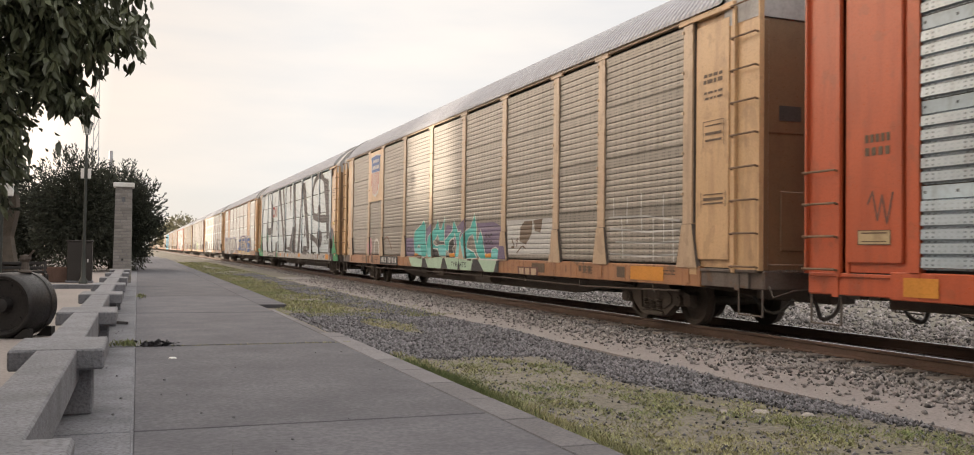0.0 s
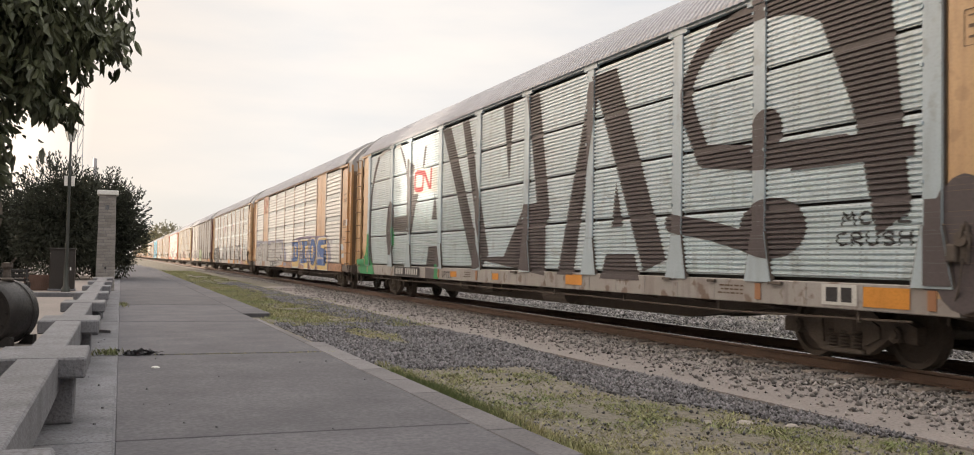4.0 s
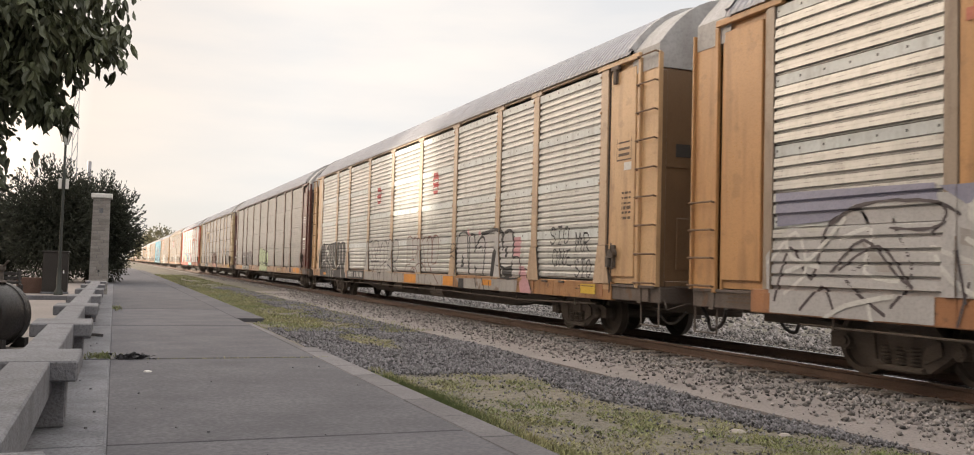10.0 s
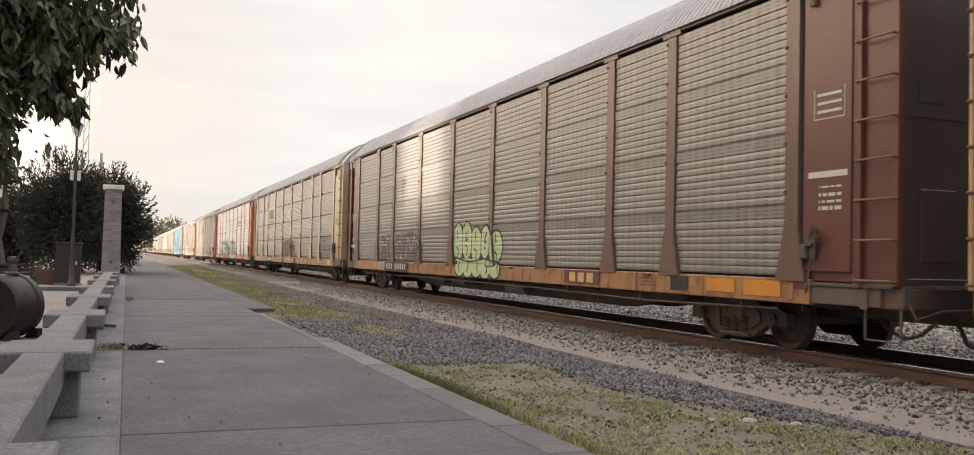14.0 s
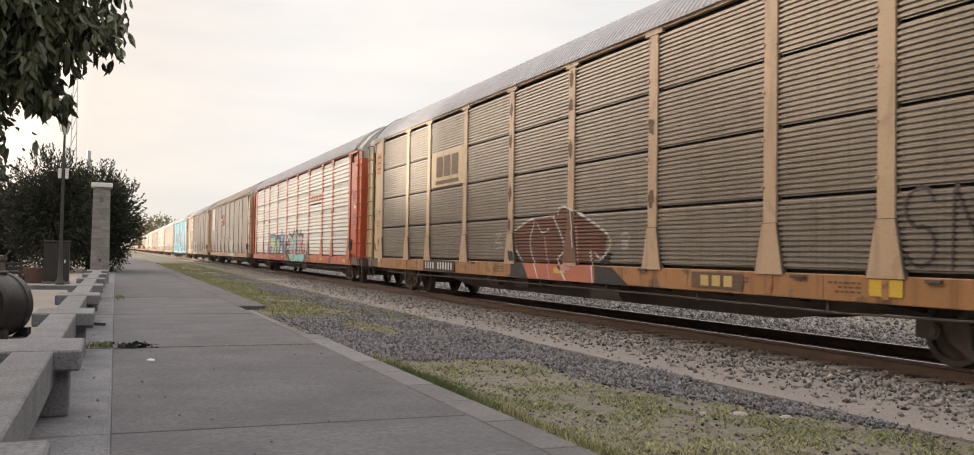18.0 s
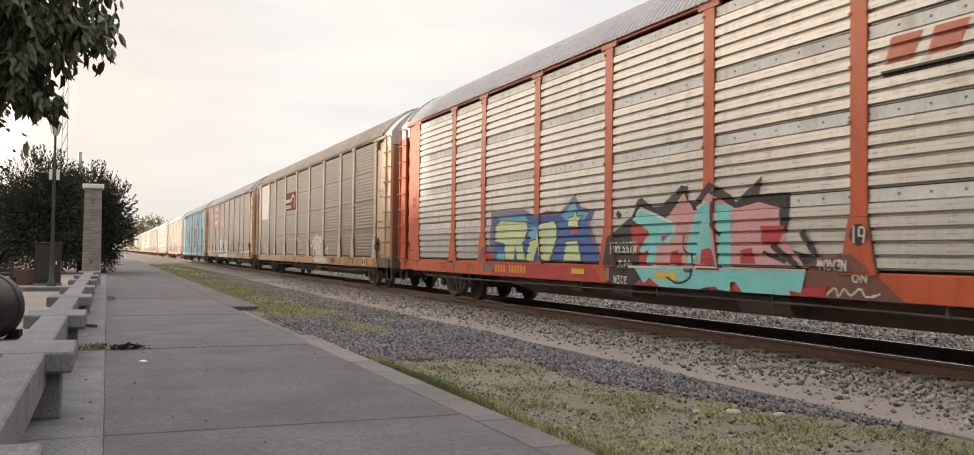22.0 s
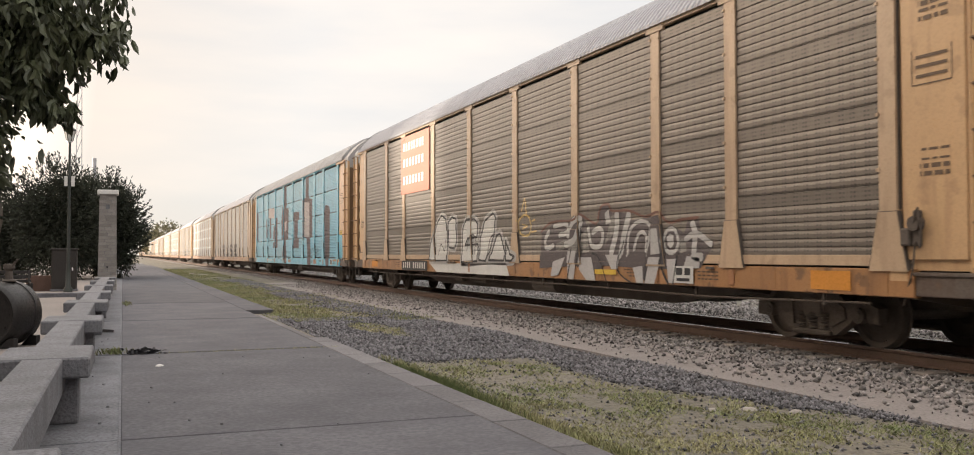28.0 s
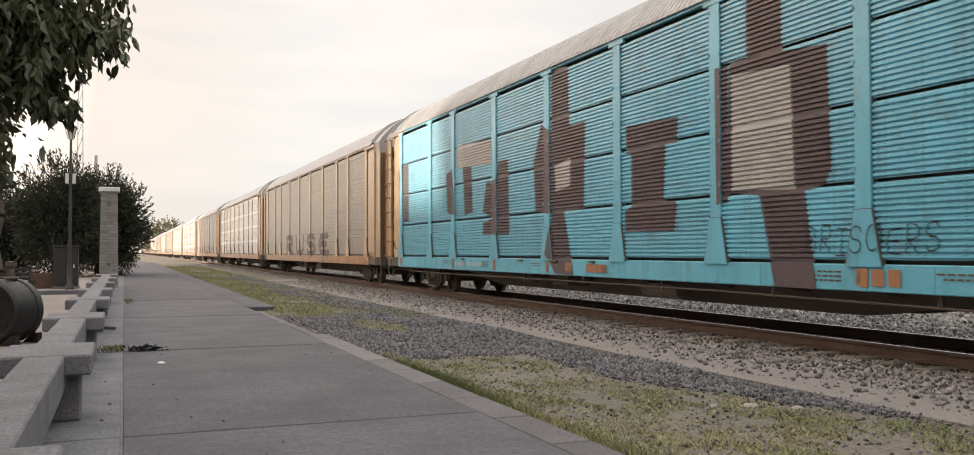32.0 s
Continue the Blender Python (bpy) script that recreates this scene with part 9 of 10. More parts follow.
def car_8():
    s = dict(label="tan autorack wagon with dark perforated sheeting and white graffiti", body="tan_pale", sill="sill_tan", sheet="sheet_dark", kind="weave", end="end_brown", upper="sheet_silver", roof="roof_tan", band="band_pale_band")
    c = build_car(s)
    sprayed_8(c, s)
    sign_plate(c, s, 16.25, 18.9, 3.25, 4.1, "plate_red", "dark red steel plate")
    spray(c, s, bars(18.75, 17.6, 3.62, 3.78, 7, 0.25) + [block(17.45, 18.8, 3.42, 3.47), block(17.45, 18.8, 3.33, 3.38)] + stroke(arc(17.0, 3.65, 0.4, 0.28, 0, 190, 10), 0.1) + stroke([(16.6, 3.7), (16.65, 3.4)], 0.12), "spray_white", 2, "badge", "white wheel-like badge and bars")
    spray(c, s, [p for k in range(5) for p in stroke(arc(18.2 - 0.6 * k, 1.5, 0.26, 0.34, 0, 360, 12), 0.07)] + stroke([(15.6, 1.6), (15.0, 1.7), (15.2, 1.4)], 0.06), "spray_silver", 1, "graffiti", "pale outlined letters")
    spray(c, s, bars(8.95, 8.2, 0.79, 0.98, 3, 0.28), "label_ink", 1, "badge", "three dark block marks")
    spray(c, s, [block(3.4, 3.85, 0.76, 1.02)], "spray_white", 1, "placard", "white test label")
    spray(c, s, [block(3.45, 3.6, 0.8, 0.98), block(3.66, 3.8, 0.8, 0.98)], "spray_black", 2, "placard")
    spray(c, s, [block(26.2, 27.0, 0.76, 1.0), block(2.5, 3.0, 0.78, 0.98)], "spray_orange", 1, "reflector", "orange reflector")
    frame_mark(c, s, 1.35, 1.85, 2.95, 3.3)
    spray(c, s, [block(1.3, 2.0, 2.2, 2.24), block(1.3, 2.0, 2.0, 2.04)], "label_ink", 1, "stencil", "stencilled lines")
    spray(c, s, lettering("ZENS", 27.9, 27.1, 1.75, 2.05, 0.04), "label_ink", 1, "graffiti", "faint brown tag")
    spray(c, s, lettering("OU", 25.8, 24.5, 1.15, 1.6, 0.1), "spray_silver", 1, "graffiti", "pale bubble tag")
    spray(c, s, [splotch(1.7, 1.4, 0.17, 0.28, 5), splotch(1.95, 1.2, 0.18, 0.18, 6)], "label_ink", 1, "soot_patch", "dark greasy patch by the hand brake")
    return c


def car_9():
    s = dict(label="tan autorack wagon with dark perforated sheeting and red panel", body="tan_pale", sill="sill_tan", sheet="sheet_dark", kind="weave", kick=True, end="end_brown", door="tan", ladder="tan")
    c = build_car(s)
    sprayed_9(c, s)
    sign_plate(c, s, 19.45, 22.3, 3.1, 4.92, "faded_red", "large red steel plate")
    for z, n in ((4.45, 8), (3.95, 7), (3.4, 7)):
        spray(c, s, bars(22.1, 19.9, z, z + 0.26, n, 0.28), "white", 2, "badge", "row of white block marks")
    letters = [
        [(19.34, 1.03), (19.21, 1.48), (18.71, 2.12), (18.36, 2.29), (18.03, 2.2), (17.88, 1.82), (17.88, 1.04)],
        [(17.75, 1.4), (17.79, 2.08), (17.49, 2.22), (17.18, 2.15), (17.13, 1.55), (17.29, 1.37)],
        [(16.7, 1), (16.66, 1.83), (16.41, 2.11), (15.79, 2.1), (15.54, 1.97), (15.62, 1.65), (16.14, 1.62), (16.33, 1.44), (15.54, 1.47), (15.55, 1.04)],
        [(15.43, 1.06), (15.38, 1.6), (15.05, 2.04), (14.55, 2.2), (14.38, 2.1), (14.46, 1.75), (14.76, 1.28), (14.99, 1.05)],
        [(14.76, 1.07), (14.31, 1.66), (14.1, 1.7), (13.77, 1.2), (13.84, 1.06)],
        [(13.77, 1.52), (13.52, 1.24), (13.15, 1.16), (13.33, 1.06), (13.71, 1.06)]]
    spray(c, s, [q for p in letters for q in stroke(closed(p), 0.22)], "spray_pale", 1, "graffiti", "pale halo round white letters")
    spray(c, s, [q for p in letters for q in stroke(closed(p), 0.055)], "spray_black", 4, "graffiti", "black outline of white letters")
    spray(c, s, letters, "spray_white", 3, "graffiti", "white sprayed letters")
    spray(c, s, [[(19.34, 0.94), (13.71, 1.01), (13.52, 0.71), (18.49, 0.6)]], "spray_white", 1, "graffiti", "white paint on the sill")
    spray(c, s, stroke(bent([(18.6, 1.2), (18.4, 1.5), (18.1, 1.3), (18.0, 1.6)]), 0.03) + stroke(bent([(16.2, 1.3), (16.0, 1.7), (15.7, 1.6), (15.8, 1.2)]), 0.03) + stroke(bent([(14.9, 1.2), (14.7, 1.6), (14.4, 1.7)]), 0.035), "spray_charcoal", 5, "graffiti", "dark lines in white letters")
    number_board(c, s, 22.2, 19.6)
    spray(c, s, [block(21.0, 21.4, 0.84, 0.92), block(8.6, 9.4, 0.84, 0.93)], "spray_yellow", 4, "reflector", "yellow reflector")
    spray(c, s, [block(6.2, 6.75, 0.75, 1.02)], "spray_white", 4, "placard", "white test label")
    spray(c, s, [block(6.28, 6.44, 0.88, 0.99), block(6.5, 6.68, 0.88, 0.99), block(6.3, 6.66, 0.78, 0.83)], "spray_black", 5, "placard")
    spray(c, s, [block(2.9, 3.6, 0.76, 1.0), block(25.2, 26.0, 0.78, 0.98)], "spray_orange", 1, "reflector", "orange reflector")
    frame_mark(c, s, 1.4, 1.95, 3.1, 3.5)
    data_marks(c, s, 1.65, 2.35, rows=4, width=0.4)
    data_marks(c, s, 1.65, 4.0, rows=3, width=0.4)
    frame_mark(c, s, 27.15, 27.7, 2.2, 2.45)
    return c


def car_10():
    s = dict(label="turquoise-blue autorack wagon with dark block letters", body="sky_blue", sill="sky_blue", sheet="sheet_blue", kind="fine", end="end_brown", door="tan", ladder="tan", roof="roof_end", brake=False)
    c = build_car(s)
    sprayed_10(c, s)
    spray(c, s, lettering("BRISOERS", 8.35, 6.15, 1.17, 1.5, 0.018, 0.12, 0.03), "spray_black", 3, "graffiti", "black hand-drawn tag")
    spray(c, s, bars(7.45, 6.7, 0.78, 0.98, 3, 0.25), "sill_orange", 2, "badge", "three rusty block marks")
    spray(c, s, [block(8.75, 9.5, 3.72, 4.98)], "spray_plum", 1, "graffiti", "dark plum stem of a block letter")
    number_board(c, s, 22.0, 19.8, None, "spray_white", 0.8, 0.95)
    spray(c, s, [block(15.0, 15.3, 0.8, 0.98), block(2.5, 3.2, 0.92, 1.0), block(13.6, 14.4, 0.8, 0.95)], "sill_orange", 2, "reflector", "orange patches")
    spray(c, s, [block(3.3, 3.75, 0.76, 1.02)], "spray_white", 1, "placard", "white test label")
    spray(c, s, [block(3.37, 3.5, 0.8, 0.98), block(3.56, 3.7, 0.8, 0.98)], "spray_black", 2, "placard")
    spray(c, s, [[(2.2, 1.05), (2.2, 2.0), (1.9, 2.05), (1.55, 2.0), (1.4, 1.2), (1.5, 1.05)]], "sky_blue", 1, "graffiti", "blue paint over the door foot")
    frame_mark(c, s, 1.5, 1.95, 2.0, 2.2, fill="spray_yellow")
    frame_mark(c, s, 1.4, 1.9, 3.3, 3.7)
    return c


FAR = (("tan_pale", "sill_tan", "sheet_grey", "weave", "pale tan autorack wagon with dusty grey sheeting"),
       ("tan_pale", "sill_tan", "sheet_silver", "rib", "pale tan autorack wagon with silver sheeting"),
       ("tan", "sill_orange", "sheet_brown", "weave", "tan autorack wagon with brownish sheeting"),
       ("tan_pale", "sill_orange", "sheet_silver", "perf", "sun-bleached tan autorack wagon with pale sheeting"),
       ("ochre", "sill_tan", "sheet_silver", "rib", "yellow autorack wagon with silver sheeting"))


def build_train():
    for f in (car_0, car_1, car_2, car_3, car_4, car_5, car_6, car_7, car_8, car_9, car_10):
        CARS.append(f())
    for k, c in enumerate(CARS):
        sill_marks(c, k)
    rnd = random.Random(21)
    for k in range(16):
        body, sill, sheet, kind, label = FAR[k % len(FAR)] if k > 1 else (FAR[0], FAR[3])[k]
        s = dict(label=label, body=body, sill=sill, sheet=sheet, kind=kind, end="end_brown")
        c = build_car(s, near=False)
        if k < 3:
            word = ("RUSE", "NOMA", "KALE")[k]
            spray(c, s, lettering(word, 20.5, 8.5, 1.1, 1.95, 0.28), ("spray_charcoal", "spray_silver", "spray_charcoal")[k], 1, "graffiti", "large sprayed letters", 0.04)
        CARS.append(c)


build_train()


# ---- things beside the line ----
def build_bench():
    b = thing("concrete_bench", "long weathered concrete bench beam with cross slabs on legs", "bench", at=(-0.55, 0, 0))
    cuts = [-3.0, 3.6, 8.05, 12.4, 16.7, 21.0, 25.4, 29.7, 34.6]
    for a, c in zip(cuts, cuts[1:]):
        part("beam", Mesh().box(-0.145, 0.14, a + 0.004, c - 0.004, 0.27, 0.552, 0.014), M["bench_concrete"], b, "rough grey concrete beam")
    for k, y in enumerate((3.52, 8.06, 12.36, 16.7, 21.0, 25.35, 29.65, 33.9)):
        m = Mesh().box(-0.33, 0.33, y - 0.56 + 0.05 * (k % 2), y + 0.56 - 0.05 * (k % 3), 0.40, 0.557, 0.016)
        part("seat_slab", m, M["bench_concrete"], b, "flat concrete seat slab")
        part("leg", Mesh().box(-0.20, 0.24, y - 0.13, y + 0.16, 0.0, 0.41, 0.012), M["bench_concrete"], b)
    return b


def build_pillar():
    p = thing("stone_pillar", "tall square pillar of pale cut stone with a flat cap", "pillar", at=(-0.53, 37.2, 0))
    core = Mesh().prism([(-0.315, 0.0), (0.315, 0.0), (0.275, 3.58), (-0.275, 3.58)], "y", -0.295, 0.295)
    shaft = part("shaft", core, M["concrete_old"], p, "mortar core of the shaft")
    for k in range(32):
        w = 0.33 - 0.04 * k / 32
        cut = (-0.1, 0.12, 0.0, -0.05)[k % 4]
        for x0, x1 in ((-w, cut - 0.006), (cut + 0.006, w)):
            dx = 0.006 * noise.noise((k * 1.7, x0 * 3, 2))
            part("stone", Mesh().box(x0 + dx, x1, -0.312 + dx, 0.312, 0.112 * k + 0.005, 0.112 * k + 0.108, 0.008), M["plaster"], shaft)
    part("cap", Mesh().box(-0.37, 0.37, -0.38, 0.38, 3.58, 3.75, 0.02), M["white"], p, "flat pale cap")
    part("plaque", Mesh().box(-0.07, 0.06, -0.328, -0.305, 3.02, 3.2), M["concrete_old"], p, "small faint plaque")
    part("hole", Mesh().box(-0.03, 0.03, -0.335, -0.33, 0.82, 0.9), M["black"], p)
    return p


def build_lamp():
    q = thing("street_lamp", "slim dark street lamp with a small lantern", "street lamp", at=(-1.8, 35.9, 0))
    pole = Mesh().lathe((0, 0, 0), (0, 0, 1), [(0, 0.0), (0, 0.16), (0.12, 0.15), (0.2, 0.09), (0.9, 0.075), (1.0, 0.06), (5.35, 0.042), (5.35, 0.0)], 14)
    part("pole", pole, M["pole"], q, smooth=True)
    lan = Mesh().lathe((0, 0, 5.35), (0, 0, 1), [(0, 0.04), (0.02, 0.1), (0.06, 0.1), (0.42, 0.19), (0.43, 0.0)], 10)
    lamp = part("lantern", lan, M["glass_lamp"], q, "milky lantern glass")
    part("lantern_cap", Mesh().lathe((0, 0, 5.77), (0, 0, 1), [(0, 0.0), (0, 0.22), (0.05, 0.2), (0.16, 0.05), (0.22, 0.02), (0.22, 0.0)], 12), M["pole"], lamp, "dark lantern cap")
    cage = Mesh()
    for k in range(6):
        a = k * math.pi / 3
        cage.tube((0.1 * math.cos(a), 0.1 * math.sin(a), 5.4), (0.195 * math.cos(a), 0.195 * math.sin(a), 5.77), 0.012, n=5)
    part("lantern_frame", cage, M["pole"], lamp)
    for s in (-1, 1):
        part("banner_box", Mesh().box(min(s * 0.06, s * 0.17), max(s * 0.06, s * 0.17), -0.03, 0.03, 3.78, 4.14, 0.008), M["white"], q, "pale grey box on the pole")
    return q


def build_cabinet():
    c = thing("service_cabinet", "dark brown metal service cabinet on the forecourt", "cabinet", at=(-1.98, 37.0, 0))
    part("body", Mesh().box(-0.42, 0.42, -0.3, 0.3, 0.06, 1.5, 0.02), M["bin"], c)
    part("plinth", Mesh().box(-0.46, 0.46, -0.34, 0.34, 0.0, 0.07, 0.01), M["concrete_old"], c)
    part("lid", Mesh().box(-0.45, 0.45, -0.33, 0.33, 1.5, 1.56, 0.015), M["bin"], c)
    door = part("door", Mesh().box(-0.38, 0.38, -0.315, -0.3, 0.14, 1.42, 0.004), M["bin"], c)
    part("handle", Mesh().box(0.26, 0.3, -0.33, -0.315, 0.75, 0.87), M["white"], door, "small pale handle")
    return c


def build_planter():
    p = thing("planter", "low reddish-brown planter box with dry soil", "planter", at=(-2.75, 37.4, 0))
    m = Mesh().box(-0.5, 0.5, -0.35, -0.27, 0, 0.56, 0.012).box(-0.5, 0.5, 0.27, 0.35, 0, 0.56, 0.012).box(-0.5, -0.42, -0.27, 0.27, 0, 0.56, 0.012).box(0.42, 0.5, -0.27, 0.27, 0, 0.56, 0.012)
    part("box", m, M["terracotta"], p)
    part("soil", Mesh().box(-0.42, 0.42, -0.27, 0.27, 0.1, 0.48), M["earth"], p)
    return p


def build_roller():
    """Black iron drum on show, its round face turned to the platform."""
    r = thing("iron_roller", "old black iron roller drum with a flanged round face", "roller", at=Matrix.Translation((-1.66, 15.0, 0)) @ Matrix.Rotation(radians(-27), 4, "Z"))
    R0 = 0.47
    drum = Mesh().lathe((0, 0.36, R0), (0, -1, 0), [(0, 0.0), (0, R0 - 0.06), (0.02, R0 - 0.02), (0.05, R0), (0.62, R0), (0.66, R0 - 0.02), (0.68, R0 - 0.05), (0.66, R0 - 0.09), (0.6, R0 - 0.11), (0.58, 0.12), (0.7, 0.1), (0.72, 0.06), (0.72, 0.0)], 40)
    d = part("drum", drum, M["boiler"], r, smooth=True)
    part("hoop", Mesh().lathe((0, 0.36, R0), (0, -1, 0), [(0.16, R0 + 0.001), (0.165, R0 + 0.012), (0.2, R0 + 0.012), (0.205, R0 + 0.001)], 40), M["boiler"], d)
    for k in range(10):
        a = 2 * math.pi * k / 10
        part("bolt", Mesh().tube((0.3 * math.cos(a), -0.215, R0 + 0.3 * math.sin(a)), (0.3 * math.cos(a), -0.25, R0 + 0.3 * math.sin(a)), 0.018, n=6), M["boiler"], d)
    for s in (-0.25, 0.3):
        part("chock", Mesh().prism([(-0.42, 0.0), (-0.18, 0.0), (-0.34, 0.14), (-0.42, 0.14)], "y", s - 0.05, s + 0.05), M["boiler"], r)
        part("chock", Mesh().prism([(0.42, 0.0), (0.18, 0.0), (0.34, 0.14), (0.42, 0.14)], "y", s - 0.05, s + 0.05), M["boiler"], r)
    frame_ob = part("frame", Mesh().box(-1.05, -0.5, -0.2, 0.5, 0.0, 0.5, 0.03), M["boiler"], r, "black iron machine frame")
    for k in range(3):
        post = Mesh().lathe((-0.62 - 0.17 * k, -0.05, 0.5), (0, 0, 1), [(0, 0.05), (0.03, 0.03), (0.28, 0.026), (0.3, 0.045), (0.34, 0.045), (0.36, 0.026), (0.5, 0.022), (0.5, 0.0)], 10)
        part("post", post, M["boiler"], frame_ob, "turned iron post")
    part("wheel", Mesh().lathe((-0.85, 0.2, 1.12), (0, -1, 0), [(0, 0.0), (0, 0.2), (0.05, 0.22), (0.08, 0.2), (0.08, 0.05), (0.12, 0.04), (0.12, 0.0)], 20), M["boiler"], frame_ob, "dark round hand wheel")
    tap = Mesh().lathe((0.08, 0.1, R0 * 2 - 0.01), (0, 0, 1), [(0, 0.0), (0, 0.09), (0.02, 0.1), (0.05, 0.06), (0.16, 0.05), (0.2, 0.08), (0.26, 0.08), (0.27, 0.0)], 12)
    v = part("valve", tap, M["iron_rust"], r, "greyish valve on the drum")
    part("lever", Mesh().tube((0.1, 0.1, R0 * 2 + 0.2), (0.26, 0.02, R0 * 2 + 0.32), 0.014, n=6), M["iron_rust"], v)
    return r


def build_iron_bench():
    b = thing("park_bench", "black cast-iron park bench on the forecourt", "bench", at=Matrix.Translation((-2.75, 24.5, 0)) @ Matrix.Rotation(radians(12), 4, "Z"))
    for s in (-0.7, 0.7):
        m = Mesh()
        m.pipe([(s, 0.25, 0.0), (s, 0.2, 0.42), (s, 0.32, 0.95)], 0.028, 6).pipe([(s, -0.25, 0.0), (s, -0.22, 0.42), (s, 0.2, 0.42)], 0.028, 6).pipe([(s, -0.25, 0.42), (s, -0.27, 0.64), (s, 0.24, 0.66)], 0.022, 6)
        part("end_frame", m, M["boiler"], b)
    for k in range(5):
        part("slat", Mesh().box(-0.75, 0.75, -0.24 + 0.09 * k, -0.17 + 0.09 * k, 0.43, 0.455, 0.005), M["boiler"], b)
    for k in range(4):
        part("slat", Mesh().box(-0.75, 0.75, 0.235 + 0.025 * k, 0.26 + 0.025 * k, 0.54 + 0.11 * k, 0.61 + 0.11 * k, 0.005), M["boiler"], b)
    return b


def build_twin_lamp():
    q = thing("twin_floodlight", "dark post with two white floodlight boxes", "lamp", at=(-2.82, 22.6, 0))
    part("post", Mesh().lathe((0, 0, 0), (0, 0, 1), [(0, 0.0), (0, 0.09), (0.05, 0.09), (0.08, 0.045), (2.4, 0.04), (2.4, 0.0)], 10), M["pole"], q, smooth=True)
    part("crossbar", Mesh().box(-0.2, 0.2, -0.025, 0.025, 2.38, 2.42, 0.006), M["pole"], q)
    for s in (-1, 1):
        head = part("lamp_box", Mesh().box(s * 0.13 - 0.1, s * 0.13 + 0.1, -0.09, 0.06, 2.42, 2.66, 0.02), M["white"], q, "white lamp box")
        part("visor", Mesh().box(s * 0.13 - 0.11, s * 0.13 + 0.11, -0.12, 0.07, 2.66, 2.69, 0.006), M["white"], head)
    return q


build_bench()
build_twin_lamp()
build_pillar()
build_lamp()
build_cabinet()
build_planter()
build_roller()
build_iron_bench()


# ---- trees ----
def leaf_mass(name, spots, length, width, mat, rnd, droop=0.6):
    """Many folded pointed-oval leaves, each at one spot (place, outward way)."""
    v, f = [], []
    for p, out in spots:
        way = Vector((out.x * (1 - droop), out.y * (1 - droop), out.z * (1 - droop) - droop)) + Vector((rnd.uniform(-0.45, 0.45), rnd.uniform(-0.45, 0.45), rnd.uniform(-0.35, 0.35)))
        way.normalize()
        side = way.cross(Vector((rnd.uniform(-1, 1), rnd.uniform(-1, 1), rnd.uniform(-0.4, 0.4)))).normalized()
        up = way.cross(side)
        ln, w = length * rnd.uniform(0.65, 1.2), width * rnd.uniform(0.7, 1.15)
        i = len(v)
        bend = (up * rnd.uniform(0.05, 0.2) + side * rnd.uniform(-0.14, 0.14)) * ln
        a, b = p + way * ln * 0.26 + bend * 0.7, p + way * ln * 0.62 + bend * 0.8
        v += [p, a + side * w * 0.42, a - side * w * 0.42, b + side * w * 0.46, b - side * w * 0.46, p + way * ln - bend * 0.4, (a + b) * 0.5 - up * w * 0.12]
        f += [(i, i + 1, i + 6), (i, i + 6, i + 2), (i + 1, i + 3, i + 6), (i + 2, i + 6, i + 4), (i + 3, i + 5, i + 6), (i + 6, i + 5, i + 4)]
    return raw(name, [tuple(q) for q in v], f, mat)


def limb(m, a, b, r0, r1, rnd, bends=3):
    a, b = Vector(a), Vector(b)
    pts = [a + (b - a) * k / bends + Vector((rnd.uniform(-1, 1), rnd.uniform(-1, 1), rnd.uniform(-1, 1))) * (b - a).length * 0.05 * (0 < k < bends) for k in range(bends + 1)]
    for k in range(bends):
        m.tube(pts[k], pts[k + 1], r0 + (r1 - r0) * k / bends, r0 + (r1 - r0) * (k + 1) / bends, 9, caps=False)


def crown_spots(rnd, centre, radii, count, clumps, fill=0.55, gap=0.0):
    """Leaf spots gathered in clumps over and inside an uneven ellipsoid."""
    out = []
    c = Vector(centre)
    seeds = []
    for _ in range(clumps):
        d = Vector((rnd.gauss(0, 1), rnd.gauss(0, 1), rnd.gauss(0, 1))).normalized()
        s = rnd.uniform(fill, 1.02)
        seeds.append((c + Vector((d.x * radii[0], d.y * radii[1], d.z * radii[2])) * s, d))
    for k in range(count):
        p, d = seeds[k % clumps]
        j = Vector((rnd.gauss(0, 1), rnd.gauss(0, 1), rnd.gauss(0, 1)))
        r = min(radii) * 0.16
        out.append((p + j * r, (d + j * 0.35).normalized()))
    return out


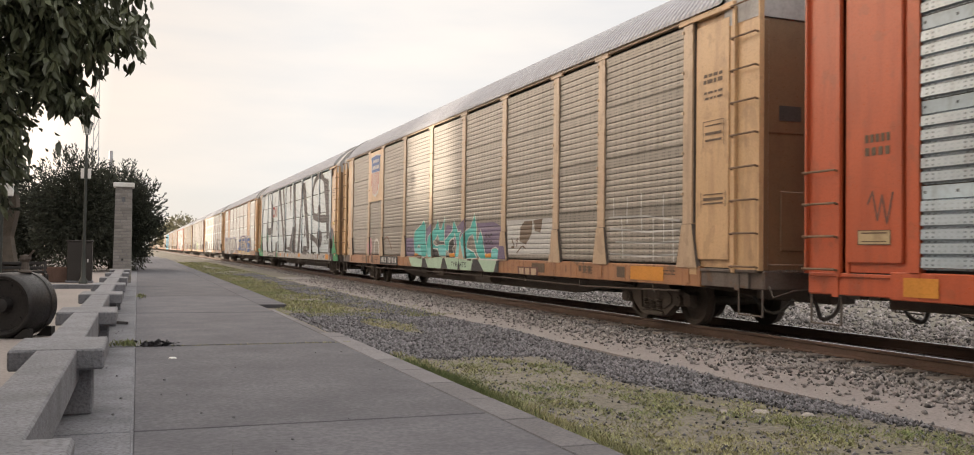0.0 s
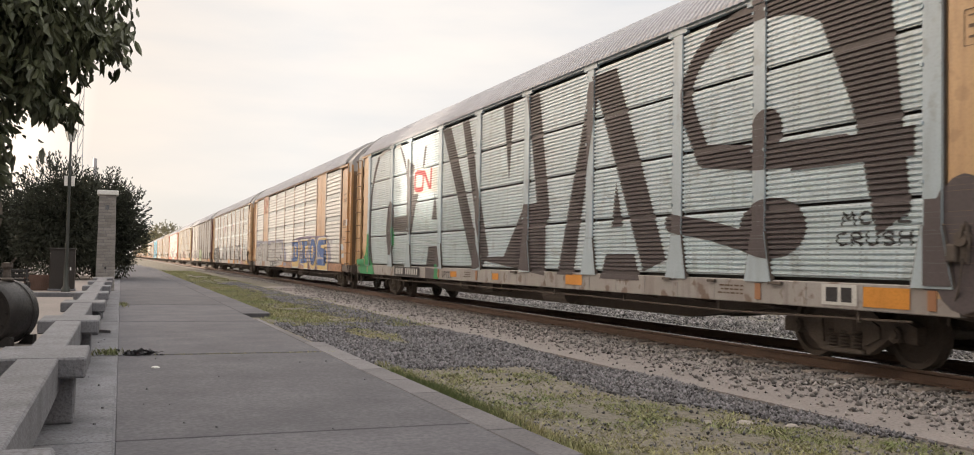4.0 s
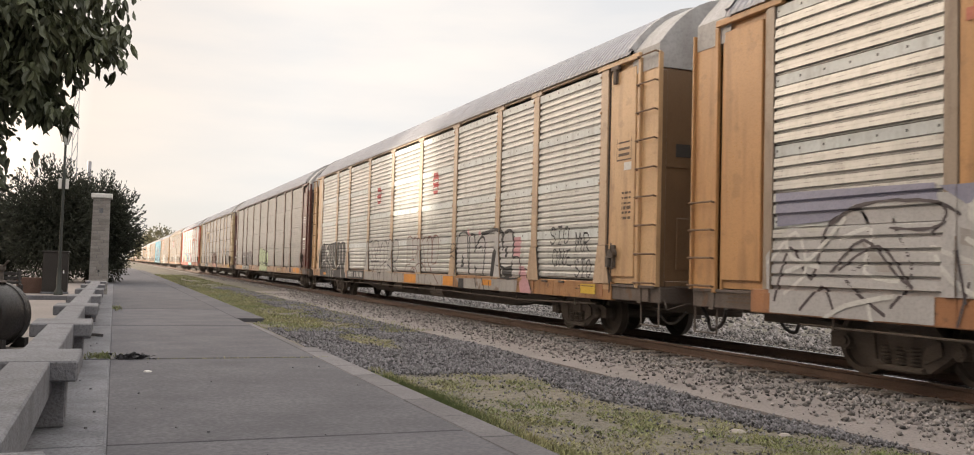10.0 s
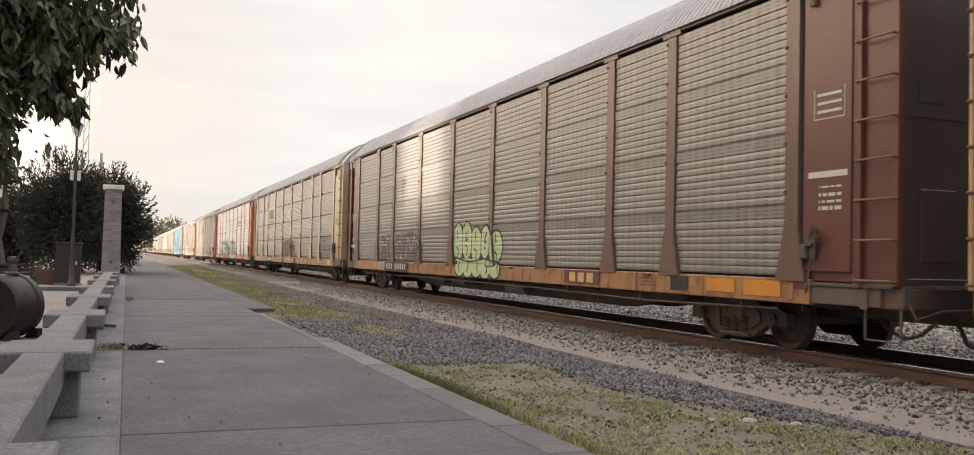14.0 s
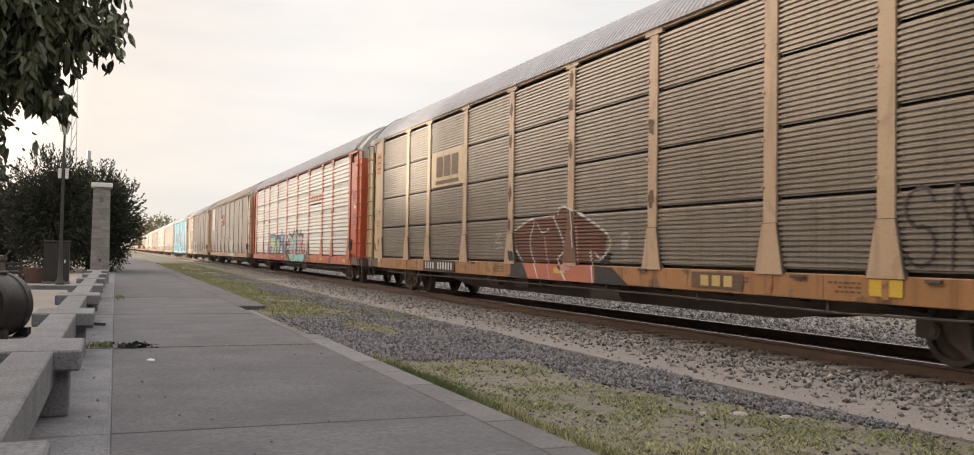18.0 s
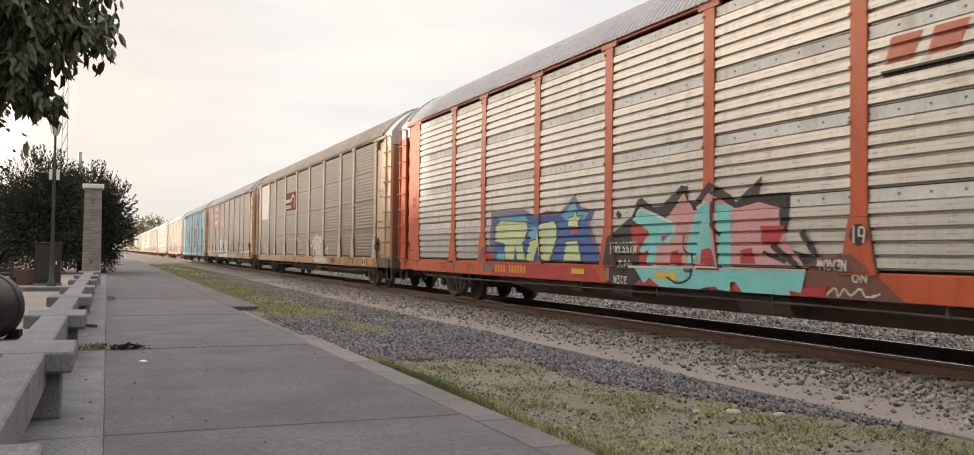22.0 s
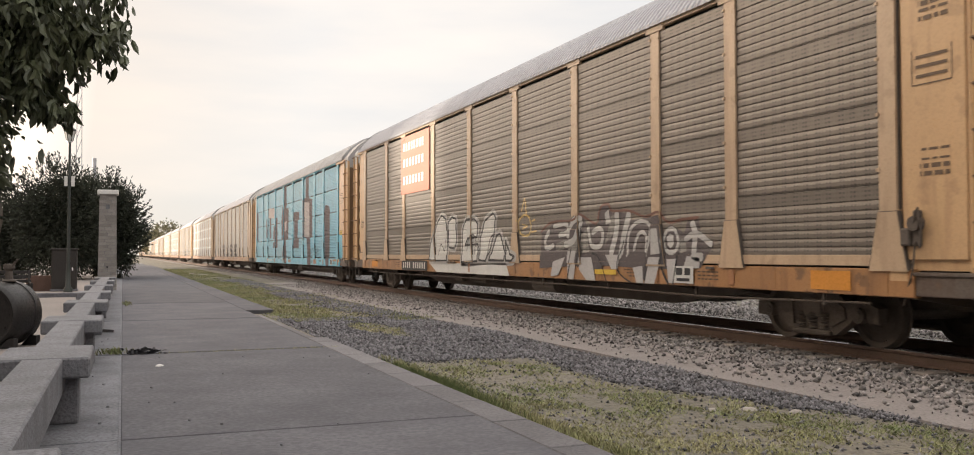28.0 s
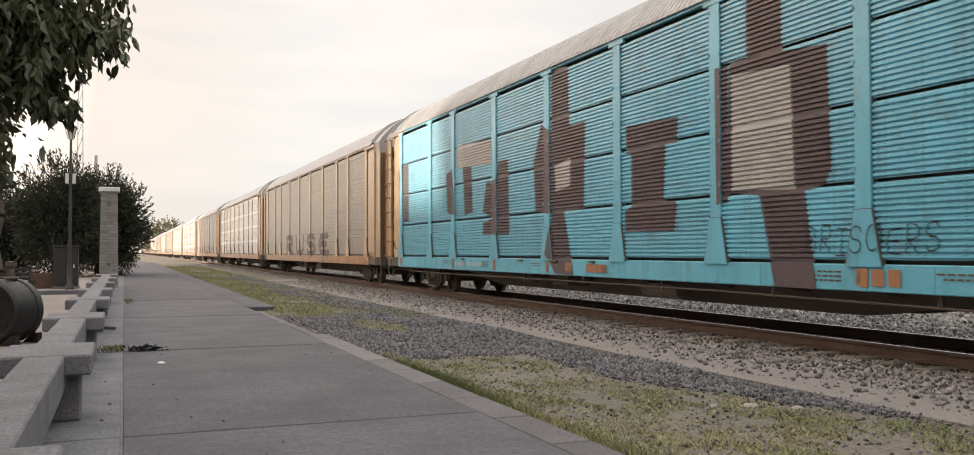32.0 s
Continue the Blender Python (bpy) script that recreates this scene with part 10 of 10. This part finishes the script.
def build_near_tree():
    rnd = random.Random(11)
    t = thing("ficus_tree", "ficus tree with dark drooping leaves over the bench", "tree", at=(-2.6, 5.6, 0))
    m = Mesh()
    limb(m, (0, 0, 0), (0.15, 0, 2.0), 0.16, 0.12, rnd)
    for b in ((1.7, -0.3, 3.1), (1.3, 0.5, 3.6), (0.6, -0.8, 3.9), (-0.7, 0.4, 3.8), (1.5, 0.2, 3.3)):
        limb(m, (0.15, 0, 1.95), b, 0.07, 0.015, rnd)
    part("trunk", m, M["bark"], t, smooth=True)
    spots = []
    # lobes of the crown: middle, radii, leaves
    for mid, radii, count in (((1.85, -0.4, 2.78), (0.5, 0.6, 0.45), 4200), ((2.16, -0.4, 2.44), (0.2, 0.4, 0.23), 900), ((2.36, -0.4, 2.48), (0.21, 0.32, 0.19), 430), ((2.52, -0.4, 2.54), (0.13, 0.25, 0.15), 120),
                              ((2.16, -0.4, 2.2), (0.17, 0.3, 0.14), 420), ((2.28, -0.4, 2.1), (0.09, 0.2, 0.08), 75), ((1.86, -0.4, 2.0), (0.19, 0.4, 0.42), 1500), ((2.28, -0.4, 2.9), (0.38, 0.5, 0.28), 900),
                              ((1.1, -0.1, 2.9), (0.9, 0.9, 0.9), 5000), ((0.1, 0.3, 3.3), (1.5, 1.5, 1.0), 6000)):
        spots += crown_spots(rnd, mid, radii, count, max(12, count // 9), 0.05)
    # single leaves hanging from the rim
    for x, z, n in ((2.62, 2.5, 3), (2.6, 2.36, 4), (2.52, 2.32, 4), (2.38, 2.28, 3), (2.37, 2.06, 3), (2.2, 1.86, 2), (2.1, 1.82, 3), (2.62, 2.62, 3), (2.28, 2.04, 4)):
        for _ in range(n):
            spots.append((Vector((x + rnd.uniform(-0.05, 0.02), -0.4 + rnd.uniform(-0.1, 0.1), z + rnd.uniform(-0.03, 0.05))), Vector((0.4, 0, -0.6))))
    part("crown", leaf_mass("crown", spots, 0.084, 0.038, M["leaf"], rnd, 0.7), None, t, "dark green drooping leaves")
    return t


def build_bushy_tree(x, y, r, h, seed, count=34000, low=0.1):
    rnd = random.Random(seed)
    t = thing("bushy_tree", "dense dark evergreen tree with a ragged crown", "tree", "trees beside the platform", at=(x, y, 0))
    m = Mesh()
    limb(m, (0, 0, 0), (0, 0, h * 0.6), 0.16, 0.07, rnd)
    for k in range(7):
        a = k * 0.9
        limb(m, (0, 0, h * 0.25 + 0.08 * k), (r * 0.6 * math.cos(a), r * 0.6 * math.sin(a), h * (0.45 + 0.06 * k)), 0.05, 0.012, rnd)
    part("trunk", m, M["bark"], t, smooth=True)
    spots = crown_spots(rnd, (0, 0, (h + low) / 2), (r, r, (h - low) / 2), count, 420, 0.12)
    for _ in range(150):
        d = Vector((rnd.gauss(0, 1), rnd.gauss(0, 1), rnd.gauss(0.4, 0.8))).normalized()
        base = Vector((d.x * r, d.y * r, (h + low) / 2 + d.z * (h - low) / 2))
        for k in range(14):
            spots.append((base + d * 0.04 * k + Vector((rnd.uniform(-0.05, 0.05), rnd.uniform(-0.05, 0.05), 0.03 * k)), (d + Vector((0, 0, 0.8))).normalized()))
    part("crown", leaf_mass("crown", spots, 0.19, 0.07, M["leaf_dark"], rnd, 0.15), None, t, "dense dark foliage")
    return t


build_near_tree()
build_bushy_tree(-3.1, 53.0, 2.05, 5.75, 3)
build_bushy_tree(-0.85, 56.0, 1.9, 5.4, 5)
build_bushy_tree(-5.6, 57.0, 1.7, 4.6, 8, 18000)
build_bushy_tree(-1.5, 62.0, 2.2, 5.4, 13, 14000)


def build_shade_tree():
    rnd = random.Random(31)
    t = thing("shade_tree", "broad brown-trunked shade tree on the forecourt", "tree", at=(-3.75, 30.0, 0))
    m = Mesh()
    limb(m, (0, 0, 0), (0, 0, 3.4), 0.46, 0.4, rnd, 4)
    for k in range(7):
        a = k * 0.9
        limb(m, (0, 0, 3.1), (-0.8 + 1.2 * math.cos(a), 2.2 * math.sin(a), 5.5 + 0.3 * k), 0.16, 0.03, rnd)
    part("trunk", m, M["bark"], t, smooth=True)
    spots = crown_spots(rnd, (-0.9, 0, 6.6), (2.1, 2.6, 2.6), 9000, 190, 0.3)
    spots += crown_spots(rnd, (-0.35, -0.6, 3.4), (0.95, 1.0, 1.5), 5200, 120, 0.1)
    part("crown", leaf_mass("crown", spots, 0.2, 0.09, M["leaf_dark"], rnd, 0.4), None, t, "dark green foliage")


build_shade_tree()


def build_far_trees():
    rnd = random.Random(77)
    for x, y, r, h in ((14, 330, 5.0, 12.5), (20, 335, 5, 10.5), (9.5, 340, 4, 9.5), (25.5, 345, 4.5, 9.5), (31, 350, 5, 8.5)):
        t = thing("far_tree", "pale sunlit tree far along the line", "tree", "far trees", at=(x, y, 0))
        m = Mesh()
        limb(m, (0, 0, 0), (0, 0, h * 0.6), 0.3, 0.15, rnd)
        part("trunk", m, M["bark"], t)
        spots = crown_spots(rnd, (0, 0, h * 0.62), (r, r, h * 0.38), 1500, 60, 0.4)
        part("crown", leaf_mass("crown", spots, 0.9, 0.45, M["leaf_far"], rnd, 0.1), None, t)
    m = []
    for k in range(1400):
        x = rnd.uniform(-75, -7.5)
        m.append((Vector((x, 150 + rnd.uniform(-2, 2), rnd.uniform(0.8, 3.6 + 1.2 * noise.noise((x * 0.1, 0, 0))))), Vector((0, -1, 0.3))))
    tagged(new("far_hedge", leaf_mass("far_hedge", m, 1.3, 0.7, M["leaf_dark"], rnd, 0.1)), "dark hedge closing the far side of the forecourt", "hedge", kind="stuff")


build_far_trees()
fence = Mesh().box(-30, -7.0, 132.0, 132.3, 0.0, 0.95, 0.02)
tagged(part("far_wall", fence, M["far_wall"]), "low pale wall across the forecourt", "wall", kind="structure")


def build_masts():
    for name, label, x, y, h, w, top in (("antenna_mast", "slim grey antenna mast behind the trees", -4.1, 150, 15.6, 0.22, 1), ("radio_tower", "tall pale lattice radio tower far off", -12.9, 310, 56.0, 1.1, 0)):
        t = thing(name, label, "mast", at=(x, y, 0))
        m = Mesh()
        n = 12
        for sx in (-1, 1):
            for sy in (-1, 1):
                m.tube((sx * w, sy * w, 0), (sx * w * 0.5, sy * w * 0.5, h), 0.05 if top else 0.1, n=5)
        for k in range(n):
            z0, z1 = h * k / n, h * (k + 1) / n
            q0, q1 = w * (1 - 0.5 * k / n), w * (1 - 0.5 * (k + 1) / n)
            for s in (-1, 1):
                m.tube((-q0, s * q0, z0), (q1, s * q1, z1), 0.03 if top else 0.06, n=4)
                m.tube((s * q0, q0, z0), (s * q1, -q1, z1), 0.03 if top else 0.06, n=4)
        part("lattice", m, M["roof"], t)
        if top:
            part("aerial", Mesh().tube((0, 0, h - 2.6), (0, 0, h + 0.3), 0.28, n=8), M["roof"], t, "bundle of aerials")


build_masts()


# ---- litter ----
def build_litter():
    rnd = random.Random(40)
    heap = [(Vector((0.2 + rnd.gauss(0.08, 0.09), 13.15 + rnd.gauss(0, 0.05), rnd.uniform(0.004, 0.05))), Vector((rnd.uniform(-1, 1), rnd.uniform(-1, 1), 0.2))) for _ in range(90)]
    tagged(new("dead_leaves", leaf_mass("dead_leaves", heap, 0.09, 0.05, M["black"], rnd, 0.05)), "small heap of dark dead leaves on the pavement", "leaves", kind="stuff")
    weeds = [(Vector((-0.12 + rnd.gauss(0, 0.12), 13.2 + rnd.gauss(0, 0.06), 0.0)), Vector((rnd.uniform(-0.6, 0.6), rnd.uniform(-0.6, 0.6), 1))) for _ in range(90)]
    weeds += [(Vector((0.1 + rnd.gauss(0, 0.05), 26.0 + rnd.gauss(0, 0.5), 0.0)), Vector((rnd.uniform(-0.6, 0.6), rnd.uniform(-0.6, 0.6), 1))) for _ in range(60)]
    tagged(new("weeds", leaf_mass("weeds", weeds, 0.1, 0.02, M["grass"], rnd, 0.0)), "dry weeds in a pavement joint", "weeds", kind="stuff")
    m = Mesh().prism([(-0.42, 17.2), (-0.4, 17.3), (-0.12, 17.0), (-0.13, 16.88)], "z", 0.003, 0.05)
    tagged(part("concrete_shard", m, M["kerb"]), "pale broken concrete shard on the pavement edge", "rubble")
    m = Mesh().lathe((0.42, 11.6, 0.002), (0, 0, 1), [(0, 0.0), (0, 0.05), (0.012, 0.045), (0.02, 0.02), (0.02, 0.0)], 7)
    tagged(part("paper_scrap", m, M["white"]), "crumpled white paper scrap on the pavement", "litter")
    for x, y, r in ((5.28, 6.86, 0.1), (5.6, 6.6, 0.07), (4.95, 6.95, 0.06)):
        m = Mesh().lathe((x, y, GROUND_Z - 0.01), (0, 0, 1), [(0, 0.0), (0.01, r), (0.035, r * 0.85), (0.05, r * 0.5), (0.052, 0.0)], 7)
        tagged(part("pale_stone", m, M["field_stone"]), "pale flat stone lying in the dry grass", "stone", "pale stones")
    for k in range(26):
        x, y = rnd.choice((rnd.uniform(-0.3, -0.02), rnd.uniform(0.05, 2.6))), rnd.uniform(5.5, 16)
        r = rnd.uniform(0.006, 0.016)
        m = Mesh().lathe((x, y, 0.0), (0, 0, 1), [(0, r), (r, r * 0.8), (r * 1.2, 0.0)], 5)
        tagged(part("pebble", m, M["gravel"]), "small dark pebble on the concrete", "pebble", "pebbles on the pavement")


build_litter()


# ---- stones, grass, ties and slabs ----
def stones(name, places, label, mat):
    """Angular stones as one object: places are (x, y, z, size)."""
    rs = np.random.RandomState(5)
    p = np.array(places)
    n = len(p)
    base = np.array([(1, 0, 0), (-1, 0, 0), (0, 1, 0), (0, -1, 0), (0, 0, 1), (0, 0, -1)], float)
    v = base[None] * rs.uniform(0.55, 1.25, (n, 6, 3)) + rs.uniform(-0.3, 0.3, (n, 6, 3))
    a = rs.uniform(0, 6.28, n)
    c, s = np.cos(a)[:, None], np.sin(a)[:, None]
    x, y = v[:, :, 0] * c - v[:, :, 1] * s, v[:, :, 0] * s + v[:, :, 1] * c
    v = np.stack([x, y, v[:, :, 2] * 0.95], -1) * p[:, None, 3:4] + p[:, None, :3]
    tri = np.array([(0, 2, 4), (2, 1, 4), (1, 3, 4), (3, 0, 4), (2, 0, 5), (1, 2, 5), (3, 1, 5), (0, 3, 5)])
    f = (tri[None] + 6 * np.arange(n)[:, None, None]).reshape(-1)
    me = bpy.data.meshes.new(name)
    me.vertices.add(n * 6)
    me.vertices.foreach_set("co", v.reshape(-1))
    me.loops.add(len(f))
    me.loops.foreach_set("vertex_index", f.astype(np.int32))
    me.polygons.add(n * 8)
    me.polygons.foreach_set("loop_start", np.arange(0, n * 24, 3, dtype=np.int32))
    me.polygons.foreach_set("loop_total", np.full(n * 8, 3, dtype=np.int32))
    me.materials.append(mat)
    me.update(calc_edges=True)
    me.validate()
    return tagged(new(name, me), label, name.replace("_", " "), kind="stuff")


def grass_here(x, y):
    """How grassy the ground is between the kerb and the worn strip, 0 to 1."""
    n = noise.noise((x * 0.9, y * 0.35, 4)) + 0.5 * noise.noise((x * 2.5, y * 1.4, 8))
    if y < 11.6:
        edge = 4.75 + max(0, 8.5 - y) * 0.32
        q = 1.0 if x < edge else 1 - (x - edge) / 0.5
        q = min(q, (11.6 - y) / 0.8)
    elif y < 20:
        q = 1 - abs(x - 4.5) / 0.75 - abs(y - 17) / 2.4
    else:
        q = 1 - abs(x - 4.2) / 1.1 + 0.1
    return q + 0.55 * n


def scatter():
    rnd = random.Random(6)
    gravel, ballast, blades = [], [], []
    while len(gravel) < 62000:
        y = 3.2 + 50 * rnd.random() ** 2.0
        x = rnd.uniform(3.1, near_edge(y) + 0.04)
        g = grass_here(x, y)
        if g > 0.15 and rnd.random() < min(0.965, 0.5 + g):
            continue
        gravel.append((x, y, ground_height(x, y) + rnd.uniform(-0.004, 0.014), rnd.choice((0.011, 0.015, 0.02, 0.028)) * (1 + y / 70) * (0.75 if g > 0.1 else 1.0)))
    while len(ballast) < 66000:
        y = 2.5 + 95 * rnd.random() ** 1.6
        x = rnd.uniform(7.7, 15.5)
        if x > 12.9 and rnd.random() < 0.3:
            continue
        if 7.7 < x < 8.1 and rnd.random() < 0.5:
            continue
        z = -0.068 if 8.15 < x < 11.6 else -0.1 if x < 12.6 else -0.095
        ballast.append((x, y, z + rnd.uniform(-0.004, 0.02), rnd.uniform(0.013, 0.034) * (1 + y / 90)))
    for _ in range(26000):
        x, y = 13.0 + 24 * rnd.random() ** 1.3, 3 + 90 * rnd.random() ** 1.3
        ballast.append((x, y, GROUND_Z + rnd.uniform(-0.005, 0.02), rnd.uniform(0.03, 0.075) * (1 + y / 110)))
    for _ in range(7000):
        y = 3 + 40 * rnd.random() ** 1.5
        x = near_edge(y) + 0.1 + (far_edge(y) - near_edge(y)) * rnd.random() ** 0.5
        ballast.append((x, y, -0.04, rnd.choice((0.009, 0.012, 0.018, 0.026, 0.036))))
    stones("dark_gravel", gravel, "dark blue-grey gravel between platform and line", M["gravel"])
    stones("track_ballast", ballast, "pale angular ballast stones round the ties", M["ballast"])
    v, f = [], []
    count = 0
    while count < 72000:
        y = 3.4 + 46 * rnd.random() ** 1.8
        x = rnd.uniform(3.06, 6.1)
        g = grass_here(x, y)
        tall = 1.0
        if x < 3.35 and 5 < y < 12:
            g, tall = 1.0, 2.2
        g *= 1.5 * max(0.0, 0.36 + noise.noise((x * 1.8, y * 1.3, 20)) + 0.7 * noise.noise((x * 5.5, y * 4.0, 31)))
        if x < 3.35 and 5 < y < 12:
            g = 1.0
        if rnd.random() > g:
            continue
        count += 1
        h = rnd.uniform(0.008, 0.034) * tall * (1 + y / 80)
        w = rnd.uniform(0.003, 0.007) * (1 + y / 16)
        a = rnd.uniform(0, 6.28)
        dx, dy = math.cos(a), math.sin(a)
        tip = rnd.uniform(-0.045, 0.045), rnd.uniform(-0.045, 0.045)
        z = ground_height(x, y) - 0.004
        i = len(v)
        v += [(x - dx * w, y - dy * w, z), (x + dx * w, y + dy * w, z), (x + tip[0], y + tip[1], z + h)]
        f.append((i, i + 1, i + 2))
    # thin turf and dry weeds along the far platform
    for _ in range(26000):
        y = 19 + 75 * rnd.random() ** 1.4
        x = 3.35 + 3.2 * rnd.random() ** 1.3
        if noise.noise((x * 1.1, y * 0.3, 14)) + 0.5 * noise.noise((x * 2.7, y * 0.9, 3)) < -0.1 - 0.15 * (x < 4.2):
            continue
        i, w, a = len(v), rnd.uniform(0.008, 0.018) * (1 + y / 40), rnd.uniform(0, 6.28)
        dx, dy, z = math.cos(a) * w, math.sin(a) * w, GROUND_Z
        v += [(x - dx, y - dy, z), (x + dx, y + dy, z), (x + rnd.uniform(-0.06, 0.06), y + rnd.uniform(-0.06, 0.06), z + rnd.uniform(0.03, 0.10))]
        f.append((i, i + 1, i + 2))
    # weeds in one joint of the platform
    for _ in range(150):
        x, y = 0.05 + 2.9 * rnd.random() ** 0.7, 13.15 + rnd.uniform(-0.045, 0.045)
        i, w = len(v), rnd.uniform(0.004, 0.01)
        v += [(x - w, y, -0.012), (x + w, y, -0.012), (x + rnd.uniform(-0.03, 0.03), y + rnd.uniform(-0.02, 0.02), rnd.uniform(0.0, 0.022))]
        f.append((i, i + 1, i + 2))
    tagged(new("dry_grass", raw("dry_grass", v, f, M["grass"])), "patchy yellow-green dry grass along the kerb", "grass", kind="stuff")

    v, f = [], []
    for _ in range(5200):
        x, y = 3.08 + abs(rnd.gauss(0, 0.2)), 9.2 + rnd.gauss(0, 0.85)
        i, w = len(v), rnd.uniform(0.004, 0.008)
        v += [(x - w, y, -0.11), (x + w, y, -0.11), (x + rnd.uniform(-0.06, 0.06), y + rnd.uniform(-0.05, 0.05), -0.09 + rnd.uniform(0.03, 0.14) * max(0.25, 1 - (x - 3.08) * 2.2))]
        f.append((i, i + 1, i + 2))
    tagged(new("grass_tuft", raw("grass_tuft", v, f, M["grass_green"])), "tall green grass tufts against the kerb", "grass", kind="stuff")


scatter()

tie_mesh = Mesh().prism([(-1.3, -0.2), (1.3, -0.2), (1.3, -0.055), (1.27, -0.04), (0.5, -0.045), (0.4, -0.065), (-0.4, -0.065), (-0.5, -0.045), (-1.27, -0.04), (-1.3, -0.055)], "y", -0.12, 0.12)
tie_data = tie_mesh.data("tie", M["tie"])
for k in range(296):
    part("tie", tie_data, None, TRACK, "", pose(0.02 * noise.noise((k * 3.1, 0, 0)), -4 + 0.6 * k, 0, 0, 0, 0.6 * noise.noise((k * 1.7, 5, 0))))

# platform slabs and kerb stones
pave = bpy.data.objects["pavement"]
WIDE_JOINTS = (13.15, 19.8, 26.6)
joints = [-5.5, 0.6, 7.1, 13.15, 19.8, 26.6] + [33.2 + 6.6 * k for k in range(17)]
for k, (a, b) in enumerate(zip(joints, joints[1:])):
    for x0, x1 in ((0.0, 2.735), (-1.0, -0.012)):
        lift = 0.003 * noise.noise((k * 2.3, x0, 0))
        m = Mesh().box(x0, x1, a + (0.05 if a in WIDE_JOINTS else 0.016), b - (0.05 if b in WIDE_JOINTS else 0.016), -0.06, lift, 0.012)
        part("slab", m, M["concrete"] if x0 == 0 else M["concrete_old"], pave)
kerb = tagged(part("kerb", Mesh().box(2.76, 2.8, -6, 140, -0.3, -0.03), M["kerb"]), "worn pale concrete kerb stones along the platform", "kerb", kind="structure")
y = -5.0
k = 0
while y < 120:
    ln = (2.2, 1.05, 1.95, 0.72, 2.6)[k % 5]
    if 6 < y < 10.6:
        ln = 1.05
    x1 = 3.06 if y < 14.6 else 2.86 if y < 21.2 else 3.4
    if not 21.2 < y + ln / 2 < 22.4:
        m = Mesh().box(2.742, x1 + 0.012 * noise.noise((k * 3.0, 1, 0)), y + 0.006, y + ln - 0.006, -0.2, 0.004 * noise.noise((k * 1.9, 7, 0)), 0.014)
        part("kerb_stone", m, M["kerb"] if y < 21 else M["concrete"], kerb)
    y += ln
    k += 1
crack = Mesh()
for pts in ([(0.62, 5.0), (0.66, 5.6), (0.6, 6.1), (0.64, 6.5)], [(-0.6, 6.85), (-0.3, 6.95), (0.0, 6.98)]):
    for (xa, ya), (xb, yb) in zip(pts, pts[1:]):
        crack.quad((xa - 0.004, ya, 0.003), (xa + 0.004, ya, 0.003), (xb + 0.003, yb, 0.003), (xb - 0.003, yb, 0.003))
part("crack", crack, M["black"], pave, "thin dark crack")


# ---- what moves: the train rolls towards the camera ----
def gap_at(t):
    """Where the gap ahead of the second wagon stands on the line at t seconds."""
    q = (t - 14.0) / 16.0
    return -0.1274 * q ** 3 + 0.6317 * q * q - 136.658 * q - 109.838


def motions():
    times = [0.0, 0.1, 0.3, 0.6] + [float(k) for k in range(1, 32)] + [31.4, 31.7, 31.9, 32.0]
    for k, c in enumerate(CARS):
        walk(c, [(t, pose(TRACK_X, gap_at(t) + (k - 1) * L_CAR + HL, RAIL_TOP)) for t in times])
    step = 1.35 * WHEEL_R / 8.55
    n = math.ceil(32.0 / step)
    spins = [(32.0 * k / n, math.degrees((gap_at(32.0 * k / n) - gap_at(0.0)) / WHEEL_R)) for k in range(n + 1)]
    for w, y in WHEELS:
        walk(w, [(t, pose(0, y, WHEEL_R, a)) for t, a in spins])


motions()
